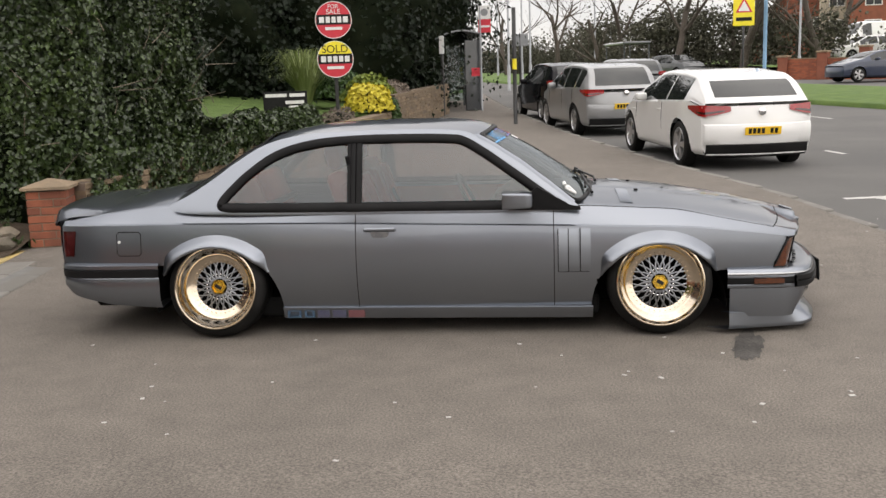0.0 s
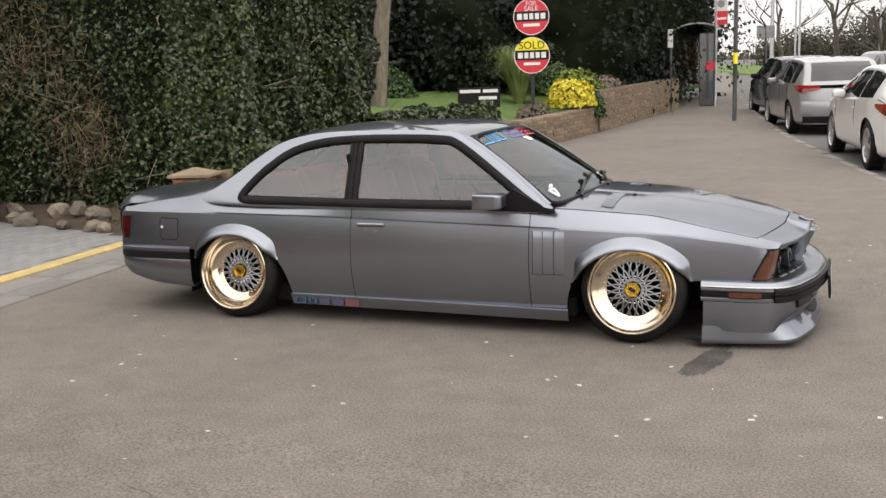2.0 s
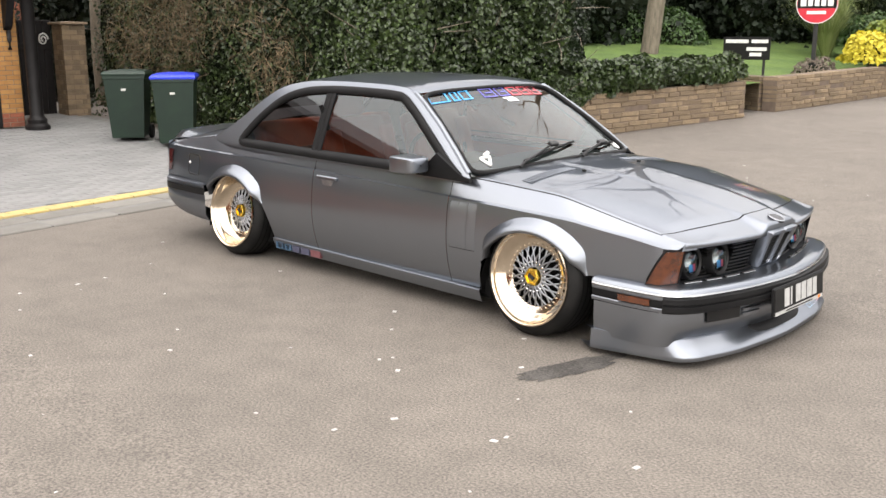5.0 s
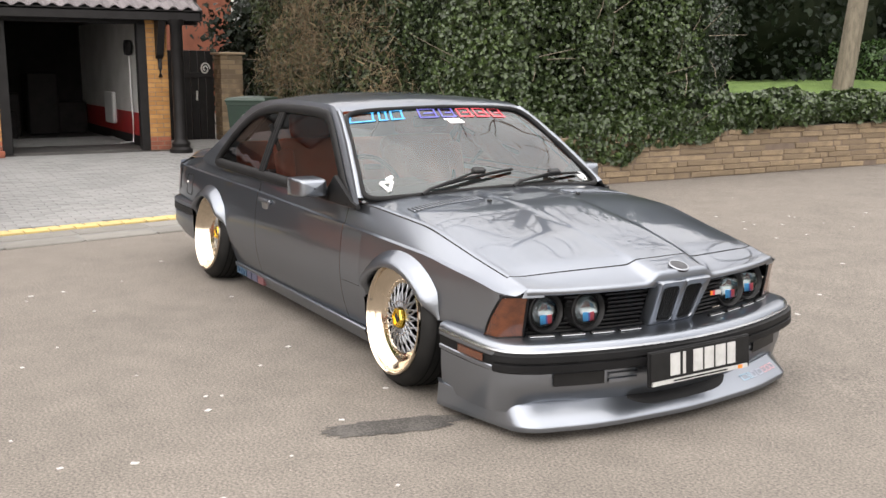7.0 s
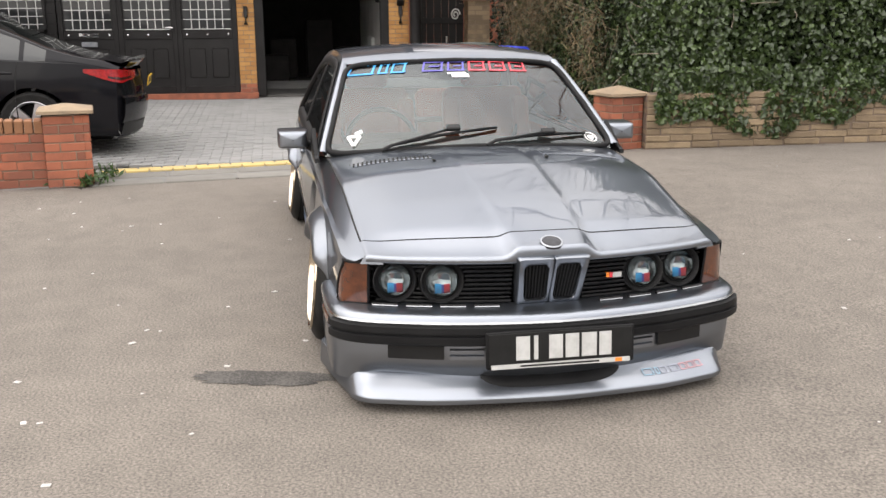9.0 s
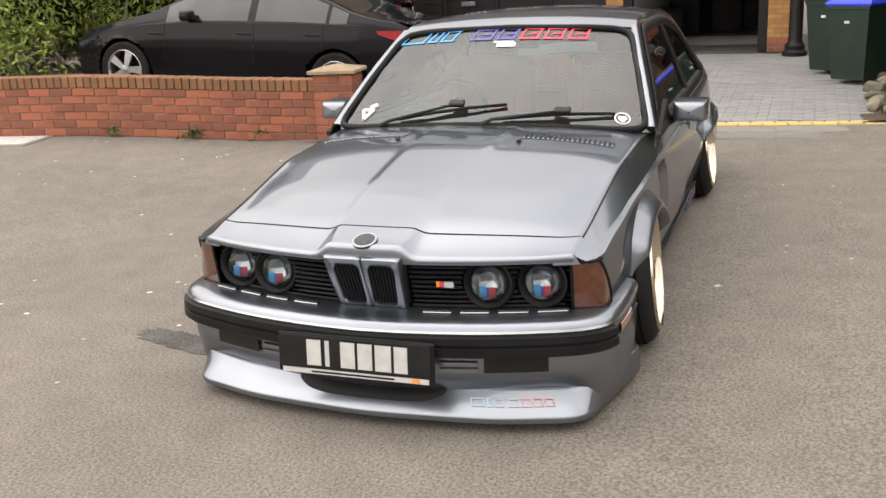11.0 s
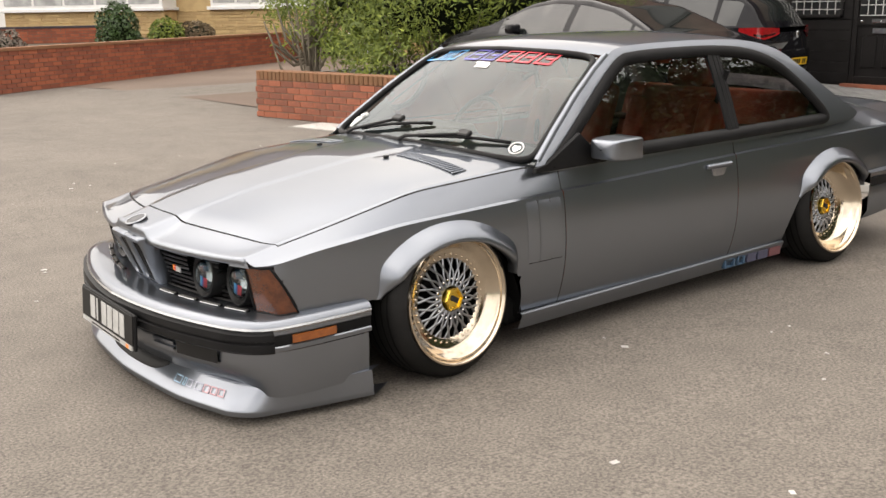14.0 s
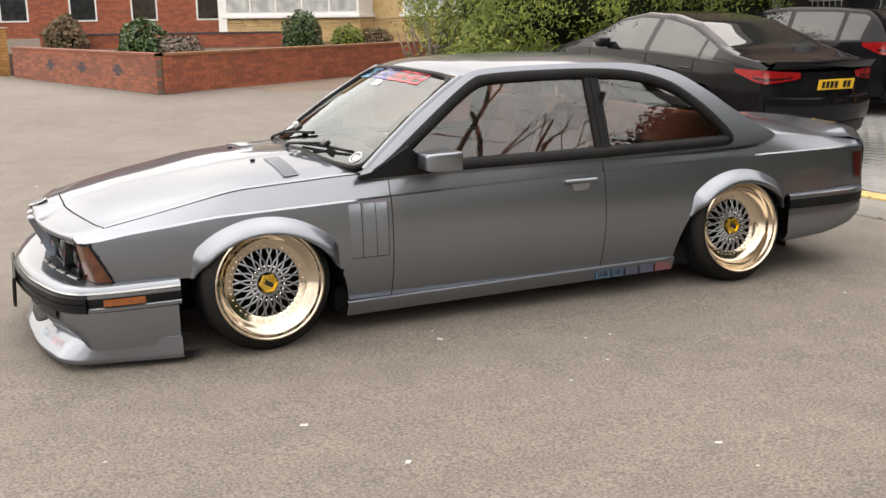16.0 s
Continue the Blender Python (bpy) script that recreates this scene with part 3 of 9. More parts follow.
def top_rows(x0, x1, n, inset=0.006):
    rows = []
    for x in np.linspace(x0, x1, n):
        ye = SH_Y(x) - inset
        b = min(BULGE_Y(x), ye - 0.08) if x > 0 else 0.3
        half = [*np.linspace(0, b - 0.006, 8), b, b + 0.006, b + 0.014, b + 0.022, b + 0.032, *np.linspace(b + 0.05, ye - 0.03, 12), ye - 0.018, ye - 0.008, ye]
        ys = [-y for y in reversed(half[1:])] + half
        rows.append([warp(x, y, hood_z(x, y) - (0.004 if abs(abs(y) - ye) < 1e-6 else 0)) for y in ys])
    return rows


for s in (1, -1):
    fl = s < 0
    part("rear_quarter_panel", grid(bmesh.new(), side_rows(np.linspace(-2.33, -0.4525, 96), s), flip=fl), M["paint"], car, smooth=True, sharp=22)
    door = part("door", grid(bmesh.new(), side_rows(np.linspace(-0.4475, 0.6875, 50), s), flip=fl), M["paint"], car, smooth=True, sharp=22)
    part("front_wing", grid(bmesh.new(), side_rows(np.linspace(0.6925, 2.185, 77), s), flip=fl), M["paint"], car, smooth=True, sharp=22)
    for x in (-0.45, 0.69):
        pts = [Vector((x, s * (side_y(x, z) - 0.004), z)) for z in np.linspace(0.165, SH_Z(x), 14)]
        part("door_shut_line", tube(pts, 0.0045, 6), M["seam"], car)
    # door pull with its recess
    zc = 0.617
    hb = bmesh.new()
    hy = side_y(-0.31, zc)
    box(hb, (-0.40, s * (hy - 0.004), zc + 0.004), (-0.215, s * (hy + 0.016), zc + 0.026), 0.006)
    part("door_handle", hb, M["paint"], door, "silver pull handle", smooth=False)
    part("handle_recess", prism([(-0.365, zc + 0.004), (-0.25, zc + 0.004), (-0.262, zc - 0.026), (-0.278, zc - 0.034), (-0.337, zc - 0.034), (-0.353, zc - 0.026)], s * (hy - 0.01), s * (hy + 0.006), bevel=0.003), M["spoke"], door, "metal recess cup")
    # wheel arch flares
    for cx, cz, r in ARCH:
        rows = []
        a0, a1 = (33, 150) if cx > 0 else (36, 146)
        for a in np.linspace(a0, a1, 46):
            ra = radians(a)
            end = smooth01(0, 16, min(a - a0, a1 - a))
            wid, out = 0.012 + 0.054 * end, 0.006 + 0.050 * end
            row = []
            for t in np.linspace(0, 1, 9):
                rr = r + wid * (1 - t)
                x, z = cx + rr * math.cos(ra), cz + rr * math.sin(ra)
                y = side_y(x, z)
                g = math.sin(t * math.pi / 2) ** 1.2
                row.append(Vector((x, s * (y - 0.002 + out * g), z)))
            rr = r - 0.006
            x, z = cx + rr * math.cos(ra), cz + rr * math.sin(ra)
            yo = side_y(x, z) + out
            row.append(Vector((x, s * (yo - 0.004), z)))
            row.append(Vector((x, s * (yo - 0.05), z)))
            rows.append(row)
        part("arch_flare", grid(bmesh.new(), rows, flip=not fl), M["paint"], car, "rolled silver wheel arch flare", smooth=True)
        # wheel well liner
        rows = [[Vector((cx + (r + 0.004) * math.cos(radians(a)), s * y, cz + (r + 0.004) * math.sin(radians(a)))) for y in (0.36, 0.55, 0.745)] for a in np.linspace(-3, 183, 30)]
        part("wheel_well", grid(bmesh.new(), rows), M["under"], car, smooth=True)
        wb = bmesh.new()
        wb.faces.new([wb.verts.new((cx + (r + 0.02) * math.cos(radians(a)), s * 0.36, cz + (r + 0.02) * math.sin(radians(a)))) for a in np.linspace(-3, 183, 24)])
        part("wheel_well_wall", wb, M["under"], car)
    # sill
    prof = [(0.735, 0.168), (0.757, 0.171), (0.764, 0.166), (0.762, 0.155), (0.752, 0.13), (0.738, 0.098), (0.70, 0.088)]
    xs = np.linspace(-0.905, 0.91, 12)
    part("side_skirt", grid(bmesh.new(), [[Vector((x, s * y, z + 0.006 * (0.5 - (x + 0.9) / 1.8) * 2)) for y, z in prof] for x in xs], flip=fl), M["paint"], car, smooth=True, sharp=40)
    # slanted lettering on the sill, as plain bars
    for i, (x0, x1, k) in enumerate(((-0.88, -0.80, "sill_blue"), (-0.78, -0.72, "sill_blue"), (-0.70, -0.63, "sill_violet"), (-0.61, -0.53, "sill_violet"), (-0.515, -0.42, "sill_red"))):
        bb = bmesh.new()
        if s > 0:
            x0, x1 = -1.30 - x1, -1.30 - x0
        for a, b, z0, z1 in ((x0, x1, 0.15, 0.154), (x0, x1, 0.112, 0.116), (x0, x0 + 0.012, 0.112, 0.154), (x1 - 0.012, x1, 0.112, 0.154)) if i < 2 else ((x0, x1, 0.112, 0.154),):
            box(bb, (a, s * 0.735, z0), (b, s * 0.7635, z1))
        part("sill_lettering", bb, M[k], car, "coloured slanted decal bars")
    # vents behind the front wheel
    for x in (0.735, 0.793, 0.860):
        zz = np.linspace(0.372, 0.617, 12)
        rows = []
        for dx, dy in ((-0.021, 0.0), (-0.019, 0.0085), (0.008, 0.005), (0.036, 0.0005)):
            rows.append([Vector((x + dx, s * (side_y(x, z) + dy * min(1, 4 * min(z - 0.371, 0.618 - z) / 0.06 + 0.5)), z)) for z in zz])
        part("wing_vent", grid(bmesh.new(), rows, flip=not fl), M["paint"], car, "raised vertical wing louvre", smooth=True, sharp=50)
        part("vent_slot", tube([(x - 0.0215, s * (side_y(x, z) + 0.001), z) for z in zz], 0.003, 6), M["seam"], car)
    part("vent_slot", tube([(x, s * (side_y(x, 0.370) - 0.0005), 0.370) for x in np.linspace(0.712, 0.89, 6)], 0.002, 6), M["seam"], car)
    # front indicator lens, wrapping round the corner
    rows = []
    for k in np.linspace(0, 1, 9):
        z = 0.376 + (0.540 - 0.376) * k
        row = []
        for y in np.linspace(0.65, 0.715, 5):
            row.append(Vector((2.176 - 0.030 * (1 - k) - 0.30 * y * y, s * y, z)))
        xr = 2.085 + 0.075 * k
        for X in np.linspace(2.150, xr, 6):
            p = warp(X, side_y(X, z) + 0.006, z)
            row.append(Vector((p.x, s * p.y, z)))
        rows.append(row)
    part("corner_indicator", grid(bmesh.new(), rows, flip=not fl), M["amber"], car, "smoked amber wraparound lens", smooth=True)
    rim = rows[0] + [r[-1] for r in rows[1:]] + rows[-1][::-1][1:] + [r[0] for r in rows[::-1]][1:]
    part("indicator_seal", tube(rim, 0.0055, 6), M["trim"], car, smooth=True)

# rounded front corners of the wings above the indicators
for s in (1, -1):
    rows = []
    for k in np.linspace(0, 1, 6):
        row = []
        for f in np.linspace(0, 1, 8):
            yo = side_y(2.185, 0.552 + 0.01 * k)
            y = 0.60 + (yo - 0.60) * f
            zt = hood_z(2.185, min(y, SH_Y(2.185))) - max(0.0, y - SH_Y(2.185)) * 0.25
            row.append(Vector((2.185 - 0.30 * y * y + 0.003 - 0.004 * k, s * y, 0.536 + (zt - 0.536) * k)))
        rows.append(row)
    part("wing_corner", grid(bmesh.new(), rows, flip=s > 0), M["paint"], car, smooth=True)

# fuel flap on one flank only
zz = [(-1.93, 0.50), (-1.78, 0.50), (-1.765, 0.515), (-1.765, 0.625), (-1.78, 0.64), (-1.93, 0.64), (-1.945, 0.625), (-1.945, 0.515)]
part("fuel_flap", tube([warp(x, -(side_y(x, z) + 0.0005), z) for x, z in zz + zz[:1]], 0.003, 6), M["seam"], car, "fuel filler flap outline")
part("flap_knob", lathe([(0.0, -0.006), (0.008, -0.005), (0.009, 0.0)], 12, m=pose(*warp(-1.927, -side_y(-1.927, 0.58), 0.58))), M["white"], car)

part("bonnet", grid(bmesh.new(), top_rows(0.60, 2.058, 60), flip=True), M["paint"], car, "long silver bonnet with a raised centre", smooth=True)
rows = top_rows(2.065, 2.185, 9, 0.0)
lip = rows[-1]
for dx, f in ((0.003, 0.2), (0.004, 0.5), (0.002, 0.85), (-0.004, 1.0), (-0.03, 1.0)):
    rows.append([Vector((p.x + dx, p.y, p.z - f * (p.z - 0.540))) for p in lip])
part("nose_panel", grid(bmesh.new(), rows, flip=True), M["paint"], car, "silver nose panel above the grille", smooth=True)
for X, w in ((2.0615, 0.0035),):
    ye = SH_Y(X)
    part("bonnet_shut_line", tube([warp(X, y, hood_z(X, y) - 0.0035) for y in np.linspace(-ye, ye, 60)], w, 6), M["seam"], car)
for s in (1, -1):
    part("bonnet_shut_line", tube([warp(x, s * (SH_Y(x) - 0.003), SH_Z(x) - 0.0025) for x in np.linspace(0.66, 2.055, 50)], 0.0048, 6), M["seam"], car)
part("boot_lid", grid(bmesh.new(), top_rows(-2.30, -1.42, 40), flip=True), M["paint"], car, smooth=True)
# boot spoiler
rows = []
for y in np.linspace(-0.63, 0.63, 41):
    f = 0.16 * y * y
    e = smooth01(0, 0.10, 0.63 - abs(y))
    zt = hood_z(-2.12, y)
    rows.append([Vector((-2.02 + f, y, hood_z(-2.02, y) + 0.001)), Vector((-2.14 + f, y, zt + 0.012 * e)), Vector((-2.28 + f, y, zt - 0.008 + 0.028 * e)),
                 Vector((-2.375 + f, y, zt - 0.036 + 0.05 * e)), Vector((-2.380 + f, y, zt - 0.050 + 0.05 * e)), Vector((-2.34 + f, y, zt - 0.085 + 0.01 * e)), Vector((-2.25 + f, y, zt - 0.09))])
part("boot_spoiler", grid(bmesh.new(), rows), M["paint"], car, "silver boot lip spoiler", smooth=True)
part("spoiler_lip", tube([r[4] + Vector((-0.002, 0, -0.002)) for r in rows], 0.011, 8), M["trim"], car, "black rubber trailing edge", smooth=True)
# tail panel and lamps
rows = []
for z in np.linspace(0.40, 0.785, 10):
    row = []
    for y in np.linspace(-0.70, 0.70, 31):
        yy = y * (1 if z < 0.68 else 1 - 0.10 * (z - 0.68) / 0.1)
        row.append(Vector((-2.33 + 0.16 * yy * yy - 0.012 * math.sin((z - 0.4) / 0.385 * math.pi), yy, min(z, hood_z(-2.3, yy)))))
    rows.append(row)
part("tail_panel", grid(bmesh.new(), rows), M["paint"], car, smooth=True)
for s in (1, -1):
    rows = []
    for z in np.linspace(0.495, 0.645, 6):
        row = []
        for k in np.linspace(0, 1, 10):
            if k < 0.5:
                y = 0.40 + 0.31 * k * 2
                row.append(Vector((-2.345 + 0.16 * y * y - 0.006, s * y, z)))
            else:
                x = -2.328 + (k - 0.5) * 2 * (0.068 + 0.02 * (z - 0.5) / 0.15)
                p = warp(x, side_y(x, z) + 0.005, z)
                row.append(Vector((p.x, s * p.y, z)))
        rows.append(row)
    part("tail_lamp", grid(bmesh.new(), rows, flip=s > 0), M["darkred"], car, "dark red wraparound tail lamp", smooth=True)


# bumpers: a section swept along the plan outline
def sweep(path, prof, name, material, label="", smooth=True, sharp=35):
    """path: plan points (x, y); prof: (out, z) pairs, out along the plan normal."""
    rows = []
    for i, p in enumerate(path):
        a, b = path[max(i - 1, 0)], path[min(i + 1, len(path) - 1)]
        d = Vector((b[0] - a[0], b[1] - a[1])).normalized()
        n = Vector((d.y, -d.x))
        rows.append([Vector((p[0] + n.x * o, p[1] + n.y * o, z)) for o, z in prof])
    return part(name, grid(bmesh.new(), rows), material, car, label, smooth=smooth, sharp=sharp)


def plan(pts, n=60):
    """Half outline mirrored into a whole one, from the y < 0 flank to the y > 0 flank."""
    c = chain([(x, y, 0) for x, y in pts], n)
    half = [(p.x, p.y) for p in c]
    return [(x, -y) for x, y in half[::-1]][:-1] + half


FB = [(2.275, 0.0), (2.262, 0.18), (2.225, 0.40), (2.165, 0.60), (2.115, 0.71), (2.045, 0.775), (1.93, 0.797), (1.75, 0.802), (1.655, 0.80)]
fb = plan(FB)
sweep(fb, [(-0.16, 0.376), (-0.05, 0.377), (-0.016, 0.373), (-0.004, 0.364), (0.0, 0.352)], "bumper_top", M["paint"], "silver bumper top with a bright edge")
sweep(fb, [(0.0, 0.352), (0.003, 0.345), (0.0, 0.338)], "bumper_edge", M["bright_trim"], "bright strip along the bumper")
core = [p for p in fb if p[0] > 2.02]
flank = [[p for p in fb if p[1] < 0 and p[0] <= 2.035][::1], [p for p in fb if p[1] > 0 and p[0] <= 2.035]]
sweep(core, [(0.0, 0.338), (0.016, 0.334), (0.018, 0.312), (0.010, 0.309), (0.010, 0.304), (0.020, 0.300), (0.020, 0.276), (0.012, 0.268), (-0.03, 0.262)], "bumper_rubber", M["trim"], "black ribbed rubber bumper face")
for f in flank:
    sweep(f, [(0.0, 0.338), (0.001, 0.326), (-0.004, 0.322)], "bumper_side", M["paint"])
    sweep(f, [(-0.004, 0.322), (-0.003, 0.318), (-0.003, 0.290), (-0.004, 0.286)], "bumper_side_strip", M["trim"], "black side rubbing strip")
    sweep(f, [(-0.004, 0.286), (0.001, 0.282), (0.0, 0.268), (-0.02, 0.262)], "bumper_side", M["paint"])
    mk = [p for p in f if 1.80 < p[0] < 1.98]
    sweep(mk, [(-0.002, 0.289), (0.003, 0.291), (0.003, 0.317), (-0.002, 0.319)], "side_marker", M["orange"] if f[0][1] > 0 else M["amber"], "orange side marker lens", smooth=False)
va = [(x - 0.028, y * 0.975) for x, y in fb if x > 1.695]
rows = []
for i, (x, y) in enumerate(va):
    a, b = va[max(i - 1, 0)], va[min(i + 1, len(va) - 1)]
    d = Vector((b[0] - a[0], b[1] - a[1])).normalized()
    n = Vector((d.y, -d.x))
    fr = smooth01(1.98, 2.14, x)
    rows.append([Vector((x + n.x * o, y + n.y * o, z)) for o, z in ((0.018 - 0.018 * fr, 0.264), (0.018 - 0.015 * fr, 0.222), (0.017 - 0.020 * fr, 0.19), (0.015 - 0.036 * fr, 0.16), (0.013 - 0.053 * fr, 0.13), (0.01 - 0.07 * fr, 0.10))])
part("front_valance", grid(bmesh.new(), rows), M["paint"], car, "silver valance under the bumper", smooth=True, sharp=35)
# grille shelf slots, fog blanks, ribs
for s in (1, -1):
    for y0, y1 in ((0.19, 0.28), (0.31, 0.40), (0.43, 0.52), (0.55, 0.64)):
        pts = [(2.163 - 0.30 * y * y, s * y, 0.380) for y in np.linspace(y0, y1, 5)]
        part("shelf_slot", tube(pts, 0.008, 6), M["plastic"], car)
        part("slot_edge", tube([(x + 0.011, y, 0.381) for x, y, z in pts], 0.0025, 6), M["bright_trim"], car, "bright slot edge")
    vn = [p for p in va if 0.40 < s * p[1] < 0.60]
    sweep(vn, [(0.002, 0.205), (0.012, 0.207), (0.012, 0.256), (0.002, 0.258)], "fog_lamp_blank", M["plastic"], "dark fog lamp blank", smooth=False)
    vn = [p for p in va if 0.25 < s * p[1] < 0.40]
    for z in (0.212, 0.234):
        sweep(vn, [(0.004, z - 0.008), (0.012, z - 0.005), (0.012, z + 0.008), (0.004, z + 0.011)], "valance_rib", M["paint"])
# splitter
SP = [(2.262, 0.0), (2.254, 0.15), (2.226, 0.42), (2.175, 0.61), (2.150, 0.676), (2.105, 0.716), (2.02, 0.740), (1.85, 0.778), (1.665, 0.815)]
ST = [(2.186, 0.0), (2.178, 0.15), (2.150, 0.42), (2.100, 0.60), (2.066, 0.675), (2.045, 0.712), (1.99, 0.741), (1.85, 0.776), (1.665, 0.809)]
sp, st_ = plan(SP, 70), plan(ST, 70)
rows, scoop = [], []
for (x, y), (u, v) in zip(sp, st_):
    fr = smooth01(2.06, 2.15, x)
    top, zb, zl = 0.128 + 0.006 * fr, 0.030 + 0.008 * fr, 0.052 + 0.010 * fr

    def at_(k, z):
        return Vector((x + (u - x) * k, y + (v - y) * k, z))

    rows.append([Vector((u - 0.05, v * 0.97, top + 0.002)), Vector((u - 0.006, v * 0.995, top)), at_(1.0, top - 0.002), at_(0.94, top - 0.008), at_(0.5, (top + zl) / 2), at_(0.05, zl + 0.004),
                 at_(0.01, zl), Vector((x, y, zl - 0.006)), Vector((x - 0.003, y * 0.997, zb + 0.003)), Vector((x - 0.02, y * 0.98, zb)), Vector((x - 0.12, y * 0.9, zb))])
    if abs(y) < 0.285:
        q = 0.12 + 0.50 * (1 - (abs(y) / 0.285) ** 6)
        scoop.append([Vector((u - 0.05, v, 0.20)), Vector((u - 0.045, v, top + 0.007)), at_(1.05, top + 0.006), at_(1 - q * 0.5, top - (top - zl) * q * 0.5 + 0.006), at_(1 - q, top - (top - zl) * q + 0.004), at_(1 - q, top - (top - zl) * q - 0.004)])
part("front_splitter", grid(bmesh.new(), rows), M["paint"], car, "deep silver chin splitter", smooth=True, sharp=50)
face = [(p, q) for p, q in zip(sp, st_) if 0.33 < p[1] < 0.66]
ys_ = [p[1] for p, q in face]


def on_splitter(y, k):
    """A point just above the sloped face of the splitter; k: 0 at the lip, 1 at the top."""
    px, ux, uy = (float(np.interp(y, ys_, v)) for v in ([p[0] for p, q in face], [q[0] for p, q in face], [q[1] for p, q in face]))
    return Vector((px + (ux - px) * k + 0.002, y + (uy - y) * k, 0.062 + 0.072 * k + 0.0025))


for y0, w, col in ((0.37, 0.045, "pale_blue"), (0.425, 0.016, "pale_blue"), (0.447, 0.030, "pale_grey"), (0.492, 0.038, "pale_grey"), (0.536, 0.030, "pale_pink"), (0.572, 0.030, "pale_pink"), (0.608, 0.030, "pale_pink")):
    for (a, k0), (b, k1) in (((0, 0.36), (w, 0.40)), ((0, 0.60), (w, 0.64)), ((0, 0.40), (0.004, 0.60)), ((w - 0.004, 0.40), (w, 0.60))):
        q = [[on_splitter(y0 + c - 0.012 * k, k) for c in (a, b)] for k in (k0, k1)]
        part("splitter_lettering", grid(bmesh.new(), q), M[col], car, "faint pastel decal strokes")
# dark intake under the plate, let into the splitter
part("lower_intake", grid(bmesh.new(), scoop), M["trim"], car, "black scoop below the number plate", smooth=True)
# number plate: surround, plate, characters as plain bars
pm = pose(2.302, 0, 0.262, 0, -4, 0)
part("plate_holder", boxed((-0.012, -0.272, -0.068), (0, 0.272, 0.066), 0.004, pm), M["trim"], car)
plate = part("number_plate", boxed((0, -0.262, -0.05), (0.004, 0.262, 0.06), 0.0015, pm), M["black_print"], car, "black number plate with silver bars")
for y0, y1 in ((-0.165, -0.115), (-0.10, -0.085), (-0.045, 0.005), (0.015, 0.065), (0.075, 0.13), (0.14, 0.185)):
    part("plate_character", boxed((0.004, y0, -0.038), (0.0055, y1, 0.048), 0, pm), M["chars"], plate)
part("plate_strip", boxed((0.0, -0.255, -0.067), (0.005, 0.255, -0.051), 0, pm), M["chars"], plate, "pale strip with tiny print")
part("strip_print", boxed((0.005, -0.15, -0.062), (0.006, 0.14, -0.056), 0, pm), M["black_print"], plate)
part("strip_flash", boxed((0.005, 0.20, -0.066), (0.006, 0.225, -0.052), 0, pm), M["orange_print"], plate)

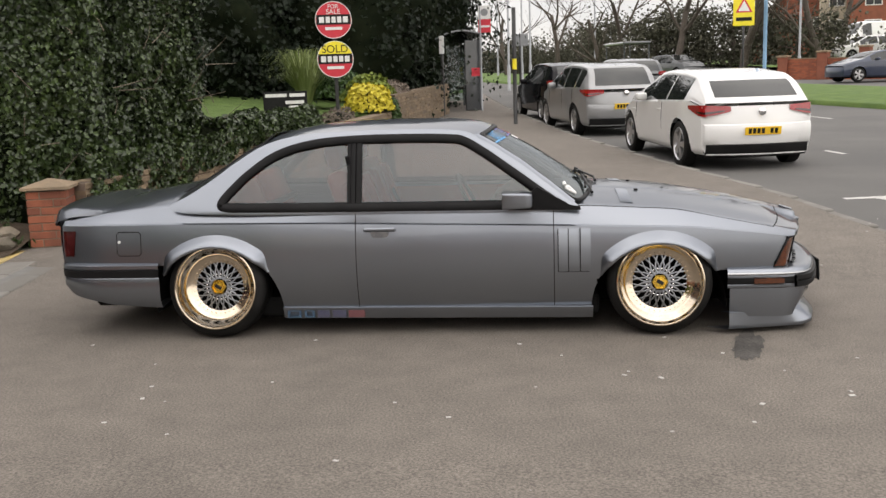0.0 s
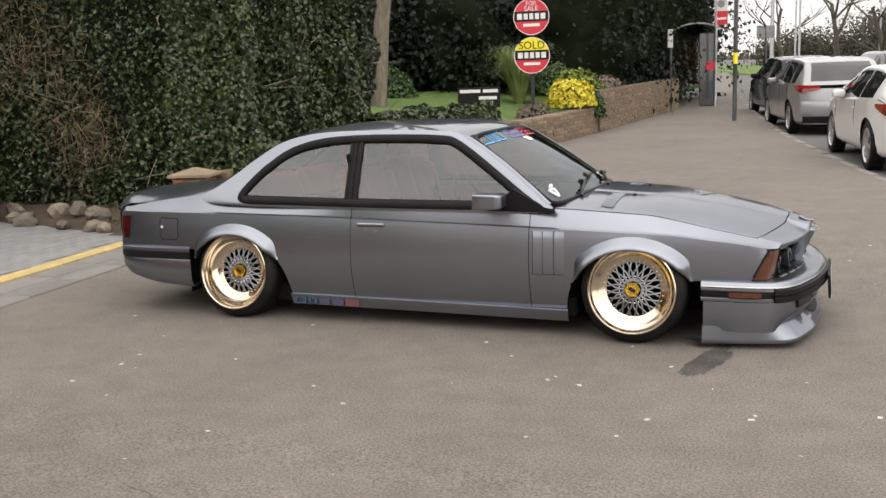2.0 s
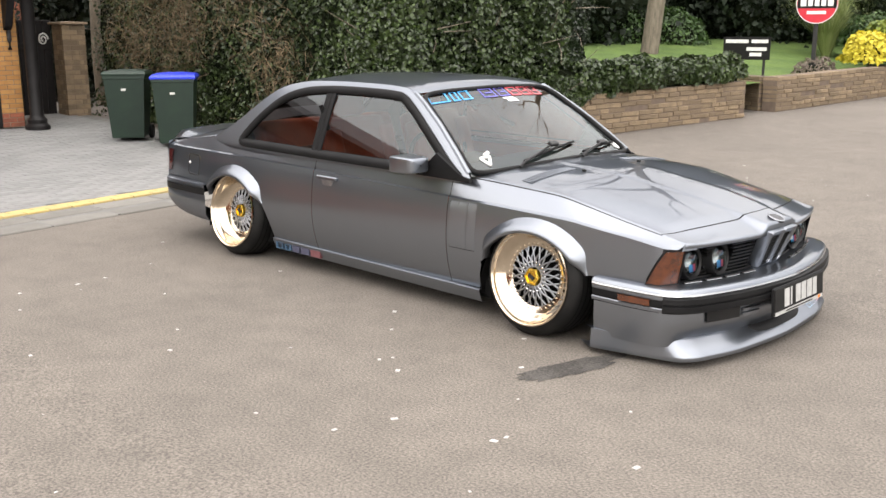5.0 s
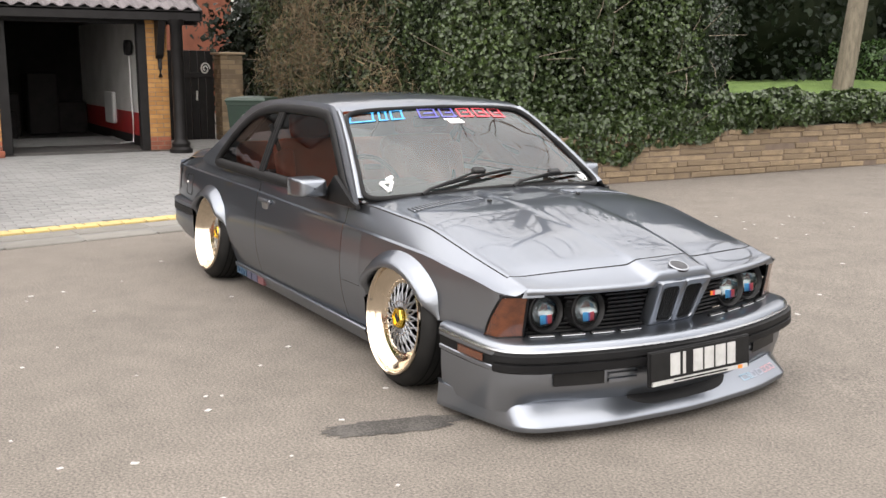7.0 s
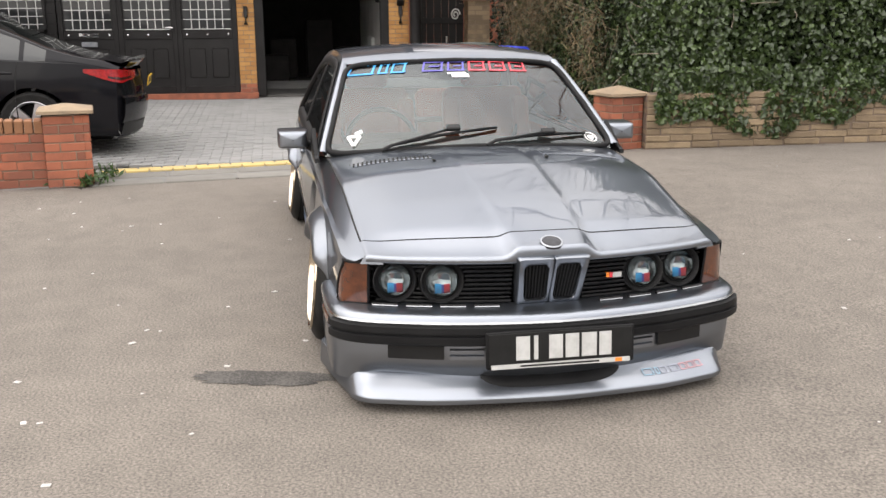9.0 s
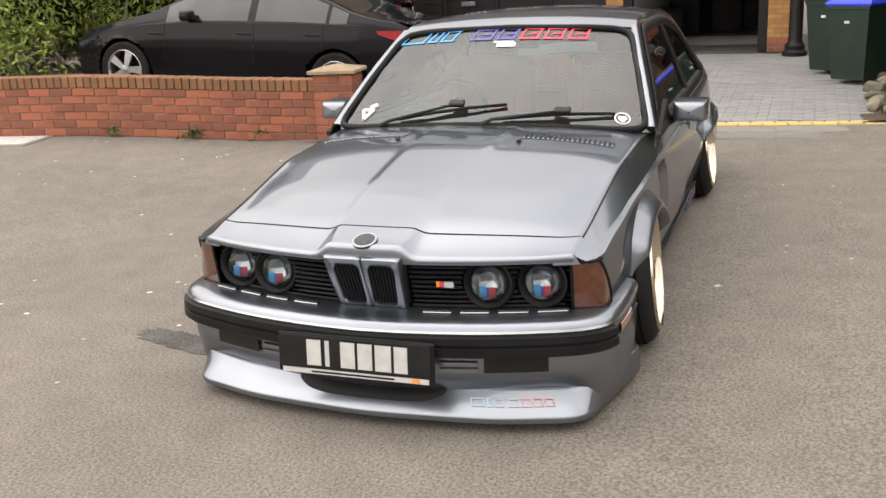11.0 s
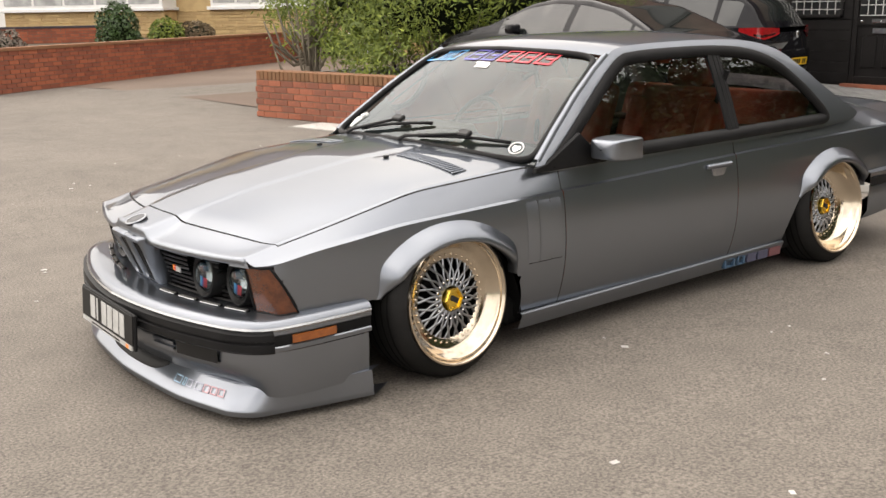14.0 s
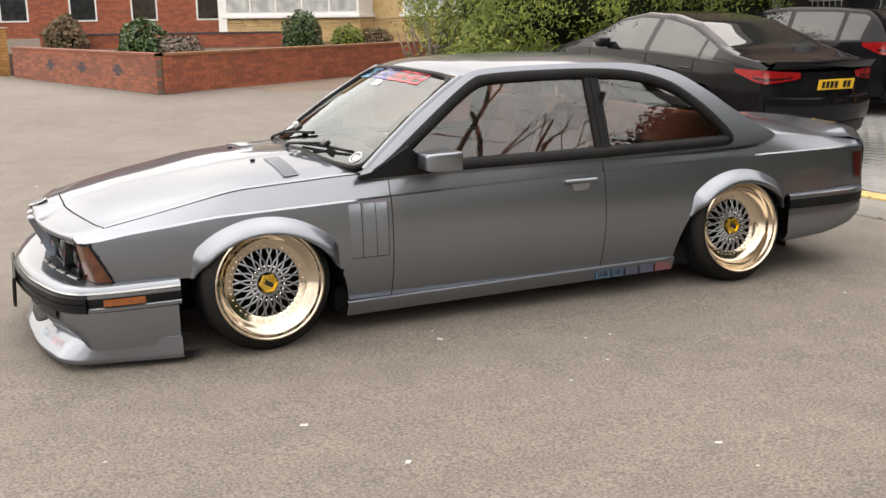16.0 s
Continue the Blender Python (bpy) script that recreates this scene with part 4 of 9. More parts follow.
# grille
GX = lambda y: 2.168 - 0.30 * y * y
rows = [[Vector((GX(y) - 0.13 + (0.02 if z > 0.54 else 0), y, z)) for y in np.linspace(-0.67, 0.67, 40)] for z in (0.37, 0.46, 0.56)]
part("grille_back", grid(bmesh.new(), rows), M["under"], car)
for s in (1, -1):
    for k in range(8):
        z = 0.392 + 0.0185 * k
        lean = 0.05 * (z - 0.55) / 0.17
        cuts = [0.135]
        for yc in (0.385, 0.553):
            half_w = math.sqrt(max(0.0, 0.084 ** 2 - (z - 0.462) ** 2))
            if half_w > 0.01:
                cuts += [yc - half_w, yc + half_w]
        cuts.append(0.645)
        for y0, y1 in zip(cuts[::2], cuts[1::2]):
            if y1 - y0 > 0.004:
                rows = [[Vector((GX(y) - 0.022 + lean + dx, s * y, z + dz)) for y in np.linspace(y0, y1, 12)] for dx, dz in ((-0.03, 0.002), (0.0, 0.0045), (0.003, 0.001), (0.0, -0.0045), (-0.03, -0.002))]
                part("grille_slat", grid(bmesh.new(), rows), M["plastic"], car)
    fr = [(GX(y) - 0.008, s * y, 0.541) for y in np.linspace(0.135, 0.64, 12)]
    part("grille_frame", tube(fr, 0.006, 6), M["trim"], car)
    part("grille_frame", tube([(GX(y) - 0.055, s * y, 0.383) for y in np.linspace(0.135, 0.62, 12)], 0.006, 6), M["trim"], car)
    for y, nm in ((0.385, "inner"), (0.553, "outer")):
        zc = 0.462
        m = pose(GX(y) - 0.045, s * y, zc, 0, 0, -90 + s * math.degrees(0.35 * y))
        # local y points out of the car towards the back, so -y is ahead
        mm = pose(GX(y) - 0.045, s * y, zc) @ Matrix.Rotation(radians(90 + s * math.degrees(-0.3 * y)), 4, "Z")
        mm = pose(GX(y) - 0.045, s * y, zc, 0, -6, 0) @ Matrix.Rotation(radians(90), 4, "Z")
        lamp = part("headlamp", lathe([(0.082, 0.05), (0.083, 0.01), (0.081, -0.002), (0.078, -0.003), (0.066, 0.010), (0.0605, 0.004), (0.0585, 0.006), (0.057, 0.014)], 40, m=mm), M["plastic"], car, "round headlamp with a black bezel", smooth=True, sharp=40)
        part("reflector", lathe([(0.0575, 0.010), (0.048, 0.03), (0.030, 0.046), (0.0, 0.052)], 32, m=mm), M["bowl"], lamp, smooth=True)
        part("lens", lathe([(0.0585, 0.006), (0.051, -0.006), (0.038, -0.014), (0.020, -0.019), (0.0, -0.020)], 32, m=mm), M["clear"], lamp, "domed glass lens", smooth=True)
        for x0, x1, z1, col in ((0.004, 0.028, -0.014, "blue_print"), (-0.005, 0.004, -0.018, "violet_print"), (-0.028, -0.005, -0.016, "red_print")):
            bb = bmesh.new()
            rows = [[mm @ Vector((-(x0 + (x1 - x0) * k), 0.012 - 0.014 * (1 - (abs(x0 + (x1 - x0) * k) / 0.06) ** 2), z)) for k in (0, 0.5, 1)] for z in np.linspace(-0.044, z1 + 0.006, 4)]
            part("lens_tint_bar", grid(bb, rows), M[col], lamp, "coloured tint bar")
# kidneys: a silver surround with two openings and upright slats
def kidney_x(z):
    return 2.197 - 0.060 * (0.53 - z) / 0.15


def loop_pts(y0, y1, z0, z1, r, n=5):
    pts = []
    for cy, cz, a0 in ((y1 - r, z1 - r, 0), (y0 + r, z1 - r, 90), (y0 + r, z0 + r, 180), (y1 - r, z0 + r, 270)):
        for k in range(n):
            a = radians(a0 + 90 * k / (n - 1))
            pts.append((cy + r * math.cos(a), cz + r * math.sin(a)))
    return pts


for s in (1, -1):
    inner = [(y * (1.0 - 0.9 * (0.53 - z)), z) for y, z in loop_pts(0.015, 0.107, 0.390, 0.536, 0.022)]
    outer = [(y * (1.0 - 0.55 * (0.53 - z)) if y > 0.03 else y, z) for y, z in loop_pts(0.0, 0.132, 0.372, 0.566, 0.008)]
    rows = []
    for (yo, zo), (yi, zi) in zip(outer, inner):
        rows.append([Vector((kidney_x(zo) - 0.06, s * yo, zo)), Vector((kidney_x(zo) - 0.008, s * yo, zo)), Vector((kidney_x(zo), s * (yo * 0.8 + yi * 0.2), zo * 0.8 + zi * 0.2)),
                     Vector((kidney_x(zi), s * (yi + (yo - yi) * 0.15), zi + (zo - zi) * 0.15)), Vector((kidney_x(zi) - 0.006, s * yi, zi)), Vector((kidney_x(zi) - 0.022, s * yi, zi))])
    rows.append(rows[0])
    kid = part("kidney_surround", grid(bmesh.new(), rows), M["paint"], car, "silver kidney grille surround", smooth=True, sharp=45)
    kb = bmesh.new()
    kb.faces.new([kb.verts.new((kidney_x(z) - 0.02, s * y, z)) for y, z in inner])
    part("kidney_back", kb, M["under"], kid)
    for k in range(7):
        y = 0.022 + 0.0125 * k
        part("kidney_slat", tube([(kidney_x(z) - 0.013, s * y * (1 - 0.9 * (0.53 - z)), z) for z in (0.392, 0.47, 0.545)], 0.003, 5), M["plastic"], kid)
# round emblem on the nose (plain)
em = Matrix.Translation((2.158, 0, hood_z(2.158, 0) + 0.001)) @ Vector((0, 1, 0)).rotation_difference(Vector((0.32, 0, 0.95))).to_matrix().to_4x4()
emb = part("nose_emblem", lathe([(0.0, 0.006), (0.036, 0.006), (0.041, 0.005), (0.042, 0.0), (0.041, -0.004)], 32, m=em), M["emblem"], car, "round dull metal emblem", smooth=True, sharp=30)
part("emblem_ring", lathe([(0.035, 0.0065), (0.037, 0.008), (0.041, 0.007), (0.042, 0.004)], 32, m=em), M["spoke"], emb, smooth=True)
for k, col in ((0, "orange_print"), (1, "red_print"), (2, "chars")):
    part("grille_badge", boxed((0, 0.225 + 0.013 * k, 0.455), (0.005, 0.236 + 0.013 * k + (0.022 if k == 2 else 0), 0.474), 0, pose(GX(0.24) - 0.033, 0, 0, 0, 0, 0)), M[col], car, "small striped grille badge")

# bonnet vents
for s in (1, -1):
    rows = [[Vector((x, s * y, hood_z(x, y) + 0.0015)) for y in np.linspace(0.255, 0.625, 12)] for x in np.linspace(1.075, 1.145, 5)]
    part("bonnet_vent_bed", grid(bmesh.new(), rows, flip=s > 0), M["seam"], car, "dark slotted bonnet vent")
    for k in range(19):
        y = s * (0.262 + 0.0198 * k)
        bx = boxed((-0.037, -0.0062, -0.002), (0.037, 0.0062, 0.0045), 0.002, m=pose(1.11, y, hood_z(1.11, y) + 0.001, 0, 3, 6 * s))
        part("bonnet_vent_louvre", bx, M["paint"], car)
    part("washer_jet", boxed((-0.012, -0.008, 0), (0.012, 0.008, 0.01), 0.003, pose(1.2, s * 0.26, hood_z(1.2, 0.26))), M["plastic"], car)

# ---- greenhouse ----
def glass_y(z):
    return 0.752 - 0.36 * (z - 0.735) - 0.13 * (z - 0.735) ** 2


DLO = [(0.755, 0.742), (0.62, 0.845), (0.45, 0.967), (0.30, 1.07), (0.185, 1.135), (0.10, 1.15), (-0.10, 1.158), (-0.45, 1.158), (-0.72, 1.138), (-0.93, 1.080), (-1.09, 0.978), (-1.19, 0.888), (-1.25, 0.822),
       (-1.262, 0.780), (-1.22, 0.757), (-1.08, 0.752), (-0.80, 0.748), (-0.45, 0.744), (-0.05, 0.741), (0.35, 0.739), (0.60, 0.739)]
OUT = [(0.83, 0.735), (0.67, 0.865), (0.50, 0.992), (0.34, 1.095), (0.215, 1.163), (0.11, 1.182), (-0.10, 1.19), (-0.45, 1.192), (-0.76, 1.178), (-0.99, 1.129), (-1.17, 1.029), (-1.30, 0.938), (-1.44, 0.85),
       (-1.56, 0.785), (-1.46, 0.745), (-1.15, 0.728), (-0.80, 0.724), (-0.45, 0.722), (-0.05, 0.72), (0.35, 0.718), (0.60, 0.718)]


def inset(loop, d):
    """Shrinks a closed outline of (x, z) by d."""
    out, n = [], len(loop)
    for i in range(n):
        a, b = Vector((*loop[i - 1], 0)), Vector((*loop[(i + 1) % n], 0))
        t = (b - a).normalized()
        out.append((loop[i][0] + d * -t.y, loop[i][1] + d * t.x))
    return out




def matched(n_per=6):
    a, b = [], []
    k = len(DLO)
    for i in range(k):
        for j in range(n_per):
            t = j / n_per
            for src, dst in ((DLO, a), (OUT, b)):
                p0, p1, p2, p3 = (Vector((*src[(i + q) % k], 0)) for q in (-1, 0, 1, 2))
                v = 0.5 * ((2 * p1) + (p2 - p0) * t + (2 * p0 - 5 * p1 + 4 * p2 - p3) * t * t + (3 * p1 - p0 - 3 * p2 + p3) * t ** 3)
                dst.append((v.x, v.y))
    return a, b


din, dout = matched()
for s in (1, -1):
    ring = []
    for k in np.linspace(0, 1, 6):
        ring.append([Vector((xo + (xi - xo) * k, s * (glass_y(zo + (zi - zo) * k) + 0.004 * math.sin(k * math.pi * 0.5)), zo + (zi - zo) * k)) for (xi, zi), (xo, zo) in zip(din, dout)])
    part("window_surround", grid(bmesh.new(), ring, closed=True, flip=s > 0), M["paint"], car, "silver pillars and roof rail round the side windows", smooth=True)
    t1, t2 = inset(din, -0.008), inset(din, 0.044)
    seal = [[Vector((x, s * (glass_y(z) + h), z)) for x, z in lp] for lp, h in ((t1, 0.010), (inset(din, 0.0), 0.018), (inset(din, 0.03), 0.016), (t2, 0.004), (t2, -0.01))]
    part("window_seal", grid(bmesh.new(), seal, closed=True, flip=s > 0), M["trim"], car, "black rubber window surround", smooth=True)
    # panes: door window and quarter window
    for x0, x1, nm in ((-0.44, 0.80, "door_window"), (-1.30, -0.44, "quarter_window")):
        g = bmesh.new()
        lp = inset(din, 0.012)
        zt = lambda x: max(z for xx, z in lp if abs(xx - x) < 0.05)
        zb = lambda x: min(z for xx, z in lp if abs(xx - x) < 0.05)
        xs = np.linspace(max(x0, min(p[0] for p in lp) + 0.01), min(x1, max(p[0] for p in lp) - 0.01), 30)
        rows = [[Vector((x, s * (glass_y(zb(x) + (zt(x) - zb(x)) * k) - 0.002), zb(x) + (zt(x) - zb(x)) * k)) for k in np.linspace(0, 1, 8)] for x in xs]
        ob = part(nm, grid(g, rows, flip=s < 0), M["tint"], car, "tinted side glass", smooth=True)
        ob.visible_shadow = False
    # B pillar
    rows = [[Vector((x + 0.05 * (0.9 - z) * (0.2), s * (glass_y(z) + h), z)) for x, h in ((-0.502, 0.0), (-0.50, 0.010), (-0.482, 0.010), (-0.478, 0.006), (-0.474, 0.010), (-0.452, 0.010), (-0.448, 0.004), (-0.444, 0.010), (-0.414, 0.010), (-0.412, 0.0))] for z in np.linspace(0.735, 1.155, 8)]
    part("door_pillar", grid(bmesh.new(), rows, flip=s > 0), M["trim"], car, "black ribbed pillar", smooth=False)
    # black triangle below the mirror, running onto the wing
    part("mirror_triangle", prism([(0.44, 0.728), (0.845, 0.722), (0.84, 0.742), (0.78, 0.75), (0.60, 0.86)], s * 0.745, s * 0.768, bevel=0.004), M["trim"], car, "black corner piece at the pillar foot")
    # mirror
    mir = part("door_mirror", bmesh.new(), M["paint"], car, "silver door mirror")
    bm = bmesh.new()
    rows = []
    for k, (x, sc) in enumerate(((0.405, 0.95), (0.412, 1.0), (0.47, 0.985), (0.53, 0.94), (0.556, 0.88), (0.568, 0.76), (0.572, 0.55), (0.573, 0.05))):
        rows.append([Vector((x, s * (0.856 + sc * 0.077 * y), 0.797 + sc * z * 0.046)) for y, z in [(math.copysign(abs(math.cos(a)) ** 0.20, math.cos(a)), math.copysign(abs(math.sin(a)) ** 0.20, math.sin(a))) for a in np.linspace(0, 2 * math.pi, 48, endpoint=False)]])
    grid(bm, rows, closed=True)
    tidy(bm)
    bm.to_mesh(mir.data)
    bm.free()
    bm = bmesh.new()
    bm.faces.new([bm.verts.new(Vector((0.412, p.y, p.z))) for p in rows[0]])
    part("mirror_glass", bm, M["chrome"], mir, "mirror glass")
    part("mirror_foot", tube([(0.50, s * 0.752, 0.752), (0.49, s * 0.78, 0.765), (0.48, s * 0.80, 0.775)], [0.03, 0.024, 0.02], 10), M["trim"], mir, "black mirror arm", smooth=True)

# roof, windscreen, rear window
up = [p for p in dout if p[1] > 1.10 and -1.06 < p[0] < 0.262]
up.sort(key=lambda p: p[0])
rows = []
for x, z in up:
    y0 = glass_y(z)
    front = smooth01(0.05, 0.255, x)
    row = []
    for k in np.linspace(-1, 1, 25):
        crown = 0.038 * (1 - abs(k) ** 2.2)
        row.append(Vector((x + 0.065 * (1 - k * k) * front - 0.02 * (1 - k * k) * smooth01(-0.9, -1.06, x), y0 * k, z + crown * (1 - 0.25 * front))))
    rows.append(row)
part("roof", grid(bmesh.new(), rows, flip=True), M["paint"], car, "silver roof skin", smooth=True)


def screen_edge(t):
    """The windscreen's side edge from foot (t = 0) to head (t = 1)."""
    zs = 0.745 + (1.155 - 0.745) * t
    x = np.interp(zs, [0.735, 0.865, 0.992, 1.095, 1.163], [0.83, 0.67, 0.50, 0.34, 0.215])
    return Vector((x - 0.004, glass_y(zs) - 0.012, zs))


def screen_point(t, k):
    e = screen_edge(t)
    bow = (0.13 * (1 - t) + 0.075 * t) * (1 - k * k)
    return Vector((e.x + bow, e.y * k, e.z + (0.045 * (1 - t) + 0.024 * t) * (1 - k * k)))


rows = [[screen_point(t, k) for k in np.linspace(-0.985, 0.985, 25)] for t in np.linspace(0.0, 0.955, 14)]
ws = part("windscreen", grid(bmesh.new(), rows, flip=False), M["screen"], car, "raked windscreen glass", smooth=True)
ws.visible_shadow = False
edge = []
for a in np.linspace(0, 2 * math.pi, 120, endpoint=False):
    c, d = (math.copysign(abs(f) ** 0.16, f) for f in (math.cos(a), math.sin(a)))
    edge.append(screen_point(0.4775 + 0.4775 * d, 0.972 * c))
part("windscreen_seal", tube([p + Vector((0.003, 0, 0.003)) for p in edge + edge[:1]], 0.015, 8), M["trim"], car, "black windscreen rubber", smooth=True)
for s in (1, -1):
    rows = []
    for t in np.linspace(0.04, 0.985, 22):
        e, q = screen_edge(t), screen_point(t, 0.965)
        o = Vector((e.x + 0.004, glass_y(e.z) + 0.002, e.z))
        b = Vector((o.x + 0.016, o.y - 0.004, o.z + 0.012))
        rows.append([Vector((v.x, s * v.y, v.z)) for v in (o, o.lerp(b, 0.6) + Vector((0.001, 0.001, 0)), b, b.lerp(q, 0.5) + Vector((0.004, 0, 0.004)), q)])
    part("windscreen_pillar", grid(bmesh.new(), rows, flip=s < 0), M["paint"], car, "silver windscreen pillar", smooth=True)
rows = []
for t in np.linspace(0, 1, 10):
    zs = 1.14 + (0.80 - 1.14) * t
    x = float(np.interp(-zs, [-1.129, -1.029, -0.938, -0.85, -0.785], [-0.99, -1.17, -1.30, -1.44, -1.56]))
    yo = glass_y(zs)
    rows.append([Vector((x - 0.03 * (1 - k * k), yo * k, zs + 0.036 * (1 - abs(k) ** 2.2) + 0.03 * t * (1 - k * k))) for k in np.linspace(-1, 1, 25)])
part("rear_pillar", grid(bmesh.new(), [r[:5] for r in rows]), M["paint"], car, smooth=True)
part("rear_pillar", grid(bmesh.new(), [r[20:] for r in rows]), M["paint"], car, smooth=True)
rg = part("rear_window", grid(bmesh.new(), [r[4:21] for r in rows]), M["tint"], car, "sloping rear window", smooth=True)
rg.visible_shadow = False
for k in (4, 20):
    part("rear_window_seal", tube([r[k] for r in rows], 0.010, 6), M["trim"], car)

# banner across the head of the windscreen, in plain slanted bars
def on_screen(t, k, lift=0.003):
    p = screen_point(t, k)
    return p + Vector((0.62, 0, 0.78)).normalized() * lift


def screen_bar(k0, k1, t0, t1, col, slant=0.02):
    rows = [[on_screen(t, k + slant * (t - t0) / max(1e-6, t1 - t0)) for k in np.linspace(k0, k1, 4)] for t in (t0, t1)]
    return part("banner_bar", grid(bmesh.new(), rows), M[col], car, "coloured bar of the windscreen banner")


for k0, k1, col in ((-0.92, -0.70, "blue_print"), (-0.66, -0.58, "blue_print"), (-0.55, -0.43, "blue_print"), (-0.28, -0.10, "violet_print"), (-0.06, 0.09, "violet_print"), (0.13, 0.28, "red_print"), (0.32, 0.47, "red_print"), (0.51, 0.66, "red_print")):
    screen_bar(k0, k1, 0.935, 0.95, col)
    screen_bar(k0 - 0.03, k1 - 0.03, 0.835, 0.85, col)
    screen_bar(k0 - 0.03, k0 - 0.012, 0.835, 0.95, col, 0.03)
    screen_bar(k1 - 0.048, k1 - 0.03, 0.835, 0.95, col, 0.03)
    if col != "blue_print":
        screen_bar(k0 + 0.03, k1 - 0.05, 0.885, 0.90, col)
screen_bar(-0.09, 0.07, 0.80, 0.82, "white", 0.0)
screen_bar(-0.06, 0.09, 0.76, 0.80, "white", 0.0)
screen_bar(-0.955, -0.925, 0.90, 0.93, "orange_print", 0.02)
# triangular sticker and round sticker in the corners
tri = bmesh.new()
for a, b in (((0.17, -0.845), (0.17, -0.765)), ((0.17, -0.765), (0.075, -0.80)), ((0.075, -0.80), (0.17, -0.845))):
    tube([on_screen(a[0] + (b[0] - a[0]) * f, a[1] + (b[1] - a[1]) * f) for f in (0, 0.5, 1)], 0.009, 6, tri)
part("corner_sticker", tri, M["white"], car, "white triangular sticker")
part("corner_sticker", tube([on_screen(0.19, -0.80), on_screen(0.20, -0.78), on_screen(0.215, -0.755)], 0.012, 6), M["white"], car)
rs = bmesh.new()
tube([on_screen(0.105 + 0.047 * math.sin(a), 0.84 + 0.042 * math.cos(a)) for a in np.linspace(0, 2 * math.pi, 25)], 0.0035, 6, rs)
part("round_sticker", rs, M["white"], car, "white ring sticker")
rs = bmesh.new()
rs.faces.new([rs.verts.new(on_screen(0.105 + 0.025 * math.sin(a) * (1 + 0.3 * math.sin(3 * a)), 0.84 + 0.026 * math.cos(a))) for a in np.linspace(0, 2 * math.pi, 16, endpoint=False)])
part("round_sticker", rs, M["white"], car)

# wipers
for k0, k1, t1 in ((-0.62, 0.16, 0.16), (0.05, 0.80, 0.11)):
    pv = screen_point(0.0, k0) + Vector((0.03, 0, 0.012))
    w = bmesh.new()
    midp = on_screen(t1, (k0 + k1) / 2 + 0.08, 0.03)
    tube([pv, pv + Vector((-0.005, 0.04, 0.02)), midp], [0.010, 0.008, 0.006], 8, w)
    wip = part("wiper_arm", w, M["plastic"], car, "black wiper arm", smooth=True)
    bl = bmesh.new()
    tube([on_screen(0.05 + (t1 - 0.03) * f, k0 + 0.10 + (k1 - k0 - 0.10) * f, 0.012 + 0.008 * math.sin(f * math.pi)) for f in np.linspace(0, 1, 9)], 0.0075, 6, bl)
    part("wiper_blade", bl, M["trim"], wip, smooth=True)
    part("wiper_joint", boxed((-0.018, -0.035, -0.01), (0.018, 0.035, 0.012), 0.005, pose(*midp, 0, 30, 0)), M["plastic"], wip)

# ---- cabin ----
part("cabin_floor", boxed((-1.5, -0.70, 0.10), (0.95, 0.70, 0.22), 0.02), M["under"], car)
part("underbody", boxed((-2.25, -0.35, 0.10), (2.1, 0.35, 0.36), 0.02), M["under"], car)
part("engine_bay", boxed((0.95, -0.34, 0.3), (1.95, 0.34, 0.56), 0.02), M["under"], car)
part("rear_shelf", boxed((-1.75, -0.62, 0.68), (-1.12, 0.62, 0.715), 0.01), M["cabin"], car, "dark rear shelf")
part("dashboard", prism([(0.30, 0.50), (0.34, 0.70), (0.42, 0.755), (0.70, 0.75), (0.80, 0.70), (0.80, 0.4), (0.4, 0.4)], -0.68, 0.68, bevel=0.012), M["cabin"], car, "dark dashboard")
part("instrument_hood", prism([(0.32, 0.74), (0.36, 0.80), (0.50, 0.79), (0.60, 0.74)], -0.54, -0.18, bevel=0.01), M["cabin"], car)
part("steering_wheel", lathe([(0.185 + 0.014 * math.cos(a), 0.014 * math.sin(a)) for a in np.linspace(0, 2 * math.pi, 9)], 32, m=pose(0.20, -0.37, 0.73, 0, 0, 0) @ Matrix.Rotation(radians(65), 4, "Y") @ Matrix.Rotation(radians(90), 4, "X")), M["plastic"], car, "black steering wheel", smooth=True)
part("mirror_inside", boxed((-0.01, -0.11, -0.03), (0.012, 0.11, 0.03), 0.01, pose(0.21, 0.0, 1.085)), M["plastic"], car)


def cushion(lo, hi, m, r=0.05):
    return boxed(lo, hi, r, m, 3)


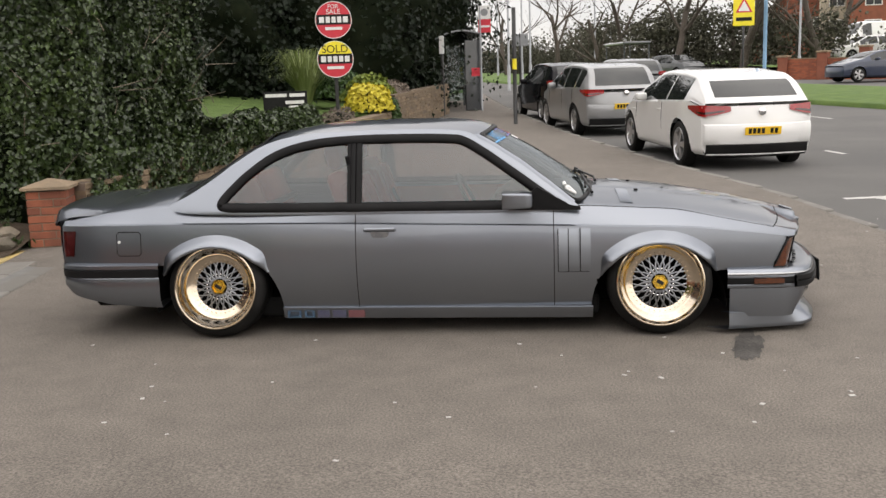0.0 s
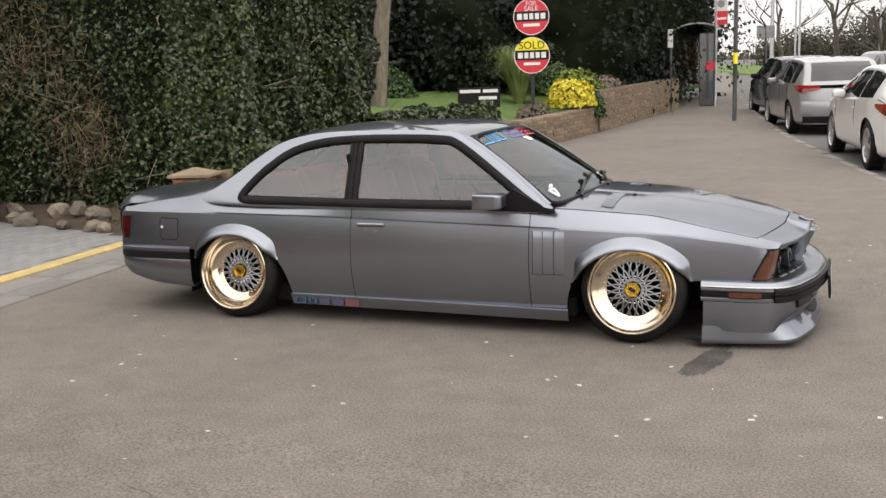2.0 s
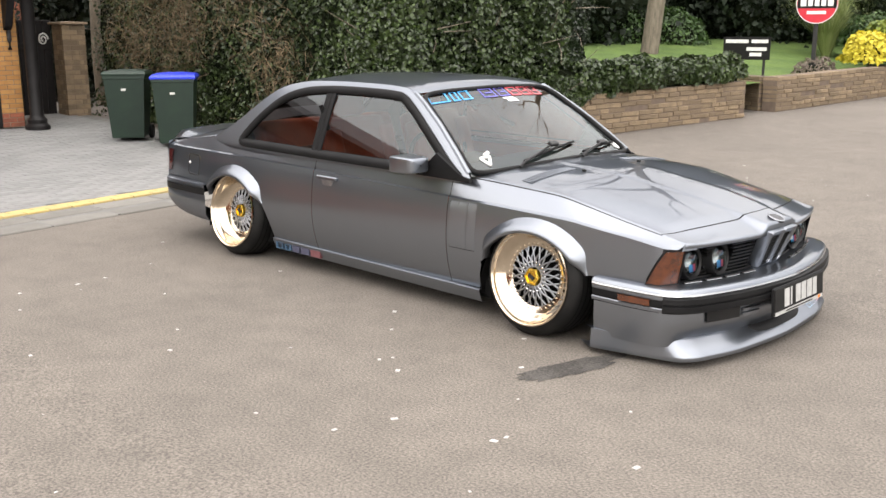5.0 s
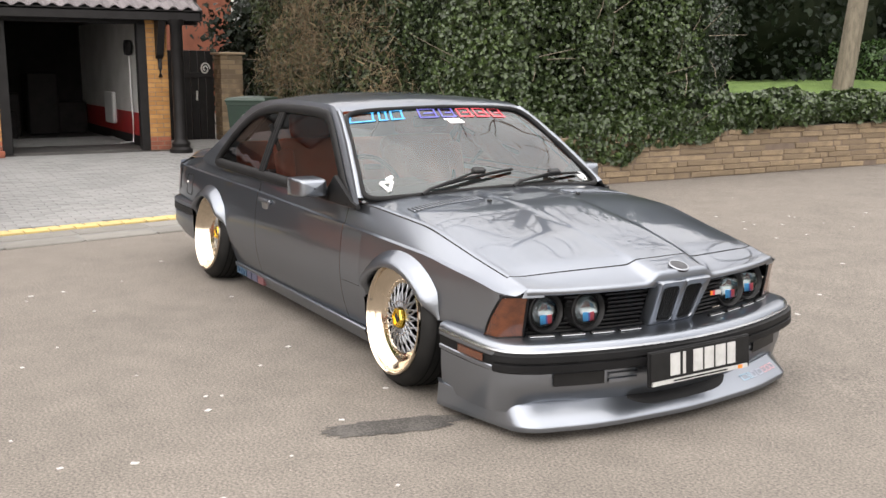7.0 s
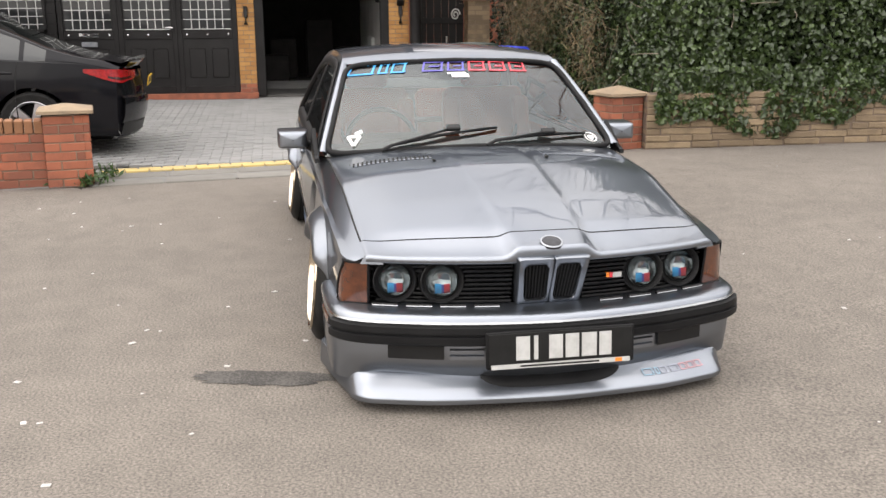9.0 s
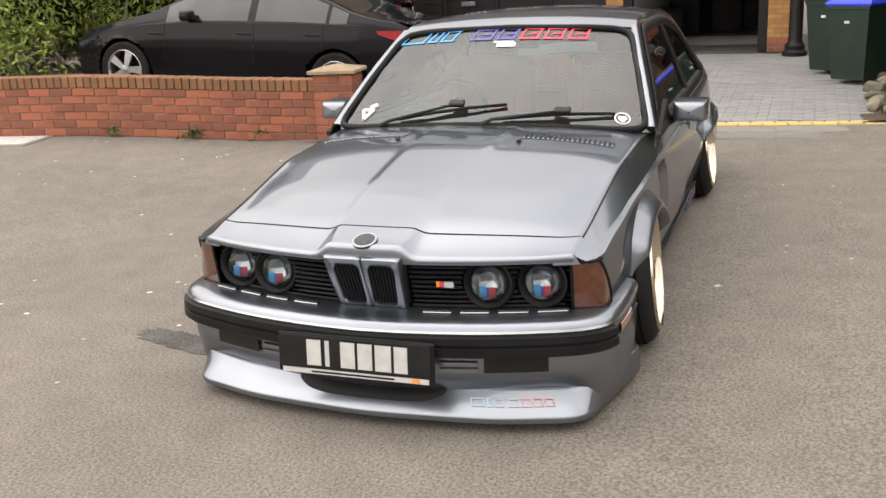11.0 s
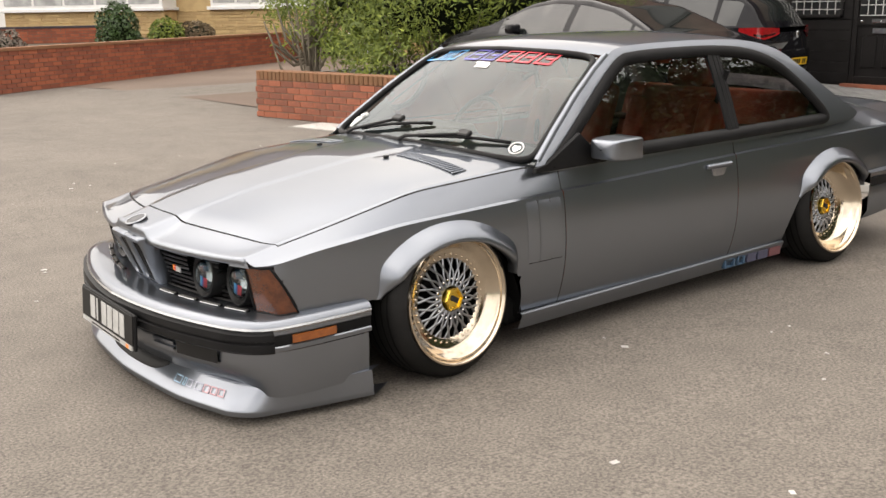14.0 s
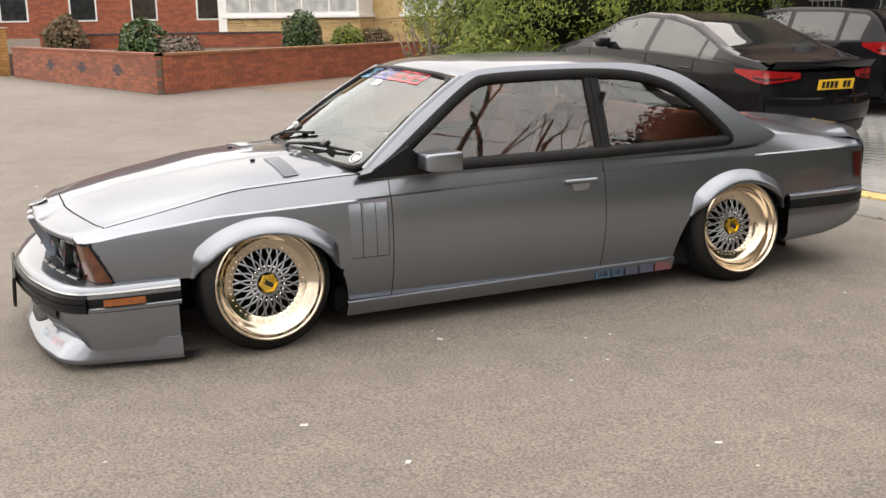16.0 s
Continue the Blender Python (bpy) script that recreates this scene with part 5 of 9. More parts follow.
for s in (1, -1):
    y = 0.36 * s
    seat = part("front_seat", cushion((-0.27, -0.25, -0.07), (0.25, 0.25, 0.07), pose(-0.16, y, 0.40, 0, -8, 0)), M["leather"], car, "terracotta leather bucket seat", smooth=True)
    part("backrest", cushion((-0.07, -0.25, -0.02), (0.07, 0.25, 0.56), pose(-0.42, y, 0.42, 0, -18, 0)), M["leather"], seat, smooth=True)
    part("bolster", cushion((-0.05, -0.05, 0.0), (0.06, 0.05, 0.50), pose(-0.36, y + 0.22, 0.42, 0, -18, 0), 0.03), M["leather"], seat, smooth=True)
    part("bolster", cushion((-0.05, -0.05, 0.0), (0.06, 0.05, 0.50), pose(-0.36, y - 0.22, 0.42, 0, -18, 0), 0.03), M["leather"], seat, smooth=True)
    part("headrest", cushion((-0.05, -0.13, 0.0), (0.05, 0.13, 0.16), pose(-0.605, y, 0.955, 0, -12, 0), 0.04), M["leather"], seat, smooth=True)
    part("rear_seat", cushion((-0.07, -0.28, -0.02), (0.07, 0.28, 0.50), pose(-1.12, y * 0.9, 0.42, 0, -20, 0)), M["leather"], car, "terracotta leather rear seat", smooth=True)
    part("rear_cushion", cushion((-0.24, -0.28, -0.07), (0.22, 0.28, 0.07), pose(-0.92, y * 0.9, 0.42, 0, -8, 0)), M["leather"], car, smooth=True)
    rows = [[Vector((x, s * (side_y(x, z) - 0.035), z)) for z in np.linspace(0.2, 0.722, 6)] for x in np.linspace(-0.86, 0.66, 12)]
    part("door_card", grid(bmesh.new(), rows), M["leather"], car, "terracotta door trim", smooth=True)
    part("seat_belt", tube([(-0.50, s * 0.66, 1.05), (-0.48, s * 0.60, 0.85), (-0.36, s * 0.5, 0.62)], 0.014, 6), M["trim"], car)

# ---- wheels ----
def wheel_parts(dish, lipw):
    """A wheel turned round y, its face towards -y; dish: depth of the lip."""
    w = thing("wheel", "", "")
    ri = 0.152 - 0.008 * lipw
    tr = part("tyre", lathe([(0.235, 0.10), (0.258, 0.115), (0.283, 0.112), (0.294, 0.09), (0.297, 0.05), (0.297, -0.035), (0.294, -0.060), (0.284, -0.082), (0.264, -0.098), (0.248, -0.106), (0.235, -0.098)], 72), M["tyre"], w, "stretched low-profile black tyre", smooth=True, sharp=40)
    gr = bmesh.new()
    for y in (-0.055, -0.02, 0.02, 0.055):
        lathe([(0.2985, y - 0.004), (0.2985, y + 0.004)], 48, gr)
    part("tread_groove", gr, M["under"], tr)
    rim = part("rim_lip", lathe([(0.241, -0.100), (0.2465, -0.108), (0.2455, -0.116), (0.239, -0.118), (0.2345, -0.114), (0.2305, -0.106), (0.2295, -0.100), (0.224, -0.093), (0.214, -0.084 + 0.25 * (dish - 0.056)), (0.202, -0.112 + dish - 0.020), (ri + 0.042, -0.112 + dish - 0.010), (ri + 0.030, -0.112 + dish - 0.003), (ri + 0.002, -0.112 + dish), (ri - 0.002, -0.112 + dish + 0.004)], 96), M["gold_lip"], w, "polished champagne deep-dish lip", smooth=True, sharp=40)
    bt = bmesh.new()
    y0 = -0.112 + dish
    for i in range(36):
        a = 2 * math.pi * i / 36
        lathe([(0.0042, 0.0), (0.0042, -0.004), (0.0, -0.006)], 6, bt, pose((ri + 0.014) * math.cos(a), y0, (ri + 0.014) * math.sin(a)))
    tagged(part("rim_bolts", bt, M["gold_lip"], rim, "ring of small bolts"), kind="stuff")
    back = lathe([(ri + 0.002, y0 + 0.002), (ri + 0.002, 0.09), (0.0, 0.09)], 48)
    part("barrel", back, M["under"], w, smooth=False)
    sp_ = bmesh.new()
    n = 20
    for i in range(n):
        a = 2 * math.pi * i / n
        for d in (1, -1):
            pts = []
            for f, bow in ((0, 0), (0.5, -0.006), (1, 0)):
                r = 0.050 + (ri - 0.050) * f
                b = a + d * (-0.5 + f * 2.0) * math.pi / n
                pts.append(((r * math.cos(b)), y0 + 0.004 - 0.014 * (1 - f) + bow, r * math.sin(b)))
            tube(pts, [0.0058, 0.0046, 0.0052], 6, sp_, cap=False)
    part("spoke_mesh", sp_, M["spoke"], w, "grey cross-laced spokes", smooth=True)
    br = bmesh.new()
    for i in range(n):
        for r, off in ((0.075, 0.5),):
            a = 2 * math.pi * (i + off) / n
            lathe([(0.005, 0.004), (0.005, -0.004), (0.0, -0.006)], 6, br, pose(r * math.cos(a), y0 - 0.012, r * math.sin(a)))
    tagged(part("spoke_studs", br, M["chrome"], w), kind="stuff")
    part("hub_ring", lathe([(0.062, y0 + 0.01), (0.062, y0 - 0.012), (0.048, y0 - 0.014), (0.046, y0)], 32), M["spoke"], w, smooth=True, sharp=40)
    hub = part("hub_cap", lathe([(0.046, y0), (0.046, y0 - 0.03), (0.042, y0 - 0.036), (0.034, y0 - 0.036), (0.033, y0 - 0.03)], 6), M["gold"], w, "gold hexagonal centre cap")
    part("cap_face", lathe([(0.034, y0 - 0.03), (0.0, y0 - 0.032)], 24), M["gold"], hub)
    part("cap_mark", boxed((-0.02, y0 - 0.035, -0.010), (0.02, y0 - 0.031, 0.010), 0.002, Matrix.Rotation(radians(30), 4, "Y")), M["seam"], hub)
    return w


fw = wheel_parts(0.056, 0)
rw = wheel_parts(0.094, 1)
for src, x, yy, lean, steer in ((fw, 1.285, 0.706, 5.5, 4.5), (rw, -1.295, 0.704, 7.0, 0.0)):
    for s in (-1, 1):
        m = pose(x, s * yy, 0.296, 0, 0, steer if s > 0 else -0.2 * steer) @ Matrix.Rotation(radians(lean * s), 4, "X") @ Matrix.Rotation(radians(0 if s < 0 else 180), 4, "Z")
        if s < 0:
            src.matrix_basis = m
            src.parent = car
        else:
            copy_thing(src, m)
# rear bumper
RB = [(-2.36, 0.0), (-2.345, 0.35), (-2.30, 0.60), (-2.24, 0.725), (-2.12, 0.785), (-1.9, 0.80), (-1.635, 0.80)]
rb = [(x, y) for x, y in plan(RB, 40)][::-1]
sweep(rb, [(-0.06, 0.458), (-0.012, 0.455), (0.004, 0.446), (0.006, 0.425), (0.0, 0.418)], "rear_bumper_top", M["paint"])
sweep(rb, [(0.0, 0.418), (0.006, 0.414), (0.006, 0.376), (0.0, 0.372)], "rear_bumper_strip", M["trim"], "black rear bumper strip")
rows = []
for i, (x, y) in enumerate(rb):
    a, b = rb[max(i - 1, 0)], rb[min(i + 1, len(rb) - 1)]
    d = Vector((b[0] - a[0], b[1] - a[1])).normalized()
    n = Vector((d.y, -d.x))
    zb = float(np.interp(x, [-2.35, -2.22, -1.94, -1.655], [0.29, 0.262, 0.205, 0.185]))
    rows.append([Vector((x + n.x * o, y + n.y * o, z)) for o, z in ((0.0, 0.372), (0.003, 0.366), (0.002, zb + 0.05), (-0.03, zb), (-0.2, zb + 0.02))])
part("rear_bumper", grid(bmesh.new(), rows), M["paint"], car, "silver rear bumper", smooth=True, sharp=40)
# ---- parked vehicles ----
M["white_paint"] = surface("white_car_paint", (0.74, 0.74, 0.73), (0.68, 0.68, 0.67), rough=0.25, scale=1.5, fine=600, bump=0.01, coat=1.0)
M["silver_paint"] = surface("pale_silver_paint", (0.30, 0.305, 0.31), (0.26, 0.265, 0.27), rough=0.36, metal=0.4, scale=1.5, fine=700, bump=0.01, coat=1.0)
M["black_paint"] = surface("black_car_paint", (0.006, 0.006, 0.0075), (0.009, 0.009, 0.011), rough=0.07, scale=1.5, fine=700, bump=0.01, spec=0.22)
M["grey_paint"] = surface("dark_grey_paint", (0.05, 0.055, 0.06), (0.07, 0.075, 0.08), rough=0.3, metal=0.4, scale=1.5, bump=0.01, coat=1.0)
M["navy_paint"] = surface("navy_paint", (0.02, 0.03, 0.06), (0.03, 0.04, 0.07), rough=0.3, metal=0.3, scale=1.5, bump=0.01, coat=1.0)
M["red_paint"] = surface("red_paint", (0.35, 0.02, 0.02), (0.30, 0.02, 0.02), rough=0.3, scale=1.5, bump=0.01, coat=1.0)
M["dark_glass"] = surface("dark_car_glass", (0.010, 0.012, 0.012), (0.018, 0.021, 0.020), rough=0.02, scale=2, bump=0, spec=0.75)
M["alloy"] = surface("alloy_wheel", (0.55, 0.55, 0.56), (0.42, 0.42, 0.43), rough=0.3, metal=0.9, scale=8, bump=0.02)
M["plate_yellow"] = surface("yellow_plate", (0.80, 0.50, 0.02), (0.72, 0.44, 0.02), rough=0.4, scale=8, bump=0.02)


def road_wheel(parent, r, m, spokes=5):
    w = thing("wheel", "", "")
    w.parent = parent
    w.matrix_basis = m
    part("tyre", lathe([(r * 0.70, 0.09), (r * 0.9, 0.10), (r, 0.08), (r, -0.08), (r * 0.92, -0.10), (r * 0.72, -0.095)], 36), M["tyre"], w, smooth=True, sharp=40)
    rim = part("rim", lathe([(r * 0.74, -0.088), (r * 0.70, -0.098), (r * 0.66, -0.085), (r * 0.64, -0.02), (r * 0.64, 0.06)], 36), M["alloy"], w, "silver alloy wheel", smooth=True, sharp=40)
    part("brake_shadow", lathe([(r * 0.66, 0.02), (0.0, 0.02)], 24), M["under"], rim)
    for i in range(spokes):
        a = 360 * i / spokes
        part("spoke", prism([(0.02, -0.03), (r * 0.66, -0.05), (r * 0.66, 0.05), (0.02, 0.03)], -0.085, -0.05, m=Matrix.Rotation(radians(a), 4, "Y")), M["alloy"], rim)
    part("hub", lathe([(0.05, -0.05), (0.05, -0.088), (0.0, -0.092)], 16), M["alloy"], rim, smooth=True, sharp=40)
    return w


def vehicle(name, label, at, L, W, belt, top, roof_in, axle, r, paint, glass_x, screens, lamps, plate=None, low_z=0.22, door_x=(), category="car", group="", spoiler=False, badge=False):
    """A parked car. belt, top: heights along x (front +x); glass_x: stretches of side glass; screens: stretches of sloped glass."""
    v = thing(name, label, category, at, group)
    bz, tz = curve(*belt, soft=0.05), curve(*top, soft=0.05)
    half = W / 2
    xr, xf = axle
    arches = ((xf, r * 0.98, r * 1.16), (xr, r * 0.98, r * 1.16))

    def plan_w(x):
        e = max(0.0, (abs(x) - L * 0.30) / (L * 0.20))
        return half * (1 - 0.12 * e * e)

    def wp(x, y, z):
        return Vector((x - math.copysign(0.22, x) * (y / half) ** 2 * smooth01(0.25 * L, 0.5 * L, abs(x)) * (L / 4.4), y, z))

    xs = np.linspace(-L / 2, L / 2, 96)
    for s in (1, -1):
        rows = []
        for x in xs:
            b = bz(x)
            row = []
            for k in np.linspace(0, 1, 16):
                z = low_z + (b - low_z) * k
                y = plan_w(x) * (1 - 0.05 * (1 - k) ** 3 - 0.06 * max(0, k - 0.6) ** 1.5 - (0.05 if k == 0 else 0))
                p = wp(x, y, z)
                p.y *= s
                for cx, cz, cr in arches:
                    d = math.hypot(p.x - cx, p.z - cz)
                    if p is not None and (d < cr - 0.03 or (p.z < cz and abs(p.x - cx) < cr - 0.005)):
                        p = None
                        break
                    if d < cr + 0.03 and p.z > cz:
                        p.x, p.z = cx + (p.x - cx) * cr / d, cz + (p.z - cz) * cr / d
                row.append(p)
            rows.append(row)
        part("body_side", grid(bmesh.new(), rows, flip=s < 0), paint, v, smooth=True)
        for cx, cz, cr in arches:
            lin = [[Vector((cx + cr * math.cos(radians(a)), s * y, cz + cr * math.sin(radians(a)))) for y in (half * 0.5, half * 0.93)] for a in np.linspace(-8, 188, 20)]
            part("wheel_well", grid(bmesh.new(), lin), M["under"], v)
            road_wheel(v, r, pose(cx, s * (half - 0.12), r, 0, 0, 0 if s < 0 else 180))
        for x in door_x:
            part("door_gap", tube([wp(x + 0.02 * math.sin(k * 3), s * plan_w(x) * (1.0 - 0.05 * (1 - k) ** 3 - 0.06 * max(0, k - 0.6) ** 1.5), low_z + 0.08 + (bz(x) - low_z - 0.08) * k) for k in np.linspace(0, 1, 8)], 0.006, 5), M["seam"], v)
            part("door_handle", boxed((-0.09, -0.012, -0.012), (0.09, 0.018, 0.014), 0.006, pose(x + 0.14, s * plan_w(x) * 0.985, bz(x) - 0.12)), paint, v)
        part("door_mirror", boxed((-0.06, -0.09, -0.06), (0.07, 0.09, 0.06), 0.03, pose(screens[-1][0] + 0.12, s * (half + 0.03), bz(screens[-1][0]) + 0.08), 2), paint, v, smooth=True)
    # upper shell: belt, shoulder to roof edge, roof
    rowsU = []
    for x in xs:
        b, t = bz(x), max(tz(x), bz(x) + 0.004)
        h = t - b
        yb = plan_w(x) * 0.955
        yr = yb - roof_in * min(1.0, h / 0.45)
        sec = [(yb, b), (yb - 0.012 * min(1, h / 0.1), b + 0.06 * h)]
        sec += [(yb + (yr - yb) * (k ** 1.15), b + h * 0.90 * k) for k in (0.15, 0.35, 0.55, 0.75, 0.93)]
        sec += [(yr, b + 0.93 * h), (yr * 0.95, b + 0.965 * h), (yr * 0.82, b + 0.985 * h), (yr * 0.5, t - 0.002), (0.0, t)]
        full = [(y, z) for y, z in sec] + [(-y, z) for y, z in sec[::-1][1:]]
        rowsU.append([wp(x, y, z) for y, z in full])
    n = len(rowsU[0])
    body, panes = bmesh.new(), {}
    vb = {}

    def put(bm, key, i, j):
        d = vb.setdefault(key, {})
        if (i, j) not in d:
            d[(i, j)] = bm.verts.new(rowsU[i][j])
        return d[(i, j)]

    for i in range(len(xs) - 1):
        xm = (xs[i] + xs[i + 1]) / 2
        for j in range(n - 1):
            key = None
            sidej = 1 <= j <= 5 or n - 7 <= j <= n - 3
            if sidej:
                for g, (a, c) in enumerate(glass_x):
                    if a < xm < c and tz(xm) - bz(xm) > 0.12:
                        key = ("side_window", g, j < n / 2)
            elif 8 <= j <= n - 10:
                for g, (a, c) in enumerate(screens):
                    if a < xm < c and (g or len(screens) < 2 or 9 <= j <= n - 11):
                        key = ("rear_window" if g == 0 and len(screens) > 1 else "windscreen", g, True)
            bm = body if key is None else panes.setdefault(key, bmesh.new())
            q = [put(bm, key, i, j), put(bm, key, i + 1, j), put(bm, key, i + 1, j + 1), put(bm, key, i, j + 1)]
            bm.faces.new(q)
    part("upper_body", body, paint, v, smooth=True)
    for (nm, g, l), bm in panes.items():
        part(nm, bm, M["dark_glass"], v, "dark reflective glass", smooth=True)
    # ends
    for sgn in (1, -1):
        rows = []
        b = bz(sgn * L / 2)
        for k in np.linspace(0, 1, 10):
            z = low_z + (b - low_z) * k
            bow = 0.05 * math.sin(k * math.pi) * sgn
            ye = plan_w(L / 2) * (1 - 0.05 * (1 - k) ** 3 - 0.06 * max(0, k - 0.6) ** 1.5 - (0.05 if k == 0 else 0))
            rows.append([Vector((wp(sgn * L / 2, y, z).x + bow * (1 - (y / ye) ** 6), y, z)) for y in np.linspace(-ye, ye, 19)])
        part("rear_end" if sgn < 0 else "front_end", grid(bmesh.new(), rows, flip=sgn < 0), paint, v, smooth=True)
    part("underbody", boxed((-L / 2 + 0.25, -half * 0.6, 0.16), (L / 2 - 0.25, half * 0.6, low_z + 0.2), 0.02), M["under"], v)

    def rear_strip(name, material, label, y1, prof):
        """A band across the tail that follows its curve; prof: (out, z)."""
        rows = []
        for y in np.linspace(-y1, y1, 21):
            e = 0.75 + 0.25 * (1 - (y / y1) ** 4)
            row = []
            for o, z in prof:
                kk = min(1, max(0, (z - low_z) / (bz(-L / 2) - low_z)))
                row.append(Vector((wp(-L / 2, y, z).x - 0.05 * math.sin(kk * math.pi) - o * e, y, z)))
            rows.append(row)
        return part(name, grid(bmesh.new(), rows, flip=True), material, v, label, smooth=True, sharp=40)

    rear_strip("rear_bumper", paint, "", plan_w(L / 2) * 0.965, ((-0.01, low_z + 0.44), (0.022, low_z + 0.42), (0.034, low_z + 0.36), (0.034, low_z + 0.24), (0.02, low_z + 0.16), (-0.01, low_z + 0.14)))
    rear_strip("lower_bumper", M["plastic"], "black rear diffuser", plan_w(L / 2) * 0.93, ((0.0, low_z + 0.155), (0.016, low_z + 0.14), (0.012, low_z + 0.03), (-0.06, low_z - 0.03)))
    for (y0, z0, z1, wrap) in lamps:
        for s in (1, -1):
            rows = []
            yo = plan_w(L / 2) * 0.965
            for k in np.linspace(0, 1, 6):
                row = []
                for g in np.linspace(0, 1, 9):
                    y = y0 + (yo - y0) * g
                    z = z1 - 0.02 * (1 - g) - (z1 - z0) * (1 - k) * (0.40 + 0.60 * g ** 0.8)
                    kk = (z - low_z) / (bz(-L / 2) - low_z)
                    row.append(Vector((wp(-L / 2, y, z).x - 0.05 * math.sin(min(1, max(0, kk)) * math.pi) - 0.016, s * y, z)))
                for f in np.linspace(0.12, 1, 8):
                    z = z1 - (z1 - z0) * (1 - k) * (1 - 0.75 * f) - 0.01 * f
                    x = -L / 2 + wrap * f
                    q = wp(x, plan_w(x) * 1.0, z)
                    row.append(Vector((q.x, s * (q.y + 0.009 - 0.006 * f), z)))
                rows.append(row)
            lamp = part("tail_lamp", grid(bmesh.new(), rows, flip=s > 0), M["redlens"], v, "red tail lamp", smooth=True)
            part("lamp_band", grid(bmesh.new(), [[p + Vector((-0.004, s * 0.003, 0)) for p in r[2:11]] for r in rows[1:3]], flip=s > 0), M["darkred"], lamp, "darker lower band", smooth=True)
    if plate is not None:
        pm = pose(-L / 2 - 0.097, 0, plate, 0, 6, 180)
        pl = part("number_plate", boxed((0, -0.26, -0.055), (0.008, 0.26, 0.055), 0.003, pm), M["plate_yellow"], v, "yellow number plate with dark bars")
        for k in range(7):
            if k == 4:
                continue
            part("plate_character", boxed((0.008, -0.21 + 0.062 * k, -0.036), (0.010, -0.165 + 0.062 * k, 0.036), 0, pm), M["black_print"], pl)
    if badge:
        part("boot_emblem", lathe([(0.0, -0.012), (0.05, -0.01), (0.055, 0.0)], 24, m=pose(-L / 2 - 0.058, 0, plate + 0.26 if badge is True else badge, 0, 0, -90)), M["chrome"], v, "round chrome emblem", smooth=True)
    if spoiler:
        zz = tz(-L / 2 + 0.02)
        rows = [[Vector((-L / 2 + 0.26 + 0.1 * (y / half) ** 2, y, tz(-L / 2 + 0.26) + 0.0)), Vector((-L / 2 + 0.05 + 0.14 * (y / half) ** 2, y, zz + 0.03)), Vector((-L / 2 - 0.06 + 0.16 * (y / half) ** 2, y, zz + 0.075)), Vector((-L / 2 - 0.05 + 0.16 * (y / half) ** 2, y, zz + 0.055)), Vector((-L / 2 + 0.02 + 0.14 * (y / half) ** 2, y, zz - 0.02))] for y in np.linspace(-half * 0.8, half * 0.8, 17)]
        part("boot_spoiler", grid(bmesh.new(), rows, flip=True), M["black_paint"], v, "raised black boot spoiler", smooth=True)
    return v


SAL_BELT = ((-2.35, 0.92), (-1.9, 0.98), (-1.0, 0.97), (0.6, 0.93), (1.2, 0.88), (2.0, 0.74), (2.35, 0.62))
SAL_TOP = ((-2.35, 0.96), (-2.2, 1.02), (-1.85, 1.06), (-1.5, 1.13), (-0.85, 1.36), (-0.4, 1.425), (0.1, 1.42), (0.5, 1.33), (1.12, 1.02), (1.6, 0.92), (2.1, 0.80), (2.35, 0.66))
vehicle("saloon_car", "black four-door saloon with a boot spoiler parked on the driveway", pose(-4.735, -4.38, 0.203, 0, -3.8, -87.1) @ Matrix.Diagonal((0.878, 0.878, 0.878, 1)), 4.70, 1.83, SAL_BELT, SAL_TOP, 0.25, (-1.34, 1.47), 0.335, M["black_paint"],
        ((-1.50, -1.28), (-1.20, -0.34), (-0.24, 0.88)), ((-1.62, -0.80), (0.40, 1.10)), ((0.40, 0.80, 0.94, 0.34),), plate=0.80, door_x=(-1.2, -0.33, 0.86), spoiler=True)
HAT_BELT = ((-2.1, 0.90), (-1.8, 0.98), (-0.8, 0.96), (0.6, 0.92), (1.1, 0.90), (1.9, 0.76), (2.1, 0.62))
HAT_TOP = ((-2.1, 0.96), (-2.02, 1.05), (-1.85, 1.28), (-1.62, 1.42), (-1.0, 1.47), (-0.2, 1.485), (0.3, 1.44), (1.1, 1.06), (1.5, 0.97), (1.95, 0.82), (2.1, 0.66))
vehicle("hatchback_car", "black five-door hatchback parked in front of the house", pose(-7.716, -5.725, 0.209, 0, 0, -81.3) @ Matrix.Diagonal((0.87, 0.87, 0.87, 1)), 4.2, 1.79, HAT_BELT, HAT_TOP, 0.20, (-1.27, 1.33), 0.32, M["black_paint"],
        ((-1.72, -1.30), (-1.22, -0.36), (-0.28, 0.82)), ((-2.03, -1.66), (0.36, 1.08)), ((0.42, 0.80, 0.98, 0.30),), plate=0.475, door_x=(-1.2, -0.32, 0.86), badge=0.87)
SCI_BELT = ((-2.13, 0.90), (-1.8, 0.97), (-0.8, 0.93), (0.6, 0.88), (1.1, 0.86), (1.9, 0.72), (2.13, 0.58))
SCI_TOP = ((-2.13, 0.93), (-2.05, 1.02), (-1.75, 1.22), (-1.45, 1.34), (-0.8, 1.395), (-0.1, 1.40), (0.3, 1.36), (1.1, 1.0), (1.5, 0.92), (1.95, 0.78), (2.13, 0.62))


def on_road(x, y, ang):
    return pose(x, y, rz(x, y) + 0.002, 1.15 * math.sin(radians(90 - ang)) * 0, -1.15, ang)


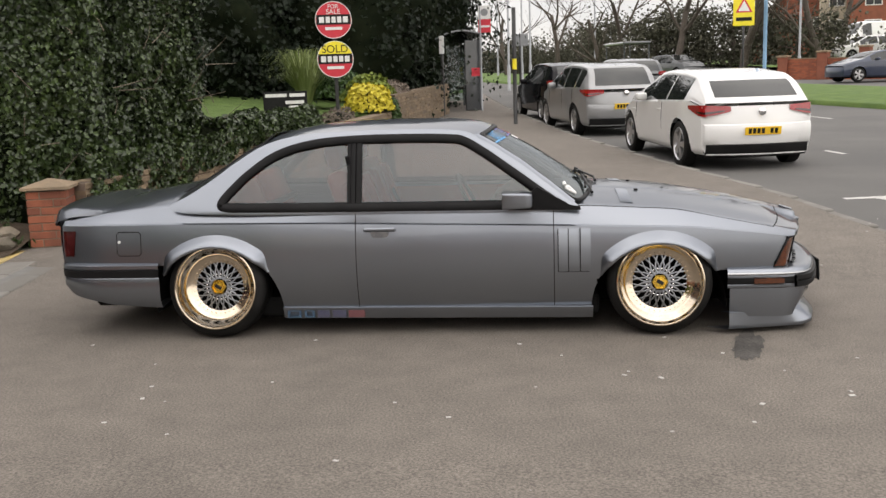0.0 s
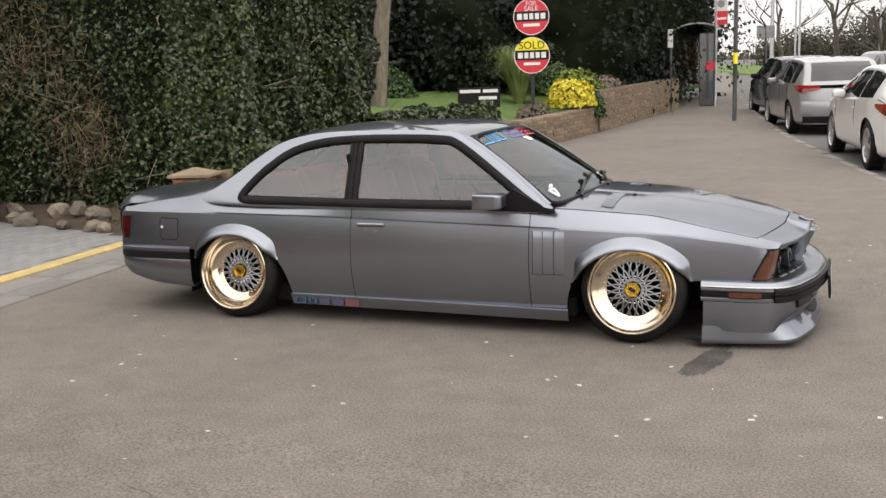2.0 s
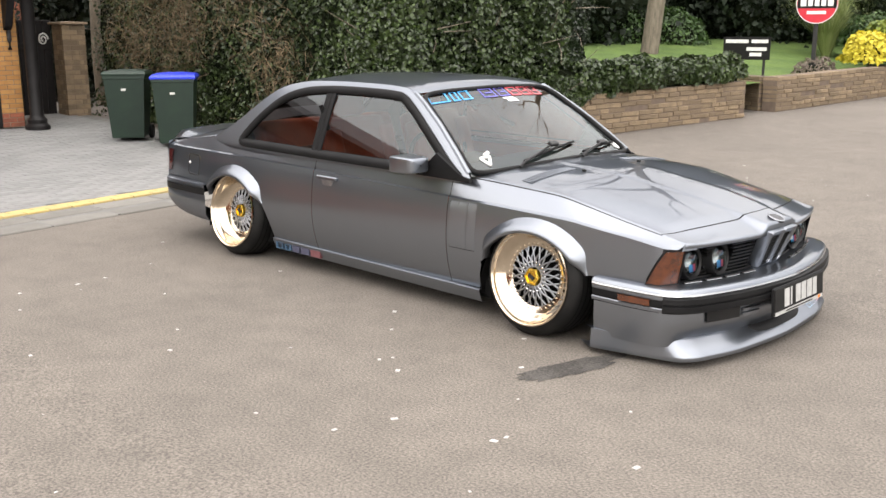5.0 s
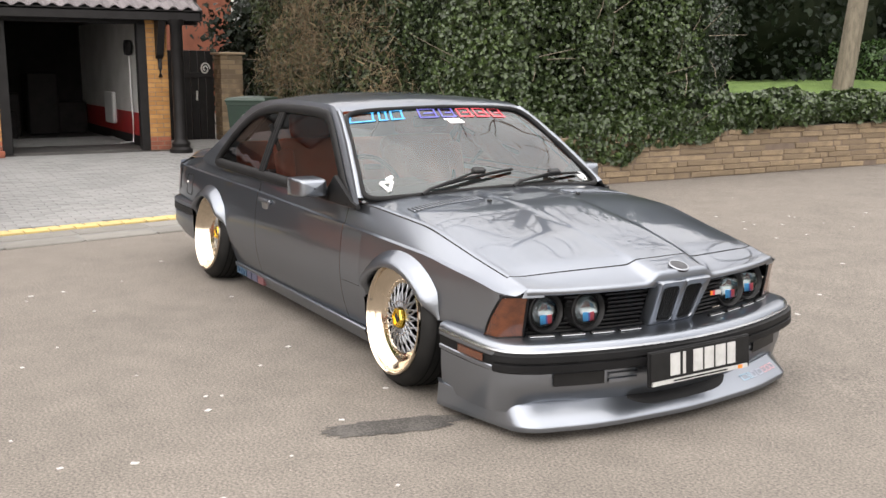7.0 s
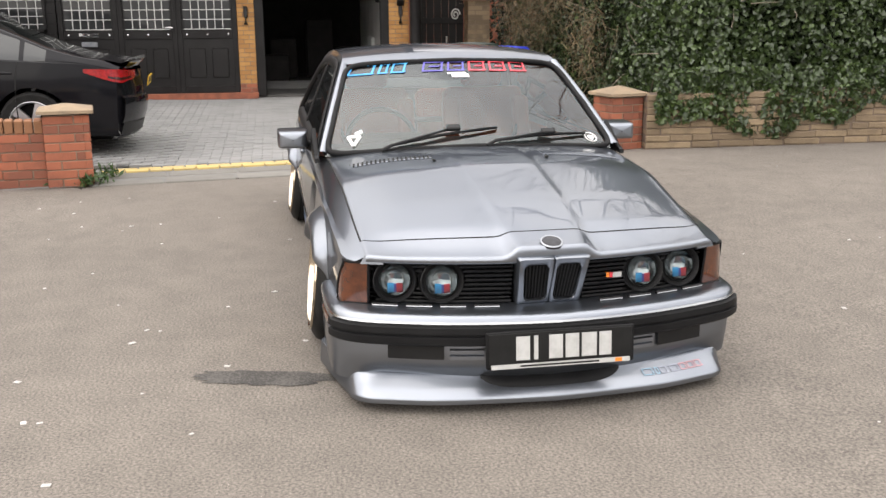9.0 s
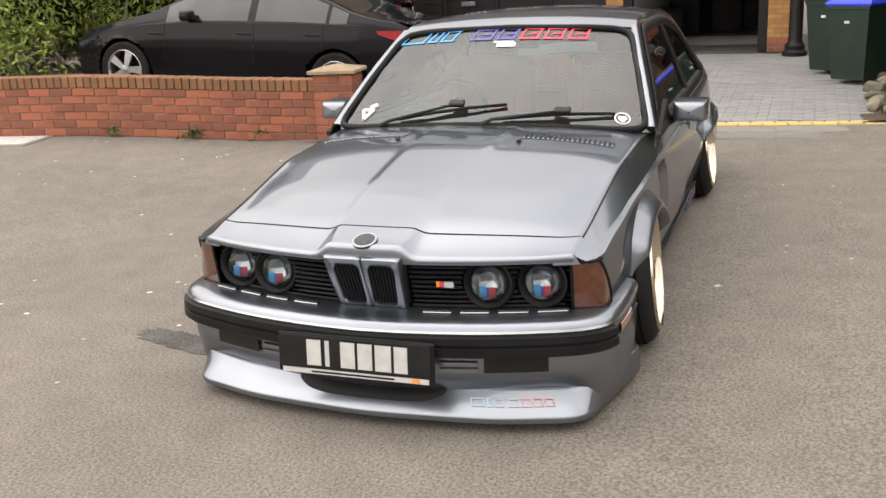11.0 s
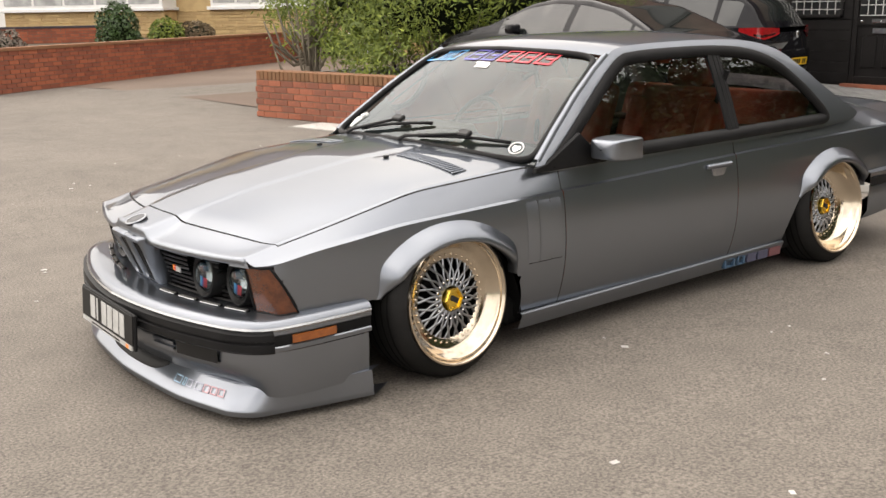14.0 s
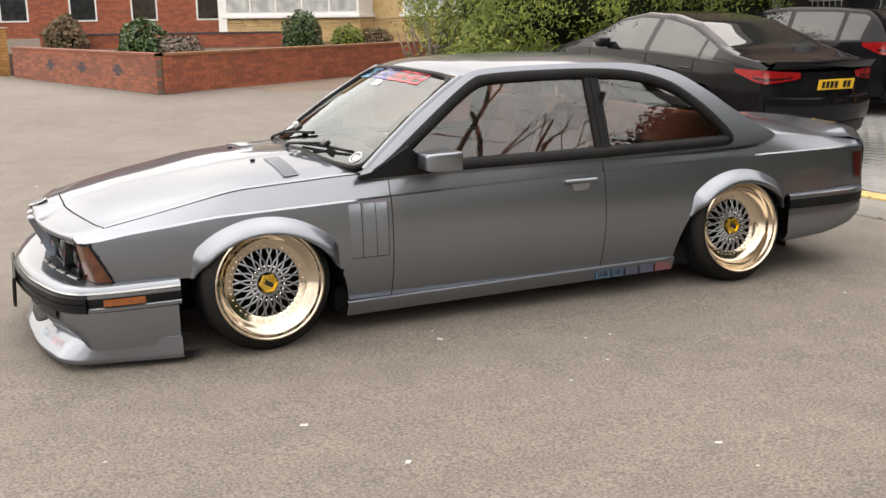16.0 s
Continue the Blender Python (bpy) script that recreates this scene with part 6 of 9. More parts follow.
vehicle("hatchback_car", "white three-door hatchback parked at the kerb", on_road(3.22, 9.85, 101), 4.26, 1.81, SCI_BELT, SCI_TOP, 0.23, (-1.27, 1.30), 0.335, M["white_paint"],
        ((-1.45, -0.62), (-0.55, 0.82)), ((-2.03, -1.66), (0.36, 1.08)), ((0.42, 0.76, 0.92, 0.36),), plate=0.56, door_x=(-0.5, 0.86), badge=True, group="cars parked at the kerb")
vehicle("hatchback_car", "silver five-door hatchback parked at the kerb", on_road(1.8, 16.2, 103), 4.25, 1.79, HAT_BELT, HAT_TOP, 0.20, (-1.27, 1.33), 0.32, M["silver_paint"],
        ((-1.72, -1.30), (-1.22, -0.36), (-0.28, 0.82)), ((-2.03, -1.66), (0.36, 1.08)), ((0.44, 0.82, 0.97, 0.28),), plate=0.62, door_x=(-1.2, -0.32, 0.86), badge=True, group="cars parked at the kerb")
vehicle("hatchback_car", "black five-door hatchback parked at the kerb", on_road(1.05, 20.8, 104), 4.2, 1.78, HAT_BELT, HAT_TOP, 0.20, (-1.27, 1.33), 0.32, M["black_paint"],
        ((-1.72, -1.30), (-1.22, -0.36), (-0.28, 0.82)), ((-2.03, -1.66), (0.36, 1.08)), ((0.48, 0.86, 1.06, 0.16),), plate=0.62, door_x=(-1.2, -0.32), group="cars parked at the kerb")
vehicle("hatchback_car", "dark grey hatchback with tall red lamps beyond the parked cars", on_road(3.41, 28.99, 104), 4.2, 1.78, HAT_BELT, HAT_TOP, 0.20, (-1.27, 1.33), 0.32, M["grey_paint"],
        ((-1.72, -1.30), (-1.22, -0.36), (-0.28, 0.82)), ((-2.03, -1.66), (0.36, 1.08)), ((0.48, 0.86, 1.06, 0.16),), plate=0.62)
vehicle("saloon_car", "dark grey car on the far carriageway", on_road(8.7, 56.5, -62), 4.4, 1.8, HAT_BELT, HAT_TOP, 0.20, (-1.3, 1.33), 0.32, M["grey_paint"],
        ((-1.72, -1.30), (-1.22, -0.36), (-0.28, 0.82)), ((-2.03, -1.66), (0.36, 1.08)), ((0.48, 0.86, 1.06, 0.16),))
vehicle("saloon_car", "navy blue car on the far carriageway", on_road(15.6, 40.5, 195), 4.5, 1.8, SAL_BELT, SAL_TOP, 0.22, (-1.42, 1.39), 0.32, M["navy_paint"],
        ((-1.62, -1.32), (-1.24, -0.38), (-0.28, 0.85)), ((-1.62, -0.80), (0.40, 1.10)), ((0.42, 0.78, 0.93, 0.34),))
VAN_TOP = ((-2.5, 1.2), (-2.48, 1.9), (-2.3, 2.0), (0.8, 2.0), (1.2, 1.85), (1.9, 1.15), (2.4, 0.95), (2.5, 0.8))
VAN_BELT = ((-2.5, 1.0), (1.2, 1.0), (1.9, 0.98), (2.5, 0.7))
vehicle("van", "white panel van in front of the far houses", pose(22.17, 62.45, 2.37, 0, 0, 200), 5.0, 1.95, VAN_BELT, VAN_TOP, 0.15, (-1.6, 1.6), 0.33, M["white_paint"], ((0.6, 1.3),), ((1.15, 1.88),), ((0.7, 0.8, 1.2, 0.1),), category="van")
vehicle("hatchback_car", "white hatchback in front of the far houses", pose(19.51, 54.90, 1.76, 0, 0, 195), 4.2, 1.78, HAT_BELT, HAT_TOP, 0.20, (-1.27, 1.33), 0.32, M["white_paint"],
        ((-1.72, -1.30), (-1.22, -0.36), (-0.28, 0.82)), ((-2.03, -1.66), (0.36, 1.08)), ((0.48, 0.86, 1.06, 0.16),))

# ---- walls, house, garage, neighbours ----
M["red_brick"] = surface("red_brick", (0.31, 0.100, 0.054), (0.19, 0.066, 0.040), rough=0.85, scale=7, fine=120, bump=0.4, depth=0.003, rnd=0.6)
M["red_brick_far"] = surface("red_brick_far", (0.34, 0.10, 0.05), (0.23, 0.07, 0.04), rough=0.85, scale=5, fine=80, bump=0.4, rnd=0.6, island=True)
M["mossy_brick"] = surface("mossy_coping_brick", (0.24, 0.11, 0.055), (0.17, 0.085, 0.04), rough=0.9, scale=6, fine=110, bump=0.5, depth=0.003, rnd=0.5)
M["mortar"] = surface("mortar", (0.22, 0.165, 0.12), (0.17, 0.125, 0.09), rough=0.95, scale=8, bump=0.3)
M["dark_mortar"] = surface("dark_mortar", (0.12, 0.09, 0.07), (0.16, 0.12, 0.09), rough=0.95, scale=8, bump=0.3)
M["buff_stone"] = surface("buff_walling_stone", (0.27, 0.20, 0.125), (0.17, 0.125, 0.08), rough=0.9, scale=5, fine=90, bump=0.8, depth=0.008, rnd=0.45)
M["buff_brick"] = surface("buff_brick", (0.42, 0.22, 0.07), (0.33, 0.16, 0.05), rough=0.85, scale=7, fine=120, bump=0.35, rnd=0.7)
M["buff_far"] = surface("buff_brick_far", (0.50, 0.36, 0.18), (0.40, 0.28, 0.14), rough=0.85, scale=4, fine=80, bump=0.35, rnd=0.6, island=True)
M["coping"] = surface("concrete_coping", (0.29, 0.215, 0.14), (0.21, 0.16, 0.11), rough=0.9, scale=6, fine=110, bump=0.4)
M["black_wood"] = surface("black_painted_wood", (0.010, 0.009, 0.009), (0.015, 0.014, 0.014), rough=0.45, scale=5, fine=90, bump=0.15, spec=0.2)
M["black_door"] = surface("black_door_paint", (0.011, 0.010, 0.010), (0.016, 0.015, 0.015), rough=0.35, scale=4, bump=0.08, spec=0.25)
M["lead"] = surface("white_leading", (0.6, 0.6, 0.58), (0.5, 0.5, 0.48), rough=0.5, scale=20, bump=0)
M["room_glass"] = surface("dim_window_glass", (0.014, 0.015, 0.016), (0.030, 0.031, 0.032), rough=0.05, scale=2.5, bump=0, spec=0.45)
M["pale_pane"] = surface("window_with_net_curtain", (0.25, 0.26, 0.26), (0.42, 0.43, 0.43), rough=0.06, scale=3, bump=0, spec=0.6)
M["far_red"] = surface("weathered_red_brickwork", (0.28, 0.10, 0.06), (0.21, 0.075, 0.045), rough=0.9, scale=2.5, fine=30, bump=0.3)
M["blue_brick"] = surface("dark_blue_brick", (0.055, 0.045, 0.055), (0.035, 0.03, 0.038), rough=0.8, scale=8, fine=90, bump=0.3)
M["white_wall"] = surface("white_garage_wall", (0.62, 0.61, 0.59), (0.52, 0.51, 0.49), rough=0.8, scale=2, bump=0.1)
M["red_wall"] = surface("red_garage_wall", (0.38, 0.02, 0.02), (0.32, 0.02, 0.02), rough=0.6, scale=3, bump=0.1)
M["dark_floor"] = surface("dark_garage_floor", (0.05, 0.048, 0.046), (0.07, 0.066, 0.062), rough=0.7, scale=2, bump=0.2)
# near-black for clutter, and for the unlit back wall and ceiling of the garage
M["dark_stuff"] = surface("dark_clutter_and_gloom", (0.012, 0.011, 0.011), (0.02, 0.018, 0.018), rough=0.7, scale=5, bump=0.1, spec=0.2)
M["tile"] = surface("grey_roof_tile", (0.16, 0.145, 0.15), (0.21, 0.19, 0.195), rough=0.8, scale=5, fine=90, bump=0.3, rnd=0.5)
M["tile_brown"] = surface("brown_roof_tile", (0.10, 0.065, 0.05), (0.14, 0.09, 0.07), rough=0.85, scale=3, fine=40, bump=0.4)
M["upvc"] = surface("white_upvc", (0.72, 0.72, 0.71), (0.66, 0.66, 0.65), rough=0.4, scale=3, bump=0.02)
M["green_bin"] = surface("dark_green_plastic", (0.004, 0.017, 0.010), (0.007, 0.024, 0.013), rough=0.5, scale=5, fine=100, bump=0.08)
M["blue_lid"] = surface("blue_plastic", (0.02, 0.05, 0.62), (0.02, 0.04, 0.52), rough=0.4, scale=5, bump=0.05)
M["rock"] = surface("pale_rockery_stone", (0.22, 0.185, 0.14), (0.12, 0.105, 0.08), rough=0.9, scale=6, fine=60, bump=0.7, depth=0.01, rnd=0.5)


def brick_wall(name, label, a, b, base, courses, material, mortar, bl=0.215, bh=0.065, pitch=0.075, thick=0.215, piece="brick", uneven=0.0, parts=300, coping=None, far=None, kind="structure"):
    """A straight wall from a to b (plan), pieces proud of a mortar core. base: height function or number."""
    d = Vector((b[0] - a[0], b[1] - a[1], 0))
    ln = d.length
    ang = math.degrees(math.atan2(d.y, d.x))
    zb = base if isinstance(base, (int, float)) else None
    top = courses * pitch
    rows = []
    w = None
    core = bmesh.new()
    n = max(2, int(ln / 0.8))
    rr = random.Random(int(abs(a[0] * 77 + a[1] * 31)))
    zf = (lambda f: zb) if zb is not None else (lambda f: base(a[0] + d.x * f, a[1] + d.y * f))
    z0 = zf(0)
    for f in np.linspace(0, 1, n):
        z = zf(f) - z0
        x = ln * f
        rows.append([Vector((x, -thick / 2 + 0.008, z - 0.15)), Vector((x, -thick / 2 + 0.008, z + top)), Vector((x, thick / 2 - 0.008, z + top)), Vector((x, thick / 2 - 0.008, z - 0.15))])
    grid(core, rows, closed=True)
    for r in (rows[0], rows[-1]):
        core.faces.new([core.verts.new(p) for p in r])
    w = part(name, core, mortar)
    w.matrix_basis = pose(a[0], a[1], z0, 0, 0, ang)
    tagged(w, label, "wall", kind=kind)
    mesh_full, count, fv, ff = {}, 0, [], []
    step = bl + 0.010
    for c in range(courses):
        x = -(step / 2 if c % 2 else 0)
        while x < ln - 0.02:
            x0, x1 = max(0.0, x), min(ln, x + bl * (rr.uniform(0.45, 1.9) if uneven else 1.0))
            nx = x1 + 0.010 if uneven else x + step
            if x1 - x0 > 0.04:
                z = zf((x0 + x1) / 2 / ln) - z0 + c * pitch + 0.005
                dy = rr.uniform(0, uneven)
                if count < parts:
                    key = round((x1 - x0) * 50)
                    if key not in mesh_full:
                        o = part(piece, boxed((0, -thick / 2 - 0.002, 0), (key / 50, thick / 2 + 0.002, bh), 0.004 + uneven * 0.4), material, w)
                        mesh_full[key] = o.data
                    else:
                        o = share(piece, mesh_full[key], w)
                    o.matrix_basis = pose(x0, rr.uniform(-1, 1) * (0.0015 + dy), z, 0, rr.uniform(-0.3, 0.3), 0)
                    count += 1
                else:
                    k = len(fv)
                    fv += [(x0, -thick / 2 - 0.002, z), (x1, -thick / 2 - 0.002, z), (x1, thick / 2 + 0.002, z), (x0, thick / 2 + 0.002, z), (x0, -thick / 2 - 0.002, z + bh), (x1, -thick / 2 - 0.002, z + bh), (x1, thick / 2 + 0.002, z + bh), (x0, thick / 2 + 0.002, z + bh)]
                    ff += [tuple(k + q for q in f) for f in ((3, 2, 1, 0), (4, 5, 6, 7), (0, 1, 5, 4), (1, 2, 6, 5), (2, 3, 7, 6), (3, 0, 4, 7))]
            x = nx
    if coping:
        x, mesh = 0.0, None
        while x < ln - 0.05 and coping[1] == "soldier":
            z = zf(min(1, (x + 0.035) / ln)) - z0 + top
            if mesh is None:
                o = part("coping_brick", boxed((0, -thick / 2 - 0.004, 0), (0.065, thick / 2 + 0.004, 0.105), 0.006), coping[0], w)
                mesh = o.data
            else:
                o = share("coping_brick", mesh, w)
            o.matrix_basis = pose(x, 0, z + rr.uniform(0, 0.004), rr.uniform(-1, 1), 0, 0)
            x += 0.0745
        if coping[1] == "slab":
            sl = [[Vector((ln * f, y, zf(f) - z0 + top + h)) for y, h in ((-thick / 2 - 0.02, 0), (-thick / 2 - 0.02, 0.05), (thick / 2 + 0.02, 0.05), (thick / 2 + 0.02, 0))] for f in np.linspace(0, 1, n)]
            part("coping", grid(bmesh.new(), sl, closed=True), coping[0], w)
    if fv:
        me = bpy.data.meshes.new(piece + "s")
        me.from_pydata(fv, [], ff)
        me.materials.append(far or material)
        o = new(piece + "s", me)
        o.parent = w
        tagged(o, kind="stuff")
    return w


def brick_pier(name, label, x, y, base, size, courses, material, mortar, cap, turn=0.0, cap_h=0.07, piece="brick"):
    p = thing(name, label, "pillar", pose(x, y, base, 0, 0, turn))
    h = size / 2
    part("core", boxed((-h + 0.006, -h + 0.006, -0.1), (h - 0.006, h - 0.006, courses * 0.075)), mortar, p)
    rr = random.Random(int(x * 100))
    for c in range(courses):
        cut = -h + (0.215 if c % 2 else 0.105) * size / 0.33
        for u0, u1 in ((-h, cut), (cut + 0.01, h)):
            for side in range(4):
                m = Matrix.Rotation(radians(90 * side), 4, "Z") @ pose(0, 0, c * 0.075 + 0.005 + rr.uniform(-0.001, 0.001))
                part(piece, boxed((u0, -h - 0.001, 0), (u1 - (0.05 if u1 == h else 0), -h + 0.05, 0.065), 0.004, m), material, p)
    z = courses * 0.075 + 0.008
    e = h + 0.04
    bm = bmesh.new()
    rows = [[Vector((sx * k, sy * k, zz)) for sx, sy in ((-1, -1), (1, -1), (1, 1), (-1, 1))] for k, zz in ((h, z), (e, z + 0.004), (e, z + 0.03), (e - 0.01, z + 0.036), (0.02, z + 0.036 + cap_h), (0.001, z + 0.037 + cap_h))]
    part("cap", grid(bm, rows, closed=True), cap, p, "pyramid coping stone")
    return p


# front garden wall with its end pier
brick_wall("wall_front", "low red brick garden wall with a soldier course on top", (-3.08, -2.86), (-2.16, -7.40), gz, 6, M["red_brick"], M["mortar"], coping=(M["mossy_brick"], "soldier"))
brick_pier("gate_pier", "red brick gate pier with a weathered stone cap", -3.13, -2.68, 0.0, 0.36, 8, M["red_brick"], M["mortar"], M["coping"], 10, 0.04)
brick_pier("gate_pier", "red brick gate pier with a pale pyramid cap beside the hedge", -4.02, 2.47, 0.045, 0.36, 7, M["red_brick"], M["mortar"], M["coping"], 14, 0.06)
# walling of the court beside the pavement
brick_wall("wall_hedge", "coursed buff stone wall under the ivy", (-3.90, 2.70), (-3.05, 9.25), gz, 8, M["buff_stone"], M["dark_mortar"], bl=0.27, bh=0.062, pitch=0.068, thick=0.26, piece="stone", uneven=0.012)
brick_wall("wall_court", "coursed buff stone wall along the pavement", (-3.05, 10.25), (-2.72, 14.6), gz, 8, M["buff_stone"], M["dark_mortar"], bl=0.27, bh=0.062, pitch=0.068, thick=0.26, piece="stone", uneven=0.012)
brick_wall("wall_court_return", "return of the stone wall at the gate gap", (-3.18, 10.36), (-4.6, 10.9), lambda x, y: gz(x, 10.3), 8, M["buff_stone"], M["dark_mortar"], bl=0.27, bh=0.062, pitch=0.068, thick=0.26, piece="stone", uneven=0.012)
brick_wall("wall_court_high", "taller coursed buff stone wall along the pavement", (-2.70, 14.7), (-2.35, 23.0), gz, 13, M["buff_stone"], M["dark_mortar"], bl=0.27, bh=0.062, pitch=0.068, thick=0.26, piece="stone", uneven=0.012)
# rockery
rr = random.Random(9)
bed = part("rockery_bed", grid(bmesh.new(), [[Vector((x, y, 0.03 + 0.16 * smooth01(1.75, 2.6, y) + 0.03 * noise.noise((x * 3, y * 3, 0)))) for x in np.linspace(-7.2, -4.15, 24)] for y in np.linspace(1.78, 2.9, 10)]), M["soil"], smooth=True)
tagged(bed, "bare soil bed with weeds below the hedge", "flower bed", kind="structure")
for i in range(17):
    x, y = -4.3 - 0.16 * i + rr.uniform(-0.08, 0.08), rr.choice((1.9, 2.08, 2.3)) + rr.uniform(-0.06, 0.06)
    bm = bmesh.new()
    bmesh.ops.create_icosphere(bm, subdivisions=2, radius=1)
    sx, sy, sz = rr.uniform(0.08, 0.17), rr.uniform(0.07, 0.13), rr.uniform(0.05, 0.10)
    for vv in bm.verts:
        k = 1 + 0.35 * noise.noise(vv.co * 1.6 + Vector((i * 7, 0, 0)))
        vv.co = Vector((round(vv.co.x * 3) / 3 * 0.4 + vv.co.x * 0.6, vv.co.y, vv.co.z)) * k
        vv.co = Vector((vv.co.x * sx, vv.co.y * sy, vv.co.z * sz))
    st = part("rockery_stone", bm, M["rock"])
    st.matrix_basis = pose(x, y, 0.05 + 0.16 * smooth01(1.75, 2.6, y) + sz * 0.3, rr.uniform(-15, 15), rr.uniform(-15, 15), rr.uniform(0, 180))
    tagged(st, "pale angular rockery stone in the bed", "stone", group="rockery stones")

# ---- the house with the garage ----
HX = -12.0
# the front is laid out in its own metres, then set down on the rising drive
HOUSE_AT = Matrix.Translation((0.805, -0.164, 0.17)) @ Matrix.Diagonal((0.851, 0.851, 0.851, 1))
house = thing("house", "house front with black doors, buff brick piers and an open garage", "house", HOUSE_AT)


def front(name, y0, y1, z0, z1, x0, x1, material, label="", bevel=0.0, parent=None):
    return part(name, boxed((x0, y0, z0), (x1, y1, z1), bevel), material, parent or house, label)


# runs on out of view past the conifer, to keep sky out of reflections
front("wall", -14.5, -4.45, 0.0, 2.75, HX - 0.2, HX, M["black_wood"], "black boarded wall")
for k in range(15):
    front("cladding_board", -14.5, -4.45, 0.1 + 0.17 * k, 0.262 + 0.17 * k, HX, HX + 0.02, M["black_wood"], bevel=0.004)
front("wall", -4.45, 2.0, 2.12, 2.75, HX - 0.2, HX, M["black_wood"], "black beam over the openings")
# upper storey out of view, darkened so the saloon's roof reflects less colour
front("upper_wall", -14.5, 1.5, 2.75, 6.0, HX - 0.5, HX - 0.3, M["tile_brown"], "dark tile-hung upper wall")
for y0 in (-8.2, -5.0, -1.8):
    wn = front("window", y0, y0 + 1.5, 3.7, 4.9, HX - 0.31, HX - 0.24, M["black_wood"], "upper window in a black frame")
    front("pane", y0 + 0.08, y0 + 0.72, 3.78, 4.82, HX - 0.24, HX - 0.23, M["room_glass"], parent=wn)
    front("pane", y0 + 0.78, y0 + 1.42, 3.78, 4.82, HX - 0.24, HX - 0.23, M["room_glass"], parent=wn)
front("step", -4.5, -1.2, 0.0, 0.10, HX - 0.1, HX + 0.16, M["red_brick"], "red brick doorstep")
# doors with panels and leaded lights
for y0, y1, kind in ((-4.42, -3.48, "side"), (-3.46, -2.52, "door"), (-2.50, -1.52, "door")):
    d = front("door", y0, y1, 0.12, 2.12, HX - 0.06, HX, M["black_door"], "black panelled door with leaded glass")
    front("door_frame", y0 - 0.01, y0 + 0.07, 0.10, 2.14, HX, HX + 0.035, M["black_wood"], bevel=0.006, parent=d)
    front("door_frame", y1 - 0.07, y1 + 0.01, 0.10, 2.14, HX, HX + 0.035, M["black_wood"], bevel=0.006, parent=d)
    front("door_frame", y0 + 0.07, y1 - 0.07, 0.10, 0.22, HX, HX + 0.03, M["black_wood"], bevel=0.006, parent=d)
    front("door_rail", y0 + 0.07, y1 - 0.07, 1.02, 1.16, HX, HX + 0.03, M["black_wood"], bevel=0.006, parent=d)
    mid = (y0 + y1) / 2
    for a, b in ((y0 + 0.16, mid - 0.05), (mid + 0.05, y1 - 0.16)):
        front("door_panel", a, b, 0.36, 0.86, HX, HX + 0.018, M["black_door"], bevel=0.014, parent=d)
    gl = front("leaded_pane", y0 + 0.10, y1 - 0.10, 1.18, 2.0, HX, HX + 0.012, M["room_glass"], "leaded window pane", parent=d)
    for k in range(1, 6):
        y = y0 + 0.10 + (y1 - y0 - 0.2) * k / 6
        front("lead_line", y - 0.006, y + 0.006, 1.18, 2.0, HX + 0.012, HX + 0.018, M["lead"], parent=gl)
    for k in range(0, 6):
        z = 1.18 + 0.16 * k
        front("lead_line", y0 + 0.10, y1 - 0.10, z - 0.006, z + 0.006, HX + 0.012, HX + 0.018, M["lead"], parent=gl)
    for k in (0.15, 0.5, 0.85):
        y = y0 + (y1 - y0) * k
        part("stud", lathe([(0.022, 0), (0.016, -0.014), (0.0, -0.018)], 12, m=pose(HX + 0.03, y, 1.09, 0, 0, 90)), M["chrome"], d, "bright stud", smooth=True)
    if kind == "side":
        front("letter_box", mid - 0.16, mid + 0.16, 1.06, 1.13, HX + 0.03, HX + 0.045, M["chrome"], "chrome letter box", 0.006, d)
        front("door_number", mid - 0.13, mid + 0.13, 0.90, 0.98, HX + 0.03, HX + 0.04, M["spoke"], "", 0.006, d)
    if kind == "door" and y0 < -3:
        part("lever_handle", tube([(HX + 0.05, y1 - 0.05, 1.20), (HX + 0.06, y1 - 0.10, 1.21), (HX + 0.06, y1 - 0.20, 1.21)], 0.012, 8), M["chrome"], d, "chrome lever handle", smooth=True)
for y0 in (-11.6, -10.2, -8.6, -7.0, -5.6):
    wn = front("window", y0, y0 + 1.0, 1.15, 2.05, HX + 0.02, HX + 0.05, M["room_glass"], "leaded window in a black frame")
    for a, b, c, e in ((0, 0.05, 0, 0.9), (0.95, 1.0, 0, 0.9), (0, 1.0, 0, 0.05), (0, 1.0, 0.85, 0.9)):
        front("window_frame", y0 + a, y0 + b, 1.15 + c, 1.15 + e, HX + 0.05, HX + 0.075, M["black_wood"], bevel=0.004, parent=wn)
    for k in range(1, 7):
        front("lead_line", y0 + k / 7 - 0.005, y0 + k / 7 + 0.005, 1.15, 2.05, HX + 0.05, HX + 0.056, M["lead"], parent=wn)
        front("lead_line", y0, y0 + 1.0, 1.15 + 0.128 * k - 0.005, 1.15 + 0.128 * k + 0.005, HX + 0.05, HX + 0.056, M["lead"], parent=wn)


def facade_pier(y0, y1, x0, x1, z1, name):
    core = part(name, boxed((x0, y0, 0.02), (x1 - 0.006, y1, z1)), M["mortar"], house, "buff brick pier")
    c, mesh = 0, {}
    z = 0.03
    while z < z1 - 0.06:
        cut = y0 + (y1 - y0) * (0.66 if c % 2 else 0.33)
        for a, b in ((y0 - 0.002, cut - 0.005), (cut + 0.005, y1 + 0.002)):
            part("brick", boxed((x1 - 0.06, a, z), (x1, b, z + 0.065), 0.004), M["red_brick"] if c < 3 else M["buff_brick"], core)
        z += 0.075
        c += 1
    return core


